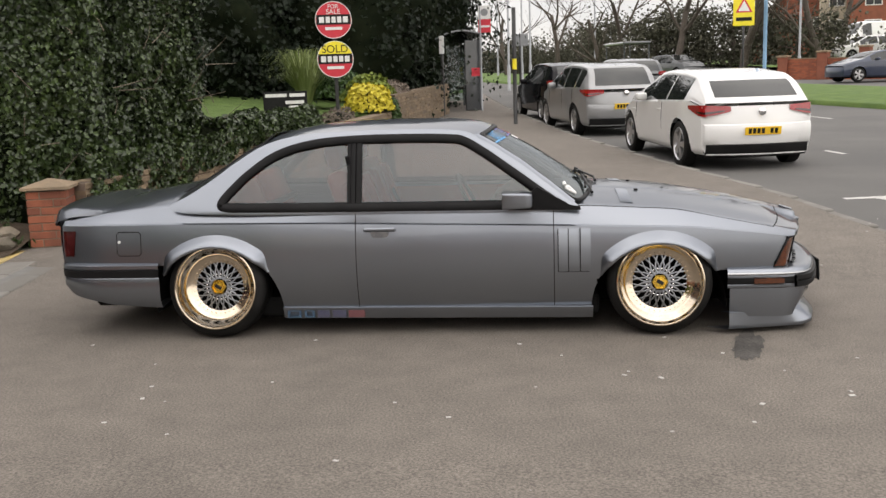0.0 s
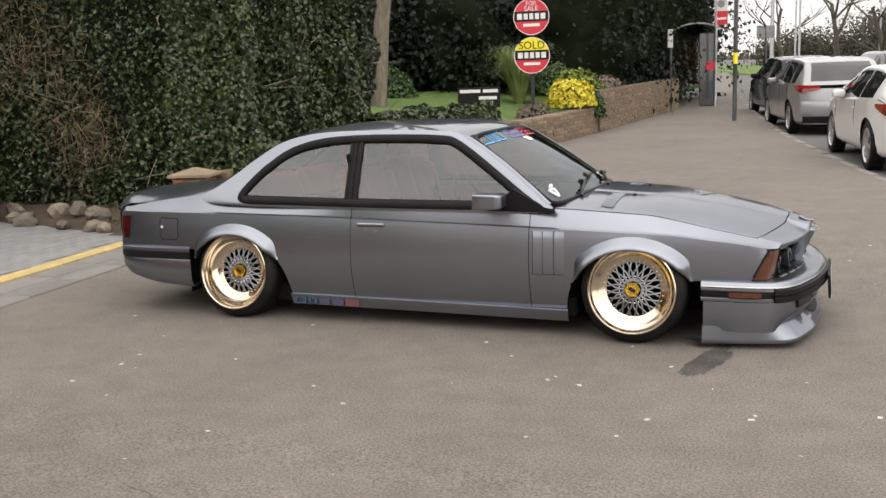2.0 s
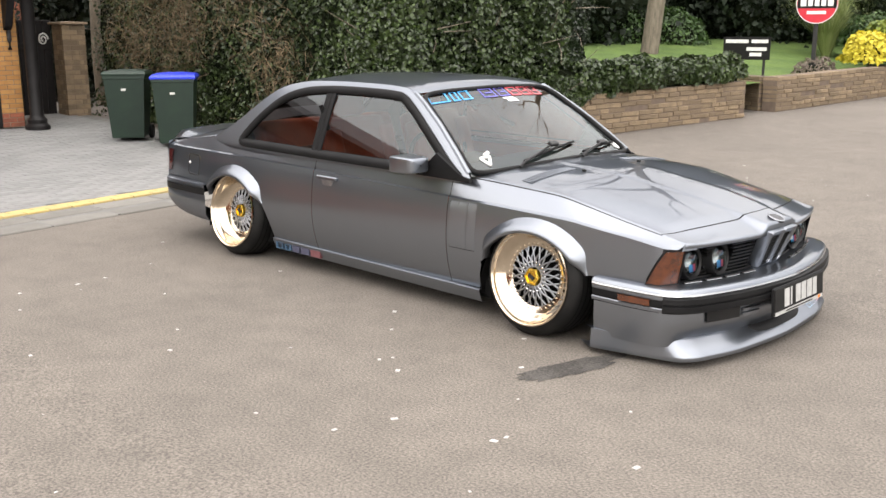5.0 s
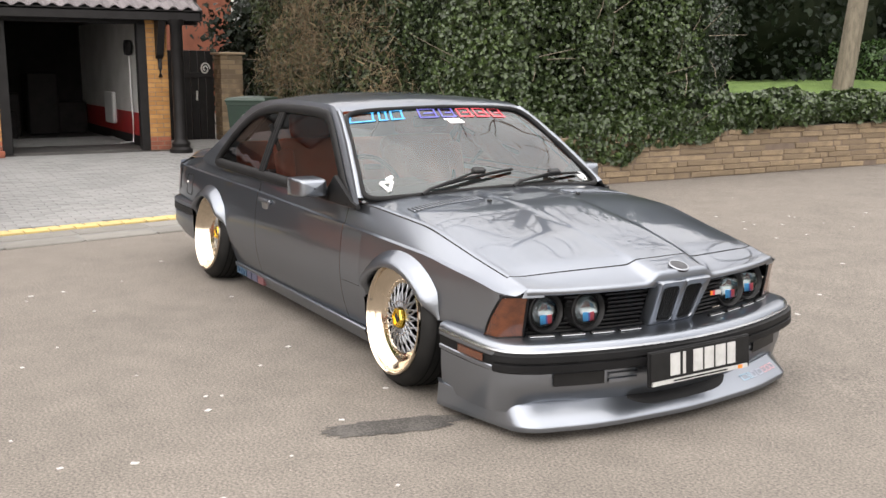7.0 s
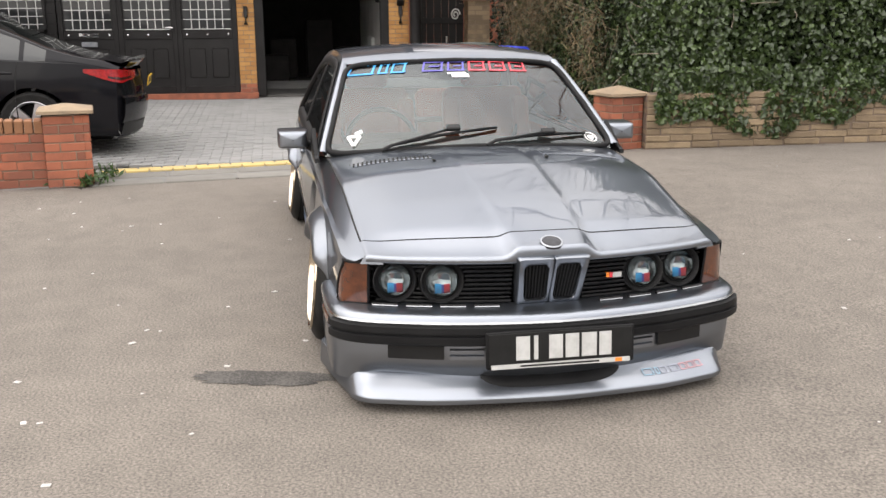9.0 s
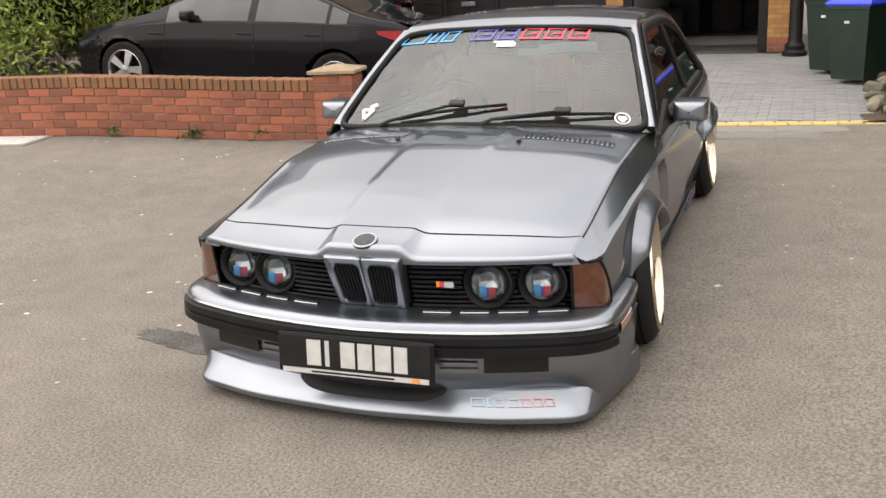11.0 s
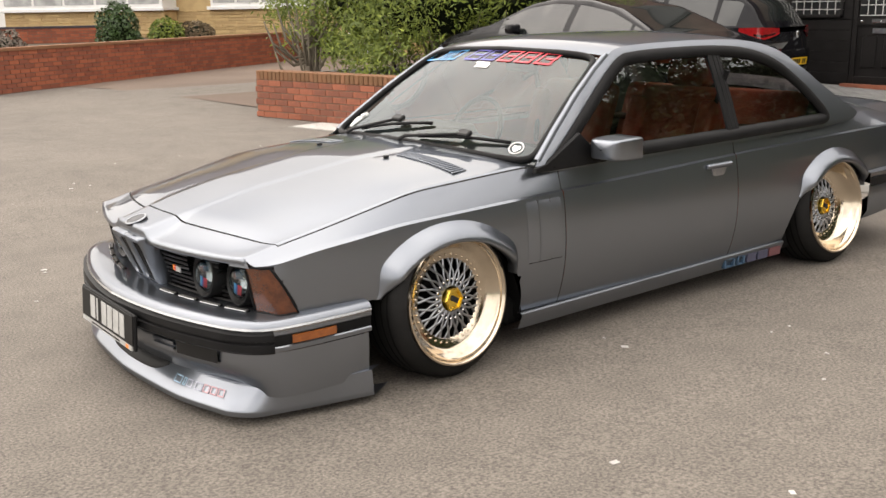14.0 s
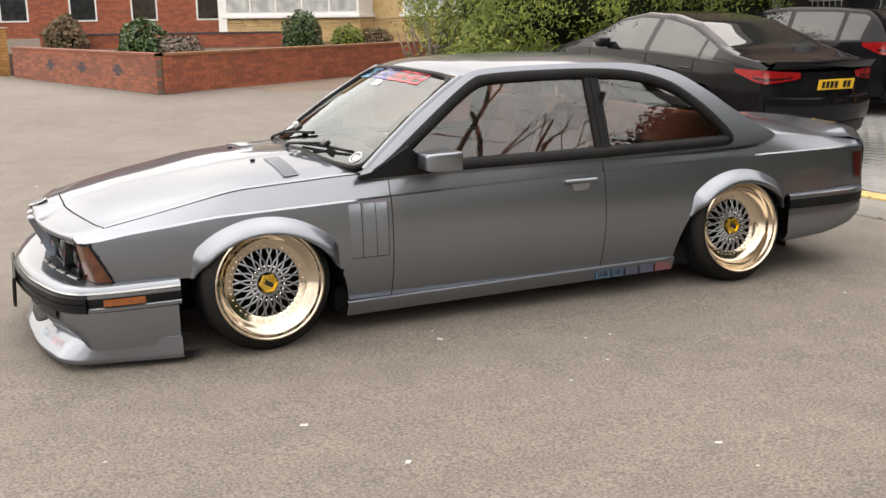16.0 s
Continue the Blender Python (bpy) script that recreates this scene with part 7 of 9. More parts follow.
facade_pier(-1.50, -1.22, HX - 0.2, HX + 0.06, 2.12, "brick_pier")
facade_pier(1.10, 1.44, HX - 0.2, HX + 0.06, 2.30, "brick_pier")
front("garage_frame", -1.22, -1.06, 0.03, 2.12, HX - 0.1, HX + 0.05, M["black_wood"], "black garage door frame", 0.008)
front("garage_frame", 0.95, 1.10, 0.03, 2.12, HX - 0.1, HX + 0.05, M["black_wood"], "black garage door frame", 0.008)
for y in (-1.36, 1.30):
    xx = HX + 0.06
    part("wall_light", tube([(xx + 0.04, y, 1.25), (xx + 0.05, y, 1.40), (xx + 0.04, y, 1.55)], 0.035, 10), M["black_wood"], house, "slim black wall lamp", smooth=True)
# garage inside
GR = thing("garage_interior", "open garage with white and red walls and a dark floor", "garage", HOUSE_AT, kind="structure")
part("floor", boxed((-18.0, -1.3, -0.02), (HX, 1.25, 0.04)), M["dark_floor"], GR)
part("side_wall", boxed((-18.0, 1.12, 0.62), (HX - 0.1, 1.2, 2.4)), M["white_wall"], GR, "white plastered wall")
part("side_wall_base", boxed((-18.0, 1.10, 0.04), (HX - 0.1, 1.2, 0.22)), M["dark_stuff"], GR)
part("side_wall_stripe", boxed((-18.0, 1.10, 0.22), (HX - 0.1, 1.2, 0.62)), M["red_wall"], GR, "red painted lower wall")
part("side_wall", boxed((-18.0, -1.35, 0.04), (HX - 0.1, -1.25, 2.4)), M["white_wall"], GR)
# back wall and ceiling carry the garage's dimness in their colour
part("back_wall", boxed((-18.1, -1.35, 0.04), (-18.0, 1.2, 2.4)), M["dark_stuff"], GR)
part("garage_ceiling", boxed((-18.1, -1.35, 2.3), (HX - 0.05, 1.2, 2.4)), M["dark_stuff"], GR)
part("radiator", boxed((-15.2, 1.02, 0.35), (-14.5, 1.10, 0.95), 0.02), M["upvc"], GR, "white panel radiator")
part("cable", tube([(-13.2, 1.08, 1.9), (-13.15, 1.08, 1.3), (-13.1, 1.07, 0.8), (-13.0, 1.06, 0.5), (-12.8, 1.0, 0.12), (-13.4, 0.9, 0.06)], 0.012, 6), M["upvc"], GR)
part("hose_reel", lathe([(0.06, 0.0), (0.13, 0.0), (0.14, -0.05), (0.13, -0.1), (0.06, -0.1)], 20, m=pose(-13.0, 1.08, 1.75)), M["dark_stuff"], GR, smooth=True)
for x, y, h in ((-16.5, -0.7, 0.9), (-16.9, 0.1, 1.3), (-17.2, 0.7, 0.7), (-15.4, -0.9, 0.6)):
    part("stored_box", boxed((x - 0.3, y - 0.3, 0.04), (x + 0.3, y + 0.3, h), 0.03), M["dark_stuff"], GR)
# canopy roof over the front, on a black column
part("fascia", boxed((-11.66, -14.5, 2.17), (-11.60, 1.95, 2.33), 0.006), M["black_wood"], house, "black fascia board")
part("soffit", boxed((HX, -14.5, 2.27), (-11.66, 1.95, 2.30)), M["black_wood"], house)
part("barge_board", prism([(-11.60, 2.17), (-11.60, 2.35), (-13.0, 2.97), (-13.0, 2.17)], 1.93, 1.97), M["black_wood"], house)
mesh = None
for r in range(6):
    for c in range(60):
        y = 1.90 - 0.235 * c
        if mesh is None:
            rows = [[Vector((-0.02 - 0.33 * k, 0.235 * f - 0.235, 0.30 * k * 0.5 + 0.028 * math.sin(f * math.pi * 2) + 0.022 * (1 - k))) for f in np.linspace(0, 1, 7)] for k in (0, 1)]
            rows = [[p + Vector((0, 0, -0.02)) for p in rows[0]]] + rows
            o = part("roof_tile", grid(bmesh.new(), rows), M["tile"], house)
            mesh = o.data
        else:
            o = share("roof_tile", mesh, house)
        o.matrix_basis = pose(-11.56 - 0.29 * r, y, 2.36 + 0.13 * r)
part("roof_deck", prism([(-11.60, 2.30), (-11.60, 2.34), (-13.44, 3.16), (-13.44, 3.04)], -14.5, 1.93), M["black_wood"], house)
part("main_roof", prism([(-11.9, 5.9), (-11.9, 6.1), (-17.0, 9.2), (-22.0, 6.1), (-22.0, 5.9)], -14.9, 1.9), M["tile"], house, "grey main roof")
part("side_wall", boxed((-18.2, 1.3, 0), (HX - 0.3, 1.5, 6.0)), M["buff_brick"], house)
part("rear_wall", boxed((-18.4, -14.5, 0), (-18.2, 1.5, 6.0)), M["buff_brick"], house)
col = part("column", lathe([(0.19, -0.0), (0.19, -0.06), (0.15, -0.10), (0.155, -0.16), (0.12, -0.20), (0.105, -0.24), (0.10, -2.1), (0.13, -2.14), (0.14, -2.2)], 24, m=pose(-11.66, 1.53, -0.01) @ Matrix.Rotation(radians(-90), 4, "X")), M["black_wood"], house, "black turned porch column with a plinth", smooth=True, sharp=40)
part("bracket", prism([(-11.94, 2.2), (-11.62, 2.2), (-11.86, 1.62), (-11.94, 1.55)], 1.24, 1.36), M["black_wood"], house, "curved black bracket")
# side gate and its pier
gate = thing("side_gate", "black boarded side gate with scroll work", "gate")
for k in range(6):
    part("board", boxed((-10.92, 1.45 + 0.125 * k, 0.16), (-10.88, 1.568 + 0.125 * k, 1.64), 0.006), M["black_wood"], gate)
part("rail", boxed((-10.88, 1.45, 1.2), (-10.85, 2.19, 1.3), 0.005), M["black_wood"], gate)
part("scroll", tube([(-10.84, 2.05 + 0.08 * math.cos(a) * (1 - a / 14), 1.35 + 0.10 * math.sin(a) * (1 - a / 14)) for a in np.linspace(0, 11, 30)], 0.012, 6), M["lead"], gate)
part("latch", tube([(-10.84, 1.9, 0.85), (-10.83, 1.9, 1.0)], 0.015, 6), M["lead"], gate)
brick_pier("gate_pier", "buff brick pier beside the side gate", -10.64, 2.37, 0.14, 0.36, 19, M["buff_stone"], M["mortar"], M["coping"], 0, 0.01)

# wheelie bins
def bin_at(x, y, turn, lid, label):
    b = thing("wheelie_bin", label, "bin", pose(x, y, drive_z(x) + 0.004, 0, 0, turn) @ Matrix.Diagonal((0.89, 0.89, 0.89, 1)), "wheelie bins")
    rows = [[Vector((sx * wx, sy * wy, z)) for sx, sy in ((-1, -1), (1, -1), (1, 1), (-1, 1))] for wx, wy, z in ((0.22, 0.20, 0.05), (0.24, 0.22, 0.06), (0.30, 0.275, 0.88), (0.31, 0.285, 0.885), (0.31, 0.285, 0.93), (0.28, 0.26, 0.935))]
    bm = grid(bmesh.new(), rows, closed=True)
    part("body", bm, M["green_bin"], b, "dark green bin body")
    rows = [[Vector((sx * wx - 0.02, sy * wy, z)) for sx, sy in ((-1, -1), (1, -1), (1, 1), (-1, 1))] for wx, wy, z in ((0.335, 0.30, 0.925), (0.34, 0.305, 0.95), (0.30, 0.28, 0.985), (0.12, 0.12, 1.005), (0.01, 0.01, 1.006))]
    part("lid", grid(bmesh.new(), rows, closed=True), lid, b, "hinged lid")
    part("handle_bar", tube([(-0.36, -0.24, 0.92), (-0.38, 0.0, 0.93), (-0.36, 0.24, 0.92)], 0.016, 8), M["green_bin"], b)
    for s in (1, -1):
        part("wheel", lathe([(0.0, -0.03), (0.09, -0.03), (0.10, -0.015), (0.10, 0.015), (0.09, 0.03), (0.0, 0.03)], 18, m=pose(-0.24, s * 0.25, 0.10)), M["tyre"], b, smooth=True, sharp=40)
    part("sticker", boxed((0.285, -0.045, 0.72), (0.2965, 0.02, 0.75)), M["lead"], b, "pale worn sticker")
    return b


bin_at(-7.40, 1.62, -38, M["green_bin"], "dark green wheelie bin beside the hedge")
bin_at(-6.62, 1.84, -36, M["blue_lid"], "dark green wheelie bin with a bright blue lid")

# unseen end of the lengthened house
part("end_wall", boxed((-18.2, -14.7, 0), (HX, -14.5, 6.0)), M["buff_brick"], house)
bh = thing("house", "red brick house behind the side gate", "house")
part("wall", boxed((-27.0, 1.9, 0.0), (-22.0, 11.0, 5.4)), M["far_red"], bh)
part("roof", prism([(-21.6, 5.3), (-24.5, 7.6), (-27.4, 5.3)], 1.5, 11.4), M["tile"], bh)
for y0 in (2.9, 6.2):
    wn = part("window", boxed((-22.0, y0, 2.6), (-21.94, y0 + 1.4, 3.5), 0.01), M["upvc"], bh, "white framed window")
    part("pane", boxed((-21.94, y0 + 0.08, 2.68), (-21.93, y0 + 1.32, 3.42)), M["pale_pane"], wn)

# ---- neighbours on the other side ----
NEAR_SIDE = set(bpy.data.objects)
NB = lambda x, y: 0.10
brick_wall("wall_neighbour_street", "low red brick wall with blue brick diamonds along the street", (-0.15, -13.55), (2.25, -20.9), NB, 9, M["red_brick"], M["dark_mortar"], coping=(M["red_brick"], "slab"), parts=290, far=M["red_brick_far"])
brick_wall("wall_neighbour_drive", "low red brick wall along the neighbouring drive", (-0.12, -13.60), (-9.7, -19.9), NB, 9, M["red_brick"], M["dark_mortar"], coping=(M["mossy_brick"], "slab"), parts=0, far=M["red_brick_far"])
dn = Vector((2.40, -7.35, 0)).normalized()
for f in (0.22, 0.45, 0.68):
    for dz, n in ((-1, 1), (0, 2), (1, 1)):
        for k in range(n):
            c = Vector((-0.15, -13.55, 0)) + dn * (7.73 * f + (k - (n - 1) / 2) * 0.225)
            b = part("blue_brick", boxed((-0.105, -0.116, -0.036), (0.105, 0.114, 0.036), 0.004), M["blue_brick"])
            b.matrix_basis = pose(c.x, c.y, 0.10 + 0.375 + dz * 0.075, 0, 0, math.degrees(math.atan2(dn.y, dn.x)))
            tagged(b, "dark blue brick set in the red wall as ornament", "brick", group="blue ornament bricks", kind="structure")
brick_pier("gate_pier", "tall buff and red brick pier at the end of the wall", 2.75, -22.0, 0.1, 0.5, 15, M["buff_brick"], M["dark_mortar"], M["coping"], 15, 0.02)
brick_wall("wall_terrace", "second low red brick wall of the raised front garden", (1.6, -25.0), (-5.8, -22.6), 0.62, 5, M["red_brick"], M["dark_mortar"], coping=(M["blue_brick"], "slab"), parts=0, far=M["red_brick_far"])
tr = part("raised_garden", grid(bmesh.new(), [[Vector((x, y, z)) for x, y in ((-0.3, -14.0), (-9.6, -20.1), (-12.2, -20.6), (-6.0, -31.5), (-6.0, -44.0), (7.0, -44.0), (2.2, -21.3))] for z in (0.0, 0.62)], closed=True), M["soil"])
tagged(tr, "soil of the raised front garden", "garden", kind="structure")
bm = bmesh.new()
bm.faces.new([bm.verts.new((x, y, 0.62)) for x, y in ((-0.3, -14.0), (-9.6, -20.1), (-12.2, -20.6), (-6.0, -31.5), (-6.0, -44.0), (7.0, -44.0), (2.2, -21.3))])
tagged(part("raised_garden_top", bm, M["soil"]), "bare soil and gravel of the raised garden", "garden", kind="structure")


nh = thing("house", "buff stone-clad neighbouring house with white bay windows and a white door", "house", pose(-12.0, -20.4, 0.1, 0, 0, 33.8))
part("wall", boxed((-8.0, -12.9, -0.1), (0.0, 6.0, 5.6)), M["buff_far"], nh, "buff walling")


def cladding(y0, y1, z0, z1, x, parent, seed):
    """Split-faced walling stones of uneven length and height, joined."""
    q = random.Random(seed)
    fv, ff = [], []
    z = z0
    while z < z1 - 0.03:
        hh = min(q.choice((0.07, 0.09, 0.11)), z1 - z)
        y = y0
        while y < y1 - 0.02:
            b = min(y1, y + q.uniform(0.22, 0.75))
            d, i = q.uniform(0.004, 0.03), len(fv)
            fv += [(x, y + 0.008, z), (x, b - 0.008, z), (x, b - 0.008, z + hh - 0.016), (x, y + 0.008, z + hh - 0.016)]
            fv += [(x + d, y + 0.018, z + 0.012), (x + d, b - 0.018, z + 0.012), (x + d, b - 0.018, z + hh - 0.024), (x + d, y + 0.018, z + hh - 0.024)]
            ff += [(i + 4, i + 5, i + 6, i + 7), (i, i + 1, i + 5, i + 4), (i + 1, i + 2, i + 6, i + 5), (i + 2, i + 3, i + 7, i + 6), (i + 3, i, i + 4, i + 7)]
            y = b
        z += hh
    me = bpy.data.meshes.new("stones")
    me.from_pydata(fv, [], ff)
    me.materials.append(M["buff_far"])
    o = new("stones", me)
    o.parent = parent
    tagged(o, kind="stuff")


cladding(-12.9, -0.75, 0.0, 1.30, 0.002, nh, 1)
cladding(0.75, 6.0, 0.0, 2.4, 0.002, nh, 2)
part("roof", prism([(0.4, 5.5), (-4.0, 8.6), (-8.4, 5.5)], -13.3, 6.4), M["tile_brown"], nh, "brown tiled roof")
dr = part("door", boxed((0.0, -0.72, 0.05), (0.08, 0.72, 2.3), 0.01), M["upvc"], nh, "white panelled door with glass")
part("door_glass", boxed((0.08, -0.45, 0.35), (0.095, 0.45, 2.1)), M["room_glass"], dr)
part("door_step", boxed((0.0, -0.85, -0.1), (0.35, 0.85, 0.05), 0.01), M["upvc"], dr)
for y0, y1, dep in ((-5.2, -1.0, 0.0), (-12.3, -6.4, 0.7)):
    wn = part("bay_window", boxed((0.0, y0, 1.30), (dep + 0.06, y1, 2.9), 0.02), M["upvc"], nh, "white framed bay window")
    part("sill", boxed((0.0, y0 - 0.08, 1.30), (dep + 0.14, y1 + 0.08, 1.40), 0.01), M["upvc"], wn)
    n = 5
    for k in range(n):
        a, b = y0 + 0.10 + (y1 - y0 - 0.1) * k / n, y0 + (y1 - y0 - 0.1) * (k + 1) / n
        part("pane", boxed((dep + 0.06, a, 1.50), (dep + 0.075, b, 2.75)), M["pale_pane"], wn)
    if dep:
        bw = part("bay_wall", boxed((0.03, y0, -0.1), (dep - 0.02, y1, 1.30)), M["buff_far"], nh)
        cladding(y0, y1, 0.0, 1.30, dep - 0.018, bw, 3)
part("corner_post", boxed((0.0, -12.9, -0.1), (0.5, -12.32, 4.5), 0.01), M["upvc"], nh, "white porch corner")
red = thing("house", "red brick house beyond the neighbouring garden", "house")
part("wall", boxed((-17.0, -72.0, 0.0), (16.0, -60.0, 6.5)), M["dark_mortar"], red, "red brick wall")
fv, ff = [], []
for c in range(52):
    for k in range(83):
        x0 = -17.0 + 0.4 * k + (0.2 if c % 2 else 0)
        i = len(fv)
        fv += [(x0, -59.98, 0.1 + 0.12 * c), (min(16, x0 + 0.38), -59.98, 0.1 + 0.12 * c), (min(16, x0 + 0.38), -59.98, 0.21 + 0.12 * c), (x0, -59.98, 0.21 + 0.12 * c)]
        ff.append((i, i + 1, i + 2, i + 3))
me = bpy.data.meshes.new("bricks")
me.from_pydata(fv, [], ff)
me.materials.append(M["red_brick_far"])
o = new("bricks", me)
o.parent = red
tagged(o, kind="stuff")
for x in (-14.0, -10.0, -6.0, -2.4, 1.5, 5.5, 10.0):
    wn = part("window", boxed((x, -59.98, 1.3), (x + 1.6, -59.92, 3.0), 0.02), M["upvc"], red, "white framed window")
    part("pane", boxed((x + 0.1, -59.925, 1.4), (x + 1.5, -59.91, 2.9)), M["room_glass"], wn)
part("roof", prism([(-18.0, 6.4), (0.0, 10.5), (17.0, 6.4)], -72.5, -59.4), M["tile_brown"], red, "brown tiled roof")

# the whole plot is laid out from the street and then drawn in towards it
PLOT = Matrix.Translation((0.302, 0.680, 0.201)) @ Matrix.Diagonal((0.86, 0.86, 0.86, 1))


def draw_in(known):
    for ob in list(bpy.data.objects):
        if ob not in known and ob.parent is None:
            ob.matrix_basis = PLOT @ ob.matrix_basis


draw_in(NEAR_SIDE)
# ---- houses across the main road ----
def villa(x, y, turn, w, d, eave, ridge, wallm, label, z=1.3):
    h = thing("house", label, "house", pose(x, y, z, 0, 0, turn))
    part("wall", boxed((-w / 2, -d / 2, -2.0), (w / 2, d / 2, eave)), wallm, h)
    part("gable", prism([(-w / 2, eave), (w / 2, eave), (0, ridge)], -d / 2, d / 2), wallm, h)
    e = 0.4
    for s in (1, -1):
        k = (ridge - eave) / (w / 2)
        part("roof", prism([(0, ridge + 0.02), (0, ridge + 0.22), (s * (w / 2 + e), eave - e * k + 0.22), (s * (w / 2 + e), eave - e * k + 0.02)], -d / 2 - 0.3, d / 2 + 0.3), M["tile_brown"], h, "brown tiled roof slope")
    for zz in (0.9, 3.4):
        for xx in (-w * 0.28, w * 0.22):
            if zz + 1.3 < eave:
                wn = part("window", boxed((xx - 0.7, -d / 2 - 0.05, zz), (xx + 0.7, -d / 2 + 0.02, zz + 1.3), 0.02), M["upvc"], h, "white framed window")
                for q in (0, 1):
                    part("pane", boxed((xx - 0.62 + 0.65 * q, -d / 2 - 0.06, zz + 0.08), (xx - 0.03 + 0.65 * q, -d / 2 - 0.04, zz + 1.22)), M["room_glass"], wn)
    part("chimney", boxed((-0.4, -0.4, ridge - 0.4), (0.4, 0.4, ridge + 1.1), 0.02), M["red_brick_far"], h)
    return h


M["render_wall"] = surface("pale_render", (0.48, 0.42, 0.33), (0.40, 0.35, 0.28), rough=0.9, scale=1.5, bump=0.2)
M["far_brick"] = surface("dark_red_far_brick", (0.25, 0.085, 0.05), (0.19, 0.065, 0.04), rough=0.9, scale=2.5, fine=30, bump=0.3)
villa(30.64, 94.36, -14, 6.5, 9, 6.4, 9.4, M["render_wall"], "pale rendered gabled house across the main road", 3.61)
villa(28.72, 105.26, -14, 6.5, 9, 3.2, 6.2, M["far_brick"], "red brick gabled house across the main road", 4.39)
villa(18.31, 69.71, -14, 4.2, 6, 1.0, 2.0, M["far_brick"], "low brick bungalow with a tiled roof across the road", 2.52)
villa(32.77, 88.44, -14, 9, 10, 6.2, 9.6, M["far_brick"], "large brick house with a tiled roof across the road", 3.24)
brick_wall("wall_far", "red brick garden wall across the main road", (13.0, 47.5), (19.5, 41.5), lambda x, y: rz(x, y), 14, M["red_brick"], M["dark_mortar"], parts=0, far=M["red_brick_far"], coping=(M["coping"], "slab"))
for k in range(4):
    x, y = 13.1 + 1.6 * k, 47.3 - 1.48 * k
    fp = thing("wall_pier", "brick pier with a pale cap in the far garden wall", "pillar", pose(x, y, rz(x, y), 0, 0, -36), "piers of the far wall")
    part("shaft", boxed((-0.25, -0.25, 0), (0.25, 0.25, 1.15 + 0.2 * k), 0.01), M["far_brick"], fp)
    part("cap", boxed((-0.3, -0.3, 1.15 + 0.2 * k), (0.3, 0.3, 1.25 + 0.2 * k), 0.03), M["coping"], fp, "pale coping stone")
bank = part("far_bank", grid(bmesh.new(), [[Vector((12.6 + 40 * f, 48.2 - 12 * f + q, rz(0, 46) + h)) for q, h in ((0, 0.7), (3, 0.8), (14, 1.0), (40, 1.5), (110, 2.2))] for f in np.linspace(0, 1, 6)]), M["grass"])
tagged(bank, "grassy front gardens across the road", "ground", kind="structure")
# ---- plants ----
def leafy(name, c1, c2, rough=0.35, spec=0.5, sheen=0.0):
    """Leaf material: colour varies leaf by leaf, a little light passes through."""
    m = bpy.data.materials.new(name)
    m.use_nodes = True
    t = m.node_tree
    b = t.nodes["Principled BSDF"]
    g = t.nodes.new("ShaderNodeNewGeometry")
    r = t.nodes.new("ShaderNodeValToRGB")
    r.color_ramp.elements[0].color, r.color_ramp.elements[1].color = (*c1, 1), (*c2, 1)
    mid = r.color_ramp.elements.new(0.7)
    mid.color = (*[(p * 0.6 + q * 0.4) for p, q in zip(c1, c2)], 1)
    n = t.nodes.new("ShaderNodeTexNoise")
    n.inputs["Scale"].default_value = 1.1
    tc = t.nodes.new("ShaderNodeTexCoord")
    t.links.new(tc.outputs["Object"], n.inputs["Vector"])
    mx = t.nodes.new("ShaderNodeMath")
    mx.operation, mx.inputs[1].default_value = "MULTIPLY_ADD", 0.6
    t.links.new(g.outputs["Random Per Island"], mx.inputs[0])
    hf = t.nodes.new("ShaderNodeMath")
    hf.operation, hf.inputs[1].default_value = "MULTIPLY", 0.55
    t.links.new(n.outputs["Fac"], hf.inputs[0])
    t.links.new(hf.outputs[0], mx.inputs[2])
    t.links.new(mx.outputs[0], r.inputs["Fac"])
    t.links.new(r.outputs[0], b.inputs["Base Color"])
    b.inputs["Roughness"].default_value, b.inputs["Specular IOR Level"].default_value = rough, spec
    return m


M["ivy"] = leafy("ivy_leaves", (0.007, 0.016, 0.005), (0.074, 0.113, 0.031), 0.32)
M["ivy_dark"] = leafy("dark_holly_leaves", (0.009, 0.018, 0.008), (0.035, 0.055, 0.022), 0.3)
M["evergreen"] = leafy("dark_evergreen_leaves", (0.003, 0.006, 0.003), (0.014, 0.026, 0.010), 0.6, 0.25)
M["far_green"] = leafy("far_tree_leaves", (0.045, 0.046, 0.032), (0.085, 0.082, 0.055), 0.7, 0.2)
M["conifer"] = leafy("bright_conifer_sprays", (0.040, 0.072, 0.009), (0.29, 0.345, 0.034), 0.65)
M["box_green"] = leafy("clipped_bush_leaves", (0.018, 0.045, 0.010), (0.06, 0.12, 0.022), 0.45)
M["yellow_flower"] = leafy("yellow_flowers", (0.45, 0.38, 0.02), (0.70, 0.60, 0.06), 0.6)
M["heather"] = leafy("mauve_heather", (0.10, 0.08, 0.06), (0.22, 0.17, 0.14), 0.7)
M["blade"] = leafy("grass_blades", (0.14, 0.19, 0.05), (0.36, 0.40, 0.17), 0.5)
M["dry"] = leafy("dry_twigs", (0.08, 0.055, 0.03), (0.20, 0.145, 0.08), 0.8)
M["bark"] = surface("grey_bark", (0.20, 0.17, 0.13), (0.12, 0.10, 0.075), rough=0.9, scale=6, fine=40, bump=0.8, depth=0.01, stretch=(3, 3, 0.6))
M["bark_dark"] = surface("dark_bark", (0.06, 0.048, 0.04), (0.09, 0.075, 0.06), rough=0.9, scale=6, fine=40, bump=0.8, depth=0.01, stretch=(3, 3, 0.6))
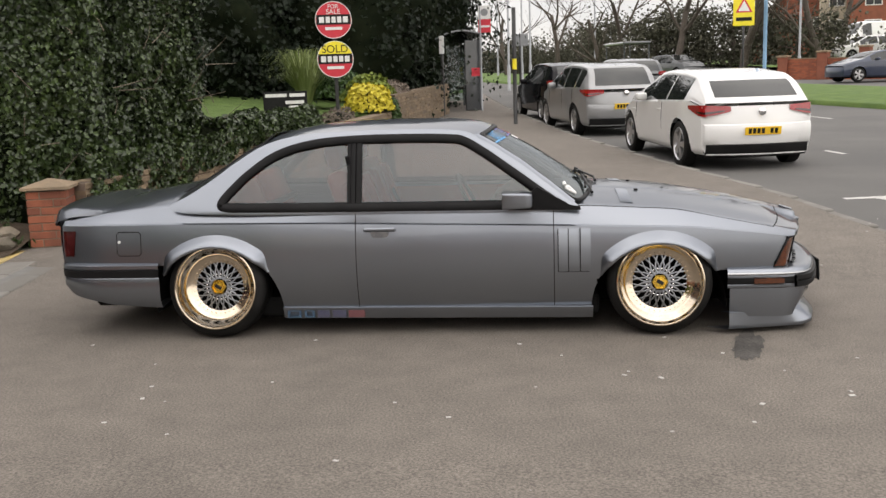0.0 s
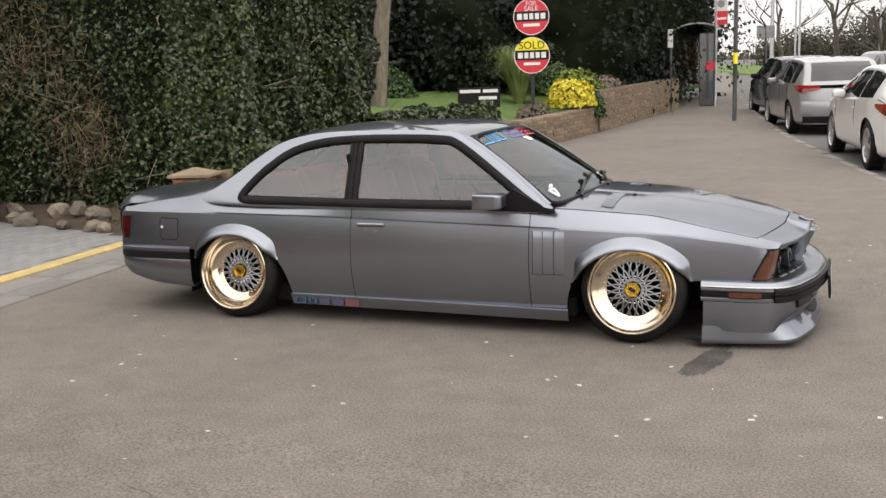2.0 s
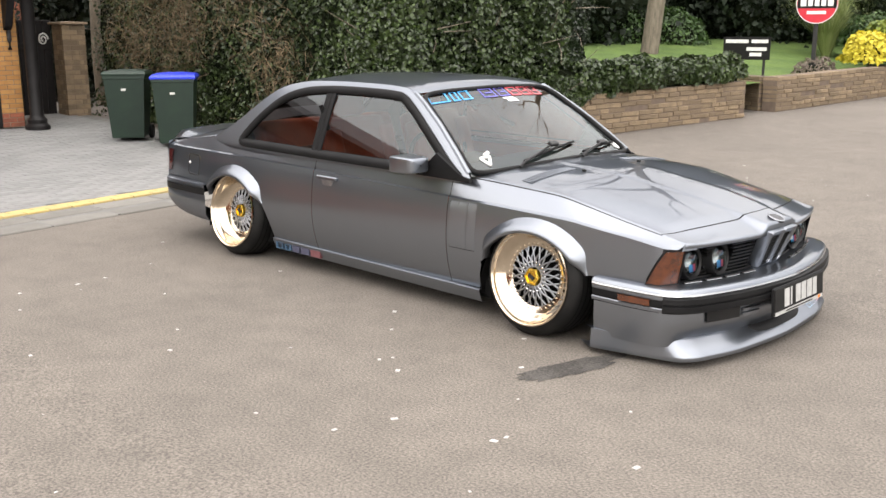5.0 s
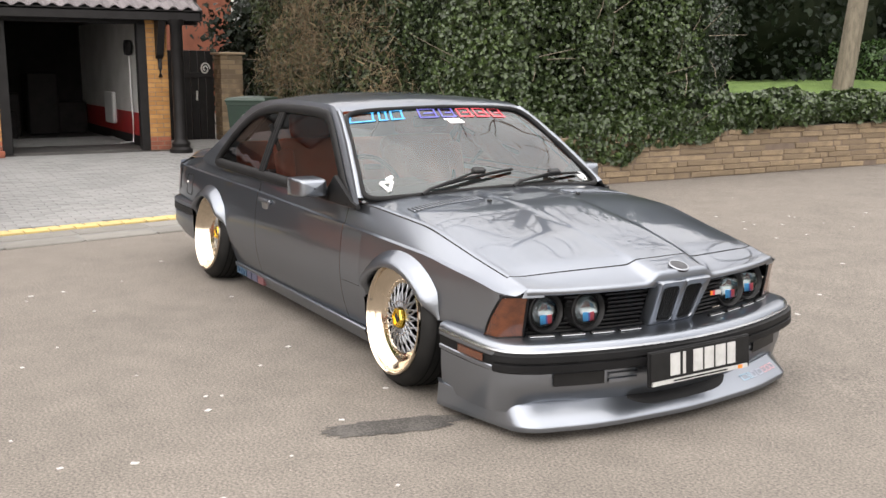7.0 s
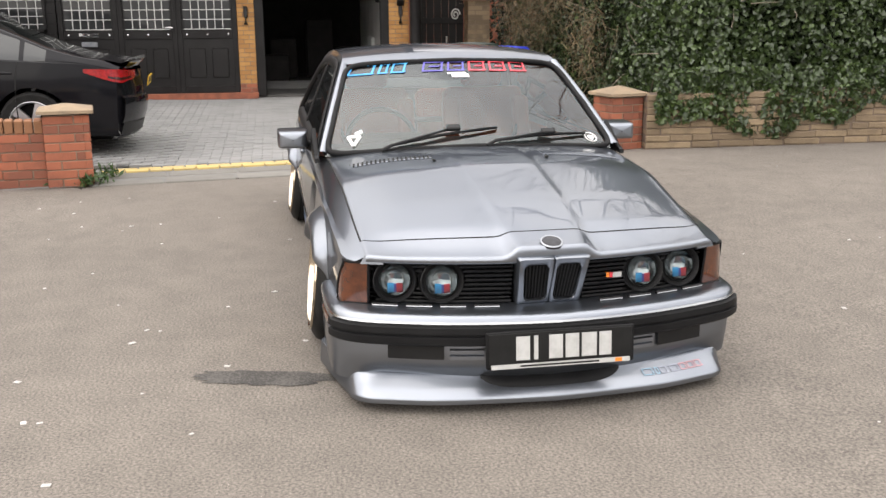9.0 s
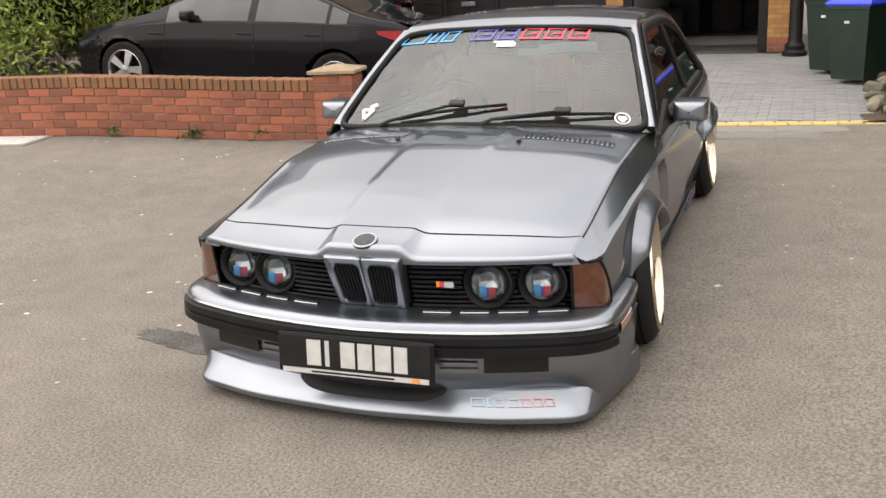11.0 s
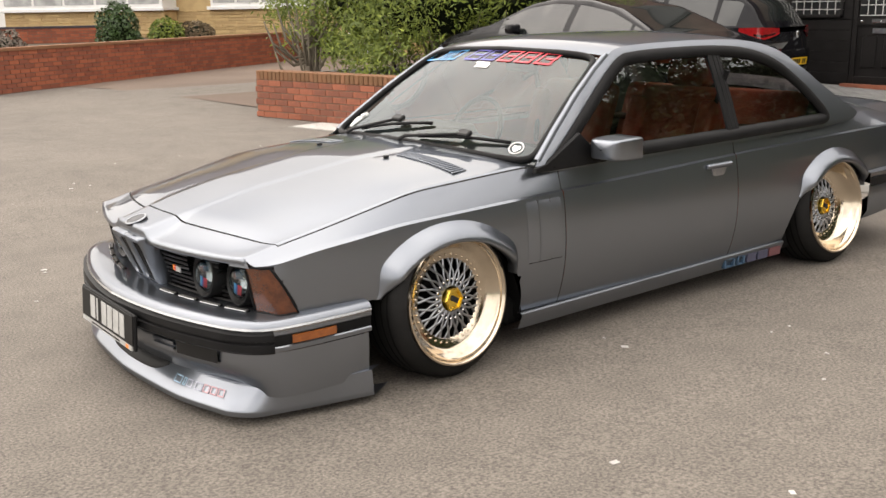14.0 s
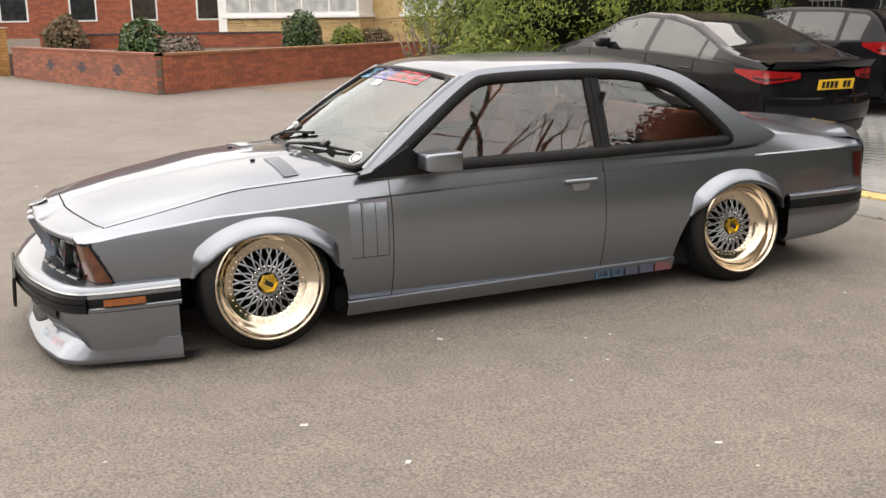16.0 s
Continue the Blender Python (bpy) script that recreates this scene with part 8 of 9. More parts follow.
# near-black solid inside foliage: the shade between the leaves, put into its colour
M["core"] = surface("foliage_shade_core", (0.008, 0.012, 0.006), (0.014, 0.018, 0.009), rough=1.0, scale=3, fine=30, bump=0.6, depth=0.03, spec=0.1)


def leaves(points, normals, size, rng, tilt=0.7, shape="ivy"):
    """Leaf polygons at the points: from_pydata lists of a mesh of many small leaves."""
    pts, nor = np.asarray(points, float), np.asarray(normals, float)
    n = len(pts)
    nor = nor + rng.normal(0, tilt, (n, 3))
    nor /= np.linalg.norm(nor, axis=1)[:, None] + 1e-9
    ref = rng.normal(0, 1, (n, 3))
    ref[:, 2] -= 0.8
    u = ref - (ref * nor).sum(1)[:, None] * nor
    u /= np.linalg.norm(u, axis=1)[:, None] + 1e-9
    w = np.cross(nor, u)
    s = size * rng.uniform(0.55, 1.25, n)[:, None]
    if shape == "ivy":
        base, tip, l, r = pts - u * s * 0.5, pts + u * s * 0.62, pts + w * s * 0.45 - u * s * 0.08 + nor * s * 0.12, pts - w * s * 0.45 - u * s * 0.08 + nor * s * 0.12
        v = np.stack([base, l, tip, r], 1).reshape(-1, 3)
        f = np.arange(4 * n).reshape(n, 4)
        tri = np.concatenate([f[:, [0, 1, 2]], f[:, [0, 2, 3]]])
        return v, tri
    if shape == "spray":
        v = np.stack([pts - u * s * 0.5, pts + w * s * 0.16, pts + u * s * 0.6, pts - w * s * 0.16], 1).reshape(-1, 3)
        f = np.arange(4 * n).reshape(n, 4)
        return v, np.concatenate([f[:, [0, 1, 2]], f[:, [0, 2, 3]]])
    v = np.stack([pts - u * s * 0.5 - w * s * 0.02, pts - u * s * 0.5 + w * s * 0.02, pts + u * s * 0.5], 1).reshape(-1, 3)
    return v, np.arange(3 * n).reshape(n, 3)


def leaf_mesh(name, chunks, material, parent=None, label="", category="", kind="stuff"):
    vs, fs, k = [], [], 0
    for v, f in chunks:
        vs.append(v)
        fs.append(f + k)
        k += len(v)
    vs, fs = np.concatenate(vs), np.concatenate(fs)
    me = bpy.data.meshes.new(name)
    me.from_pydata(vs.tolist(), [], fs.tolist())
    me.materials.append(material)
    ob = new(name, me)
    if parent is not None:
        ob.parent = parent
    return tagged(ob, label, category, kind=kind if parent is None else "")


def bumpy(p, amp, freq, seed=0.0):
    return amp * noise.noise((p[0] * freq + seed, p[1] * freq, p[2] * freq)) + 0.5 * amp * noise.noise((p[0] * freq * 2.7, p[1] * freq * 2.7 + seed, p[2] * freq * 2.7))


def hedge_face(rng, count, fn, size, amp=0.28, freq=1.1, depth=0.35, tilt=0.75, seed=0.0):
    """Leaves on a bumpy face: fn(u, v) gives a point and its outward normal."""
    P, N = [], []
    for u, v in rng.uniform(0, 1, (count, 2)):
        p, n = fn(u, v)
        d = bumpy(p, amp, freq, seed) - depth * rng.uniform(0, 1) ** 2.2
        P.append(p + n * d)
        N.append(n)
    return leaves(P, N, size, rng, tilt)


rng = np.random.default_rng(5)
V3 = lambda *a: np.array(a, float)
# the tall ivy hedge: one face towards the driveway, one towards the pavement, a rounded corner between
hedge = thing("ivy_hedge", "tall dense ivy hedge with glossy dark green leaves", "hedge")


def face_drive(u, v):
    x = -10.9 + 6.3 * u
    lean = 0.10 * math.sin(v * 3)
    return V3(x, 2.78 + lean + 0.1 * v, 0.15 + 3.5 * v), V3(0, -1, 0.15)


def face_corner(u, v):
    a = radians(-90 + 90 * u)
    return V3(-4.6 + 0.75 * math.cos(a), 3.55 + 0.75 * math.sin(a), 0.45 + 3.2 * v), V3(math.cos(a), math.sin(a), 0.15)


def face_street(u, v):
    return V3(-3.86 + 0.10 * (2.4 * u) - 0.14 * v, 3.5 + 2.6 * u, 0.62 + 3.0 * v - 0.25 * u), V3(1, 0, 0.15)


def face_end(u, v):
    a = radians(0 + 110 * u)
    return V3(-4.5 + 0.85 * math.cos(a), 6.0 + 0.75 * math.sin(a), 0.75 + 2.7 * v), V3(math.cos(a), math.sin(a), 0.1)


ch = [hedge_face(rng, 23000, face_drive, 0.052, depth=0.5), hedge_face(rng, 9500, face_corner, 0.056, amp=0.22, depth=0.5), hedge_face(rng, 15500, face_street, 0.058, amp=0.28, depth=0.5), ]
leaf_mesh("ivy_leaves", ch, M["ivy"], hedge)
leaf_mesh("holly_leaves", [hedge_face(rng, 9000, face_end, 0.055, amp=0.3)], M["ivy_dark"], hedge, "darker holly growth at the hedge end")
# some trailing growth over the wall
def trail(u, v):
    y = 2.75 + 6.45 * u
    hang = 0.50 * (1 - smooth01(0.28, 0.62, u)) + 0.13 + 0.30 * noise.noise((u * 5.3, 0.0, 7.7)) + 0.16 * noise.noise((u * 19.0, 3.0, 1.0))
    return V3(-3.88 + 0.13 * 6.45 * u + 0.15, y, gz(0, y) + 0.80 - v * min(0.72, max(0.06, hang))), V3(1, 0, 0.3)


leaf_mesh("trailing_ivy", [hedge_face(rng, 8500, trail, 0.060, amp=0.10, freq=3, depth=0.05)], M["ivy"], hedge)


def low_ivy(u, v):
    y = 5.7 + 3.6 * u
    a = radians(-25 + 200 * v)
    r = 0.34 - 0.05 * u
    return V3(-3.62 + 0.13 * (y - 5.7) + r * math.cos(a), y, gz(0, y) + 0.68 + r * 0.85 * math.sin(a)), V3(math.cos(a), 0, math.sin(a))


leaf_mesh("low_ivy", [hedge_face(rng, 7000, low_ivy, 0.068, amp=0.13, freq=2, depth=0.1)], M["ivy"], hedge, "low ivy spilling over the wall")
# solid hedge core, coloured dark for the shade behind the ivy
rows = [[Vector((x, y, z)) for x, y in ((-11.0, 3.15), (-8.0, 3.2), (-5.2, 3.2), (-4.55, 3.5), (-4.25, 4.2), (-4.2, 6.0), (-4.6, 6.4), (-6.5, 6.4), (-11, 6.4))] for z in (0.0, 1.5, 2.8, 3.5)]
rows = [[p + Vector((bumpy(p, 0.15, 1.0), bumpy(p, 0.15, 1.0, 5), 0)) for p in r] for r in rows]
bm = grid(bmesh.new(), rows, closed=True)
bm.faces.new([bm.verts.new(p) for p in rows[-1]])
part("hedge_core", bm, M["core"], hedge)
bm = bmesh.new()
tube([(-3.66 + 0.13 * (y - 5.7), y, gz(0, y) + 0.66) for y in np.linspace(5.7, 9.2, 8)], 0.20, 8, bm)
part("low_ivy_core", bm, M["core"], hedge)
# bare twigs poking out of the hedge
tw = bmesh.new()
for k in range(60):
    u, v = rng.uniform(0, 1, 2)
    p, n = (face_drive, face_corner, face_street)[k % 3](u, v)
    a = Vector(p) + Vector(n) * 0.05
    d = Vector((rng.normal(0, 0.5), rng.normal(0, 0.5), rng.normal(0.2, 0.5)))
    tube([a, a + d * 0.18 + Vector(n) * 0.10, a + d * 0.40 + Vector(n) * 0.16], [0.007, 0.005, 0.002], 5, tw)
tagged(part("twig_growth", tw, M["bark"], hedge), kind="stuff")
# dry brown growth in the hedge by the driveway
ch = []
for k in range(20):
    c = V3(-9.6 + 4.4 * rng.uniform(), 2.62, 0.9 + 2.6 * rng.uniform() ** 0.7)
    P = c + rng.normal(0, 0.30, (240, 3)) * V3(1, 0.4, 1)
    ch.append(leaves(P, np.tile(V3(0, -1, 0), (240, 1)), 0.24, rng, 0.9, "blade"))
leaf_mesh("dry_growth", ch, M["dry"], hedge)


def clump_tree(name, label, x, y, z, h, spread, n_clumps, per, size, material, trunk_r, seed, bark=None, low=0.25, heart=0.0):
    """Tapered trunk with limbs and a crown of many leaf clumps, uneven and with gaps."""
    r = np.random.default_rng(seed)
    t = thing(name, label, "tree", pose(x, y, z))
    tb = bmesh.new()
    tube([(0, 0, -0.2), (0.05, 0, h * 0.3), (r.normal(0, 0.1), r.normal(0, 0.1), h * 0.85)], [trunk_r * 1.3, trunk_r, trunk_r * 0.25], 8, tb)
    ch = []
    for k in range(n_clumps):
        f = r.uniform(low, 1.0)
        rad = spread * math.sqrt(max(0.05, 1 - ((f - 0.5) / 0.62) ** 2)) * r.uniform(0.35, 1.0)
        a = r.uniform(0, 2 * math.pi)
        c = V3(rad * math.cos(a), rad * math.sin(a), h * f)
        if k % 3 == 0:
            tube([(0, 0, h * f * 0.7), tuple(c * 0.6 + V3(0, 0, h * f * 0.3)), tuple(c)], [trunk_r * 0.4, trunk_r * 0.2, 0.01], 5, tb)
        s = spread * r.uniform(0.16, 0.34)
        P = c + r.normal(0, 1, (per, 3)) * s * V3(1, 1, 0.75)
        N = (P - c) / (np.linalg.norm(P - c, axis=1)[:, None] + 1e-6) + V3(0, 0, 0.3)
        ch.append(leaves(P, N, size, r, 0.6))
    part("trunk", tb, bark or M["bark_dark"], t, smooth=True)
    leaf_mesh("crown", ch, material, t)
    # added dark heart stands for the shade inside the crown
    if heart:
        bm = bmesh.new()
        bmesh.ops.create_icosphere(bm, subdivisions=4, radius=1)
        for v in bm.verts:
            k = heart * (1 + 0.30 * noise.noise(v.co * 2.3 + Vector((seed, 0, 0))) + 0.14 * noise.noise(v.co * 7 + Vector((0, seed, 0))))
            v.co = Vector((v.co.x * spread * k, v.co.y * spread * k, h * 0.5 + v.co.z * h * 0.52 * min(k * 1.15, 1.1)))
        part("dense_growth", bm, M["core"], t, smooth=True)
    return t


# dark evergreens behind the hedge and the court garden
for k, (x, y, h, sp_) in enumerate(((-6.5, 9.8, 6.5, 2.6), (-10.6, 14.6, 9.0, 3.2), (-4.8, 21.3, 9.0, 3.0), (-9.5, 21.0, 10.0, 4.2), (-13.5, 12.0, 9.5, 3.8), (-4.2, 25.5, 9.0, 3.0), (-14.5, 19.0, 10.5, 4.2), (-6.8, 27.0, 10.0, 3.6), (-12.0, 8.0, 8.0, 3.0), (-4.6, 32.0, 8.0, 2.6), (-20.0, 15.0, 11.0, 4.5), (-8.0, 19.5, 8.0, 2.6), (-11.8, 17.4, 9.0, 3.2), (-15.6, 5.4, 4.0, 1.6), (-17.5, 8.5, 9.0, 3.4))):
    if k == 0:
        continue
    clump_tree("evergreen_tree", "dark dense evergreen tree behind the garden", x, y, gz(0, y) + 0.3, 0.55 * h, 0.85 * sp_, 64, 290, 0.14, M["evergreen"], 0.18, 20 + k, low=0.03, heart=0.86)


def bare_tree(name, label, x, y, z, h, r0, seed, bark, levels=4, spread=0.55, lean=(0, 0), twigs=3):
    r = random.Random(seed)
    t = thing(name, label, "tree", pose(x, y, z))
    trunk, limbs = bmesh.new(), bmesh.new()

    def grow(bm, p, d, ln, rad, lev):
        pts, rs = [p], [rad]
        q = p.copy()
        dd = d.copy()
        for i in range(4):
            dd = (dd + Vector((r.gauss(0, 0.12), r.gauss(0, 0.12), r.gauss(0.04, 0.08)))).normalized()
            q = q + dd * ln / 4
            pts.append(q.copy())
            rs.append(rad * (1 - 0.42 * (i + 1) / 4))
        tube(pts, rs, 7 if lev == 0 else (5 if lev < 3 else 3), bm, cap=False)
        if lev < levels:
            for i in range(twigs + (2 if lev == 0 else 0)):
                k = r.randint(2, 4) if lev else r.randint(1, 4)
                a = r.uniform(0, 2 * math.pi)
                side = Vector((math.cos(a), math.sin(a), r.uniform(-0.1, 0.6)))
                nd = (dd * (1 - spread) + side * spread).normalized()
                grow(limbs, pts[k], nd, ln * r.uniform(0.5, 0.75), rs[k] * r.uniform(0.5, 0.7), lev + 1)

    grow(trunk, Vector((0, 0, -0.1)), Vector((lean[0], lean[1], 1)).normalized(), h * 0.5, r0, 0)
    part("trunk", trunk, bark, t, smooth=True)
    part("crown", limbs, bark, t, smooth=True)
    return t


bare_tree("bare_tree", "tall leafless tree with a pale trunk behind the court wall", -6.7, 12.3, 0.75, 17.0, 0.19, 3, M["bark"], 5, 0.52)
bare_tree("bare_tree", "tall leafless tree rising out of the hedge", -7.5, 8.0, 0.3, 17.0, 0.20, 17, M["bark_dark"], 5, 0.52)
bare_tree("bare_tree", "leafless tree with a pale trunk behind the hedge", -9.6, 6.9, 0.3, 12.0, 0.13, 7, M["bark"], 4, 0.5)
bare_tree("bare_tree", "leafless tree with twin pale stems behind the hedge", -11.8, 5.4, 0.3, 9.5, 0.12, 8, M["bark"], 4, 0.45)
bare_tree("bare_tree", "leafless tree behind the hedge near the garage", -13.4, 4.2, 0.2, 8.0, 0.13, 12, M["bark"], 4, 0.5)
for k, (x, y, h, r0) in enumerate(((1.6, 62.0, 9.0, 0.20), (9.0, 58.0, 11.0, 0.26), (12.5, 55.0, 12.0, 0.30), (6.5, 66.0, 11.0, 0.22), (16.5, 53.0, 11.0, 0.25), (24.0, 50.0, 9.0, 0.2), (-2.5, 75.0, 10.0, 0.2), (4.2, 60.0, 8.0, 0.18), (14.2, 57.5, 10.5, 0.24), (19.0, 58.0, 9.5, 0.22))):
    bare_tree("bare_tree", "leafless street tree across the main road", x, y, rz(x, y) + 0.1, h, r0, 30 + k, M["bark_dark"], 4, 0.55)
for k, (x, y, h, s) in enumerate(((6.0, 72.0, 4.2, 2.8), (10.5, 66.0, 4.6, 3.4), (13.0, 61.0, 4.2, 3.0), (0.5, 84.0, 2.6, 3.0), (-3.0, 92.0, 2.6, 3.0), (15.8, 55.5, 3.4, 2.6), (3.2, 78.0, 3.4, 3.0), (22.5, 52.0, 3.0, 2.6), (8.0, 62.0, 3.8, 2.6))):
    clump_tree("far_tree", "dark shrubby tree across the main road", x, y, rz(x, y), h, s, 26, 190, 0.20, M["far_green"], 0.2, 60 + k, low=0.05)
# far woods closing the street
P, ch = [], []
for k in range(60):
    a = k / 59
    c = V3(-70 + 190 * a, 170 + 30 * math.sin(a * 9), 3.2)
    P = c + rng.normal(0, 1, (260, 3)) * V3(4, 3, 1.1)
    ch.append(leaves(P, np.tile(V3(0, -1, 0.4), (260, 1)), 0.55, rng, 0.7))
leaf_mesh("far_woods", ch, M["far_green"], None, "distant belt of grey-green trees closing the street", "trees")
# lawn of the court
lawn = part("lawn", grid(bmesh.new(), [[Vector((x, y, gz(0, y) + 0.46 + 0.42 * smooth01(-3.6, -8.0, x) + 0.04 * noise.noise((x, y, 0)))) for x in np.linspace(-16, -3.25 + 0.06 * (y - 9), 20)] for y in np.linspace(6.3, 30, 30)]), M["grass"], smooth=True)
tagged(lawn, "green lawn of the court behind the stone wall", "lawn", kind="structure")


def bush(name, label, x, y, z, rx, ry, h, count, size, material, seed, shape="ivy", category="bush", tilt=0.6, group=""):
    r = np.random.default_rng(seed)
    b = thing(name, label, category, pose(x, y, z), group)
    d = r.normal(0, 1, (count, 3))
    d /= np.linalg.norm(d, axis=1)[:, None]
    d[:, 2] = np.abs(d[:, 2]) * 1.0 - 0.15
    k = np.array([1 + 0.22 * noise.noise((v[0] * 2.2 + seed, v[1] * 2.2, v[2] * 2.2)) for v in d]) * r.uniform(0.72, 1.0, count) ** 0.5
    P = d * k[:, None] * V3(rx, ry, h)
    P[:, 2] += 0.12 * h
    leaf_mesh("foliage", [leaves(P, d, size, r, tilt, shape)], material, b)
    # dark core in place of the bush's inner shade
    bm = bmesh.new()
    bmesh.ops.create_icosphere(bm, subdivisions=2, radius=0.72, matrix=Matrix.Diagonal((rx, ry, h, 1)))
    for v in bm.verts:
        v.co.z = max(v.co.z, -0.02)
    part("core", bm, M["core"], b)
    st = tube([(0, 0, -0.1), (0.02, 0.0, h * 0.4)], [0.03, 0.02], 6)
    part("stem", st, M["bark_dark"], b)
    return b


bush("flowering_shrub", "bright yellow flowering shrub on top of the stone wall", -3.05, 14.1, gz(0, 14.1) + 0.62, 0.55, 0.55, 0.55, 1500, 0.09, M["yellow_flower"], 2)
bush("flowering_shrub", "yellow-green shrub behind the yellow flowers", -3.3, 15.4, gz(0, 15.4) + 0.80, 0.6, 0.6, 0.55, 1300, 0.09, M["conifer"], 3)
bush("heather_bush", "dull mauve heather spilling over the wall", -3.0, 16.6, gz(0, 16.6) + 0.75, 0.55, 1.0, 0.42, 1300, 0.10, M["heather"], 4, "spray")
bush("heather_bush", "grey heather at the foot of the sale boards", -3.35, 12.5, gz(0, 12.5) + 0.42, 0.4, 0.45, 0.35, 800, 0.08, M["heather"], 6, "spray")
bush("trailing_shrub", "dark green shrub hanging over the wall end", -2.62, 14.6, gz(0, 14.6) + 0.35, 0.18, 0.3, 0.5, 900, 0.06, M["box_green"], 5)
for k, (x, y, rx, h) in enumerate(((-7.8, 15.0, 0.8, 0.9), (-9.0, 14.5, 0.9, 1.0), (-9.5, 16.0, 0.9, 0.9), (-4.3, 17.0, 0.7, 0.7), (-11.0, 14.5, 0.9, 1.0))):
    bush("shrub", "low green shrub on the court lawn", x, y, gz(0, y) + 0.8, rx, rx, h, 1800, 0.07, M["box_green"], 40 + k, group="shrubs on the lawn")
# pampas grass
pg = thing("pampas_grass", "fountain of long pale green grass blades", "plant", pose(-5.0, 16.6, gz(0, 16.6) + 0.55))
r = random.Random(2)
fv, ff = [], []
for k in range(700):
    a, rad, h = r.uniform(0, 2 * math.pi), r.uniform(0.35, 1.2), r.uniform(0.7, 1.45)
    d, w = Vector((math.cos(a), math.sin(a), 0)), Vector((-math.sin(a), math.cos(a), 0)) * 0.011
    i0 = len(fv)
    for f in (0, 0.3, 0.6, 0.85, 1.0):
        p = d * (0.08 + rad * f ** 1.4) + Vector((0, 0, h * math.sin(f * 2.15) / 0.98))
        fv += [tuple(p - w * (1.05 - f)), tuple(p + w * (1.05 - f))]
    ff += [(i0 + 2 * j, i0 + 2 * j + 1, i0 + 2 * j + 3, i0 + 2 * j + 2) for j in range(4)]
me = bpy.data.meshes.new("blades")
me.from_pydata(fv, [], ff)
me.materials.append(M["blade"])
share("blades", me, pg)

# conifer by the saloon, bright outside with bare limbs below
con = thing("conifer_hedge", "bright yellow-green conifer with bare grey lower limbs", "conifer", pose(-4.9, -8.6, 0.10))
tb = bmesh.new()
r = random.Random(11)
tube([(1.45, 0.15, -0.1), (1.40, 0.1, 0.5), (1.3, 0.0, 1.1), (1.15, -0.1, 2.0)], [0.11, 0.10, 0.08, 0.05], 8, tb)
for k in range(26):
    a, z = r.uniform(-2.4, 2.4), r.uniform(0.25, 1.0)
    d = Vector((math.cos(a), math.sin(a), 0))
    ln = r.uniform(0.25, 0.55)
    p = Vector((1.42, 0.1, z))
    tube([p, p + d * ln * 0.5 + Vector((0, 0, -0.06)), p + d * ln + Vector((0, 0, 0.16)), p + d * ln * 1.2 + Vector((0, 0, 0.45))], [0.03, 0.024, 0.017, 0.008], 6, tb)
for k in range(10):
    x0, y0 = r.uniform(-0.6, 0.9), r.uniform(0.4, 1.6)
    tube([(x0, y0, 0), (x0 + r.gauss(0, 0.15), y0 + r.gauss(0, 0.1), 0.5), (x0 + r.gauss(0, 0.3), y0 + r.gauss(0, 0.2), 1.2)], [0.04, 0.03, 0.015], 6, tb)
part("trunk", tb, M["bark"], con, "bare grey trunk and limbs", smooth=True)
ch = []
rg2 = np.random.default_rng(12)
for k in range(520):
    f = rg2.uniform(0, 1)
    x, y = 1.5 - 5.2 * rg2.uniform(0, 1) ** 1.2, -0.9 + 3.0 * f
    zmin = 0.75 - 0.55 * f + (0.05 if x > 0.9 else 0)
    z = rg2.uniform(zmin, 2.7)
    c = V3(x + 0.25 * noise.noise((y * 2, z * 2, 1)), y, z)
    P = c + rg2.normal(0, 0.13, (130, 3))
    ch.append(leaves(P, np.tile(V3(0.6, 0.5, 0.5), (130, 1)), 0.075, rg2, 0.6, "spray"))
leaf_mesh("foliage", ch, M["conifer"], con)
# dark block standing for the shade inside the conifer
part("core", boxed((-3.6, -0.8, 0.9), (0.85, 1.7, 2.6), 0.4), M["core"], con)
# bushes in the raised garden
NEAR_SIDE = set(bpy.data.objects)
bush("clipped_bush", "round clipped dark green bush in the raised garden", -4.3, -19.2, 0.66, 0.55, 0.55, 0.98, 2600, 0.06, M["box_green"], 51)
bush("clipped_bush", "small green bush in the raised garden", -5.6, -19.6, 0.66, 0.5, 0.5, 0.6, 1400, 0.06, M["conifer"], 52)
bush("shrub", "low reddish-brown shrub in the raised garden", -6.4, -19.7, 0.66, 0.5, 0.5, 0.5, 1200, 0.06, M["dry"], 53)
bush("shrub", "light green shrub at the wall corner", -0.1, -15.6, 0.66, 0.55, 0.6, 0.8, 1800, 0.07, M["box_green"], 54)
bush("shrub", "grey-green spreading shrub at the wall corner", -0.75, -15.2, 0.66, 0.55, 0.55, 0.45, 1300, 0.06, M["heather"], 55)
bush("shrub", "reddish leafless shrub in the raised garden", 1.0, -24.2, 0.66, 0.6, 0.6, 0.9, 1300, 0.10, M["dry"], 56)
draw_in(NEAR_SIDE)
# weeds at the foot of the walls
ch = []
for x, y in ((-3.05, -2.45), (-2.95, -2.5), (-3.3, -2.42), (-3.1, -2.9), (-2.9, -3.4), (-2.72, -4.0), (-4.25, 2.2), (-4.5, 2.1), (-4.9, 2.2), (-5.3, 2.35), (-2.6, -4.8)):
    P = V3(x, y, gz(x, y) + 0.06) + rng.normal(0, 0.05, (70, 3)) * V3(1, 1, 0.5)
    ch.append(leaves(P, np.tile(V3(0, 0, 1), (70, 1)), 0.07, rng, 0.9, "spray"))
leaf_mesh("weeds", ch, M["box_green"], None, "small green weeds along the wall foot", "weeds")

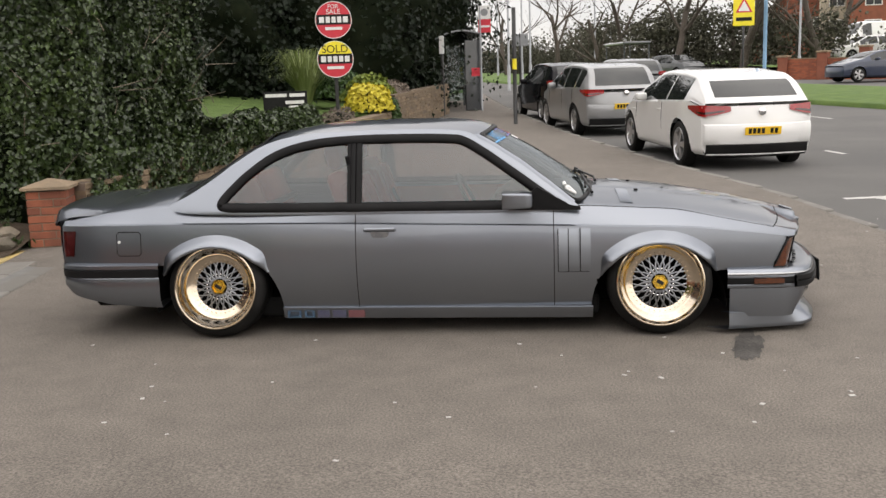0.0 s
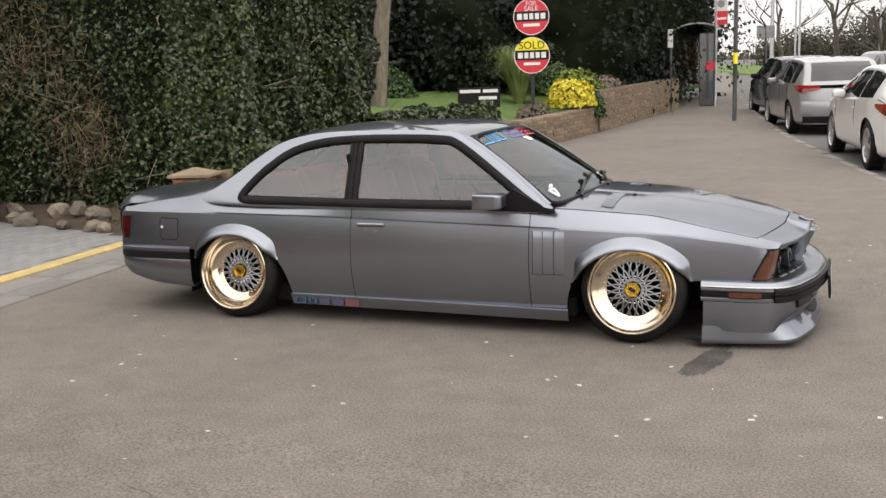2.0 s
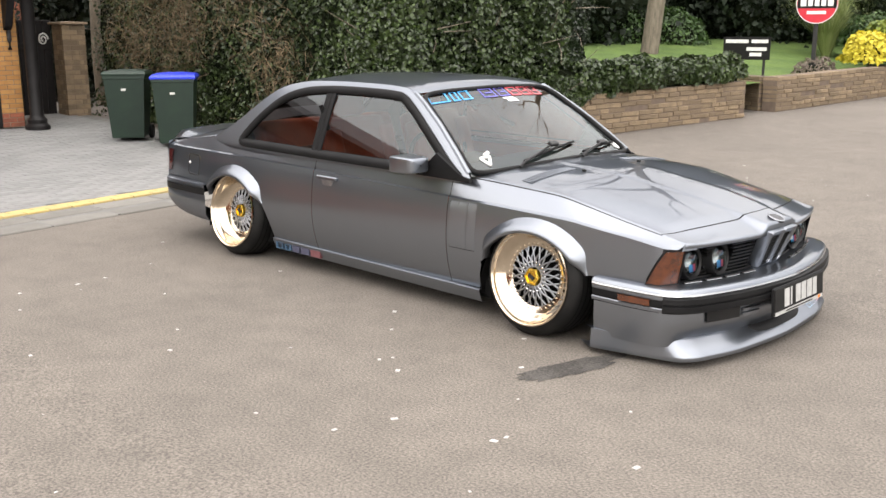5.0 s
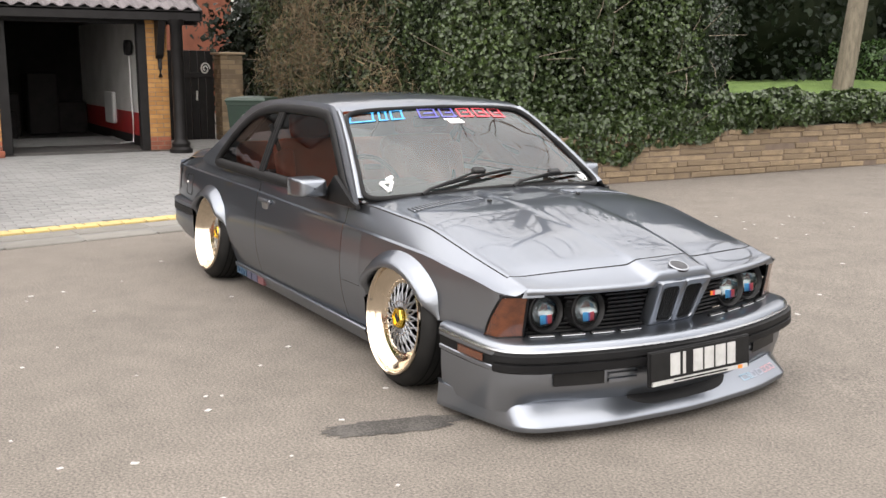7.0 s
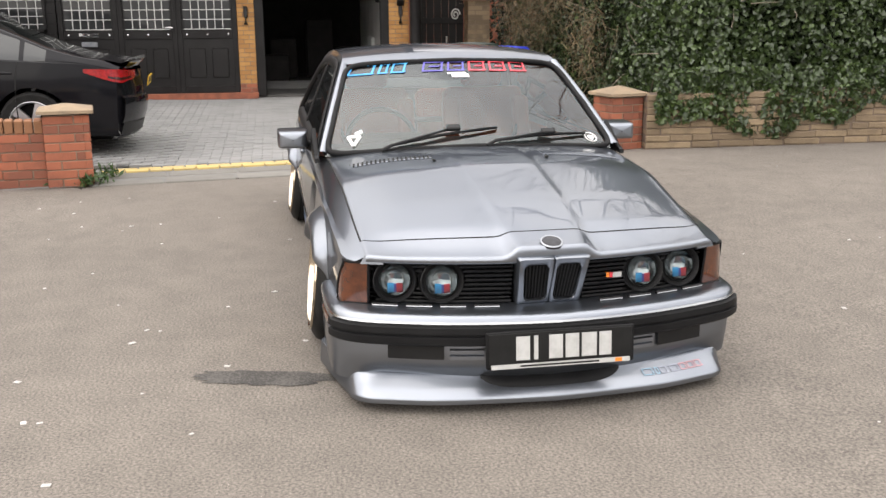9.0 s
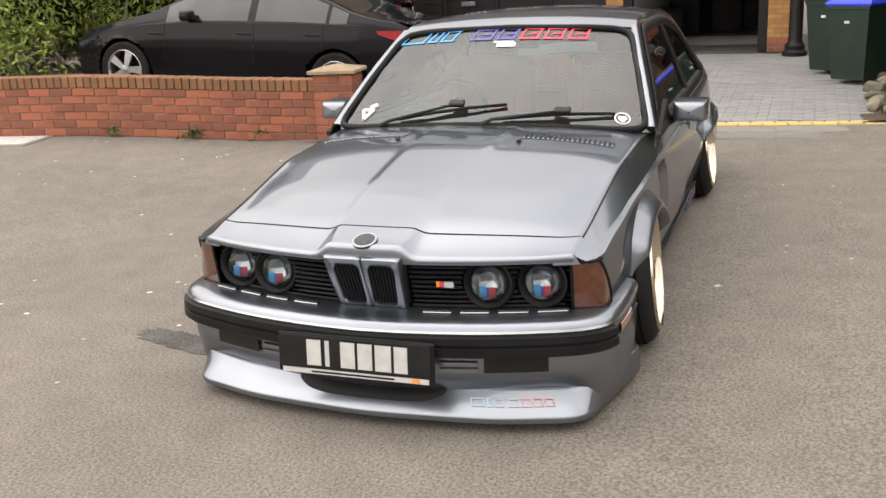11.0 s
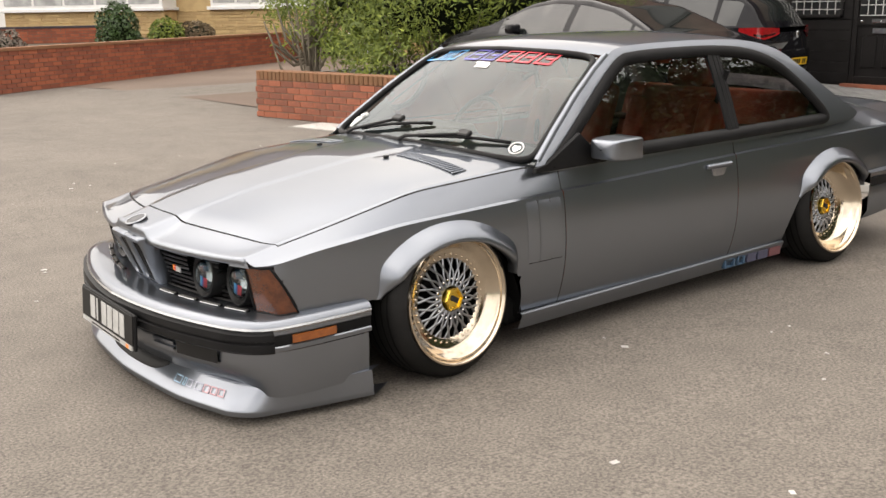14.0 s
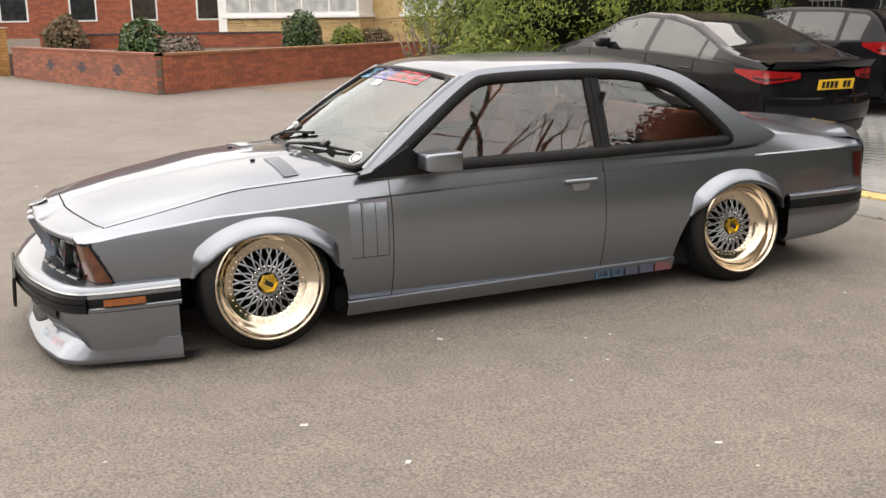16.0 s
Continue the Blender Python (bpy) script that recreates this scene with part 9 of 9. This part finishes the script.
# ---- street furniture ----
M["post_black"] = surface("black_post_paint", (0.014, 0.014, 0.014), (0.022, 0.022, 0.022), rough=0.5, scale=6, bump=0.05)
M["post_grey"] = surface("galvanised_post", (0.30, 0.31, 0.32), (0.24, 0.25, 0.26), rough=0.5, metal=0.5, scale=6, bump=0.05)
M["sign_red"] = surface("sale_board_red", (0.62, 0.03, 0.05), (0.55, 0.025, 0.045), rough=0.45, scale=8, bump=0.02)
M["sign_yellow"] = surface("sale_board_yellow", (0.85, 0.72, 0.03), (0.78, 0.66, 0.03), rough=0.45, scale=8, bump=0.02)


def words(text, size, m, material, parent, name="lettering"):
    cu = bpy.data.curves.new(name, "FONT")
    cu.body, cu.size, cu.align_x, cu.align_y, cu.extrude = text, size, "CENTER", "CENTER", 0.002
    tmp = new(name, cu)
    me = bpy.data.meshes.new_from_object(tmp.evaluated_get(bpy.context.evaluated_depsgraph_get()))
    bpy.data.objects.remove(tmp)
    me.materials.clear()
    me.materials.append(material)
    ob = share(name, me, parent, m)
    return ob


# estate agent's round boards: two discs on a post
boards = thing("sale_boards", "two round sale boards on a dark post above the wall", "sign", pose(-3.32, 12.30, gz(0, 12.3) + 0.40, 0, 0, 12))
part("post", boxed((-0.035, 0.0, 0.0), (0.035, 0.05, 2.35), 0.004), M["post_black"], boards)


def disc(z, top, sub):
    d = part("disc", lathe([(0.0, -0.012), (0.335, -0.012), (0.345, -0.008), (0.345, 0.008), (0.0, 0.01)], 48, m=pose(0, -0.012, z)), M["sign_red"], boards, "round printed board")
    bm = bmesh.new()
    if top is not None:
        bm.faces.new([bm.verts.new((0.335 * math.cos(a), -0.0275, z + 0.335 * math.sin(a))) for a in np.linspace(radians(17), radians(163), 24)])
        part("upper_field", bm, top, d)
    part("white_edge", lathe([(0.345, -0.014), (0.335, -0.0145), (0.332, -0.0125)], 48, m=pose(0, -0.012, z)), M["white"], d)
    part("black_band", boxed((-0.322, -0.030, z - 0.085), (0.322, -0.0265, z + 0.10)), M["black_print"], d)
    part("band_bar", boxed((-0.27, -0.032, z - 0.05), (0.27, -0.030, z + 0.06), 0), M["white"], d, "white printed bar")
    for k in range(4):
        part("bar_gap", boxed((-0.175 + 0.108 * k, -0.034, z - 0.056), (-0.145 + 0.108 * k, -0.032, z + 0.071)), M["black_print"], d)
    part("number_bar", boxed((-0.16, -0.031, z - 0.185), (0.16, -0.0285, z - 0.13)), M["white"], d)
    for k, (txt, dz, sz) in enumerate(sub):
        words(txt, sz, pose(0, -0.030, z + dz, 90, 0, 0), M["black_print"] if top is not None else M["white"], d)


disc(1.27, M["sign_yellow"], (("SOLD", 0.185, 0.20),))
disc(2.0, None, (("FOR", 0.245, 0.11), ("SALE", 0.150, 0.13)))
# court name board: plain bars in place of the name
cb = thing("name_board", "small black court name board with white lettering bars", "sign", pose(-4.1, 11.4, gz(0, 11.4) + 0.42, 0, 0, 14))
for x in (-0.3, 0.3):
    part("leg", boxed((x - 0.02, 0, 0), (x + 0.02, 0.03, 0.5)), M["post_black"], cb)
part("board", boxed((-0.40, -0.025, 0.32), (0.40, 0.0, 0.70), 0.005), M["black_print"], cb)
for x0, x1, z0, z1 in ((-0.36, 0.03, 0.60, 0.66), (0.08, 0.36, 0.60, 0.66), (0.0, 0.34, 0.47, 0.53), (0.06, 0.26, 0.38, 0.44)):
    part("lettering_bar", boxed((x0, -0.028, z0), (x1, -0.025, z1)), M["white"], cb)


def pole(name, label, x, y, r, h, material, z=None):
    p = thing(name, label, "post", pose(x, y, gz(x, y) if z is None else z))
    part("post", tube([(0, 0, -0.1), (0, 0, h * 0.5), (0, 0, h)], r, 10), material, p, smooth=True)
    return p


p = pole("marker_post", "black steel post with a yellow band on the pavement", -0.08, 17.5, 0.05, 2.75, M["post_black"])
part("band", lathe([(0.052, 0), (0.052, 0.25)], 12, m=Matrix.Rotation(radians(90), 4, "X") @ Matrix.Translation((0, 1.3, 0))), M["sign_yellow"], p)
p = pole("bus_timetable_post", "black post with a timetable case on the pavement", -2.28, 21.9, 0.045, 2.25, M["post_black"])
part("timetable", boxed((-0.07, -0.06, 1.75), (0.07, -0.03, 2.25), 0.005), M["white"], p, "white timetable panel")
p = pole("sign_post", "black post with a square sign back", -0.2, 27.6, 0.045, 2.35, M["post_black"])
part("sign_back", boxed((-0.28, -0.04, 1.95), (0.28, -0.02, 2.35), 0.01), M["post_grey"], p)
# bus shelter and stop flag
bs = thing("bus_shelter", "grey bus shelter with a curved roof on the pavement", "bus shelter", pose(-1.55, 24.4, gz(0, 24.4), 0, 0, 10))
for y in (0.0, 3.4):
    part("end_frame", boxed((-0.06, y - 0.04, 0), (0.06, y + 0.04, 2.15), 0.008), M["grey_paint"], bs, "dark grey end frame")
    part("end_panel", boxed((-1.0, y - 0.015, 0.3), (-0.06, y + 0.015, 2.0)), M["clear"], bs, "glazed end panel")
    part("rear_post", boxed((-1.06, y - 0.03, 0), (-1.0, y + 0.03, 2.15), 0.006), M["grey_paint"], bs)
part("advert_case", boxed((-0.30, -0.16, 0.0), (0.22, -0.04, 2.15), 0.02), M["grey_paint"], bs, "dark advertising case")
part("advert_flash", boxed((-0.1, -0.175, 1.05), (0.16, -0.16, 1.3)), M["sign_red"], bs)
rows = [[Vector((-1.2 + 1.5 * k, y, 2.12 + 0.30 * math.sin(k * math.pi * 0.8 + 0.2) + h)) for k in np.linspace(0, 1, 10)] for h, y in ((0, -0.2), (0.05, -0.2), (0.05, 3.6), (0, 3.6))]
part("roof", grid(bmesh.new(), rows), M["post_grey"], bs, "curved pale roof", smooth=False)
part("back_panel", boxed((-1.05, 0, 0.3), (-1.02, 3.4, 2.0)), M["clear"], bs, "glazed back panel")
fl = pole("bus_stop_flag", "bus stop flag in white and red on a post", -1.30, 23.9, 0.035, 3.15, M["post_grey"])
part("flag_upper", boxed((-0.05, -0.02, 2.75), (0.32, 0.02, 3.15), 0.006), M["white"], fl, "white flag panel with a grey disc")
part("flag_disc", lathe([(0.0, -0.004), (0.11, -0.004), (0.11, 0.0)], 24, m=pose(0.135, -0.02, 2.95)), M["post_grey"], fl)
part("flag_lower", boxed((-0.05, -0.02, 2.35), (0.32, 0.02, 2.74), 0.006), M["sign_red"], fl, "red flag panel")
part("flag_bar", boxed((-0.02, -0.024, 2.5), (0.29, -0.02, 2.56)), M["white"], fl)
# lamp posts along the road
for x, y, h, arm in ((-1.2, 44.0, 9.0, 1), (-0.9, 60.0, 10.0, 0), (4.0, 62.0, 12.0, 0), (-3.2, 74.0, 9.0, 1), (13.8, 47.0, 10.0, 0), (-0.2, 50.0, 8.0, 1)):
    lp = thing("street_lamp", "tall slim grey street lamp", "street lamp", pose(x, y, rz(x, y)), "street lamps")
    part("pole", tube([(0, 0, -0.1), (0, 0, 1.2), (0, 0, 1.25), (0, 0, h)], [0.09, 0.09, 0.06, 0.045], 10), M["post_grey"], lp, smooth=True)
    if arm:
        part("arm", tube([(0, 0, h), (0.2, 0, h + 0.15), (1.0, 0, h + 0.22)], 0.035, 8), M["post_grey"], lp, smooth=True)
        part("lantern", boxed((0.9, -0.12, h + 0.16), (1.5, 0.12, h + 0.30), 0.04), M["post_grey"], lp)
# warning sign on the verge
ws_ = pole("warning_sign", "yellow-backed warning triangle on a post on the verge", 7.85, 31.0, 0.04, 3.2, M["post_black"], z=rz(8.6, 31) - 0.25)
part("backing", boxed((-0.38, -0.05, 2.75), (0.38, -0.02, 4.0), 0.02), M["sign_yellow"], ws_, "yellow backing board")
part("triangle", prism([(-0.30, 3.22), (0.30, 3.22), (0, 3.76)], -0.06, -0.05), M["sign_red"], ws_)
part("triangle_field", prism([(-0.21, 3.27), (0.21, 3.27), (0, 3.64)], -0.066, -0.06), M["white"], ws_)
part("plate_bar", boxed((-0.28, -0.058, 2.92), (0.28, -0.05, 3.05)), M["black_print"], ws_)
M["blue_post"] = surface("pale_blue_pole", (0.16, 0.30, 0.46), (0.14, 0.26, 0.40), rough=0.5, scale=5, bump=0.05)
bp = pole("blue_post", "pale blue steel pole on the verge", 8.95, 32.5, 0.07, 6.0, M["blue_post"], z=rz(10.3, 32.5))
sh = thing("bus_shelter", "second bus shelter across the main road", "bus shelter", pose(5.2, 50.0, rz(5, 50), 0, 0, 15))
part("roof", boxed((-0.8, -1.6, 2.1), (0.8, 1.6, 2.25), 0.05), M["grey_paint"], sh)
for x in (-0.7, 0.7):
    for y in (-1.5, 1.5):
        part("post", tube([(x, y, 0), (x, y, 2.1)], 0.04, 6), M["grey_paint"], sh)
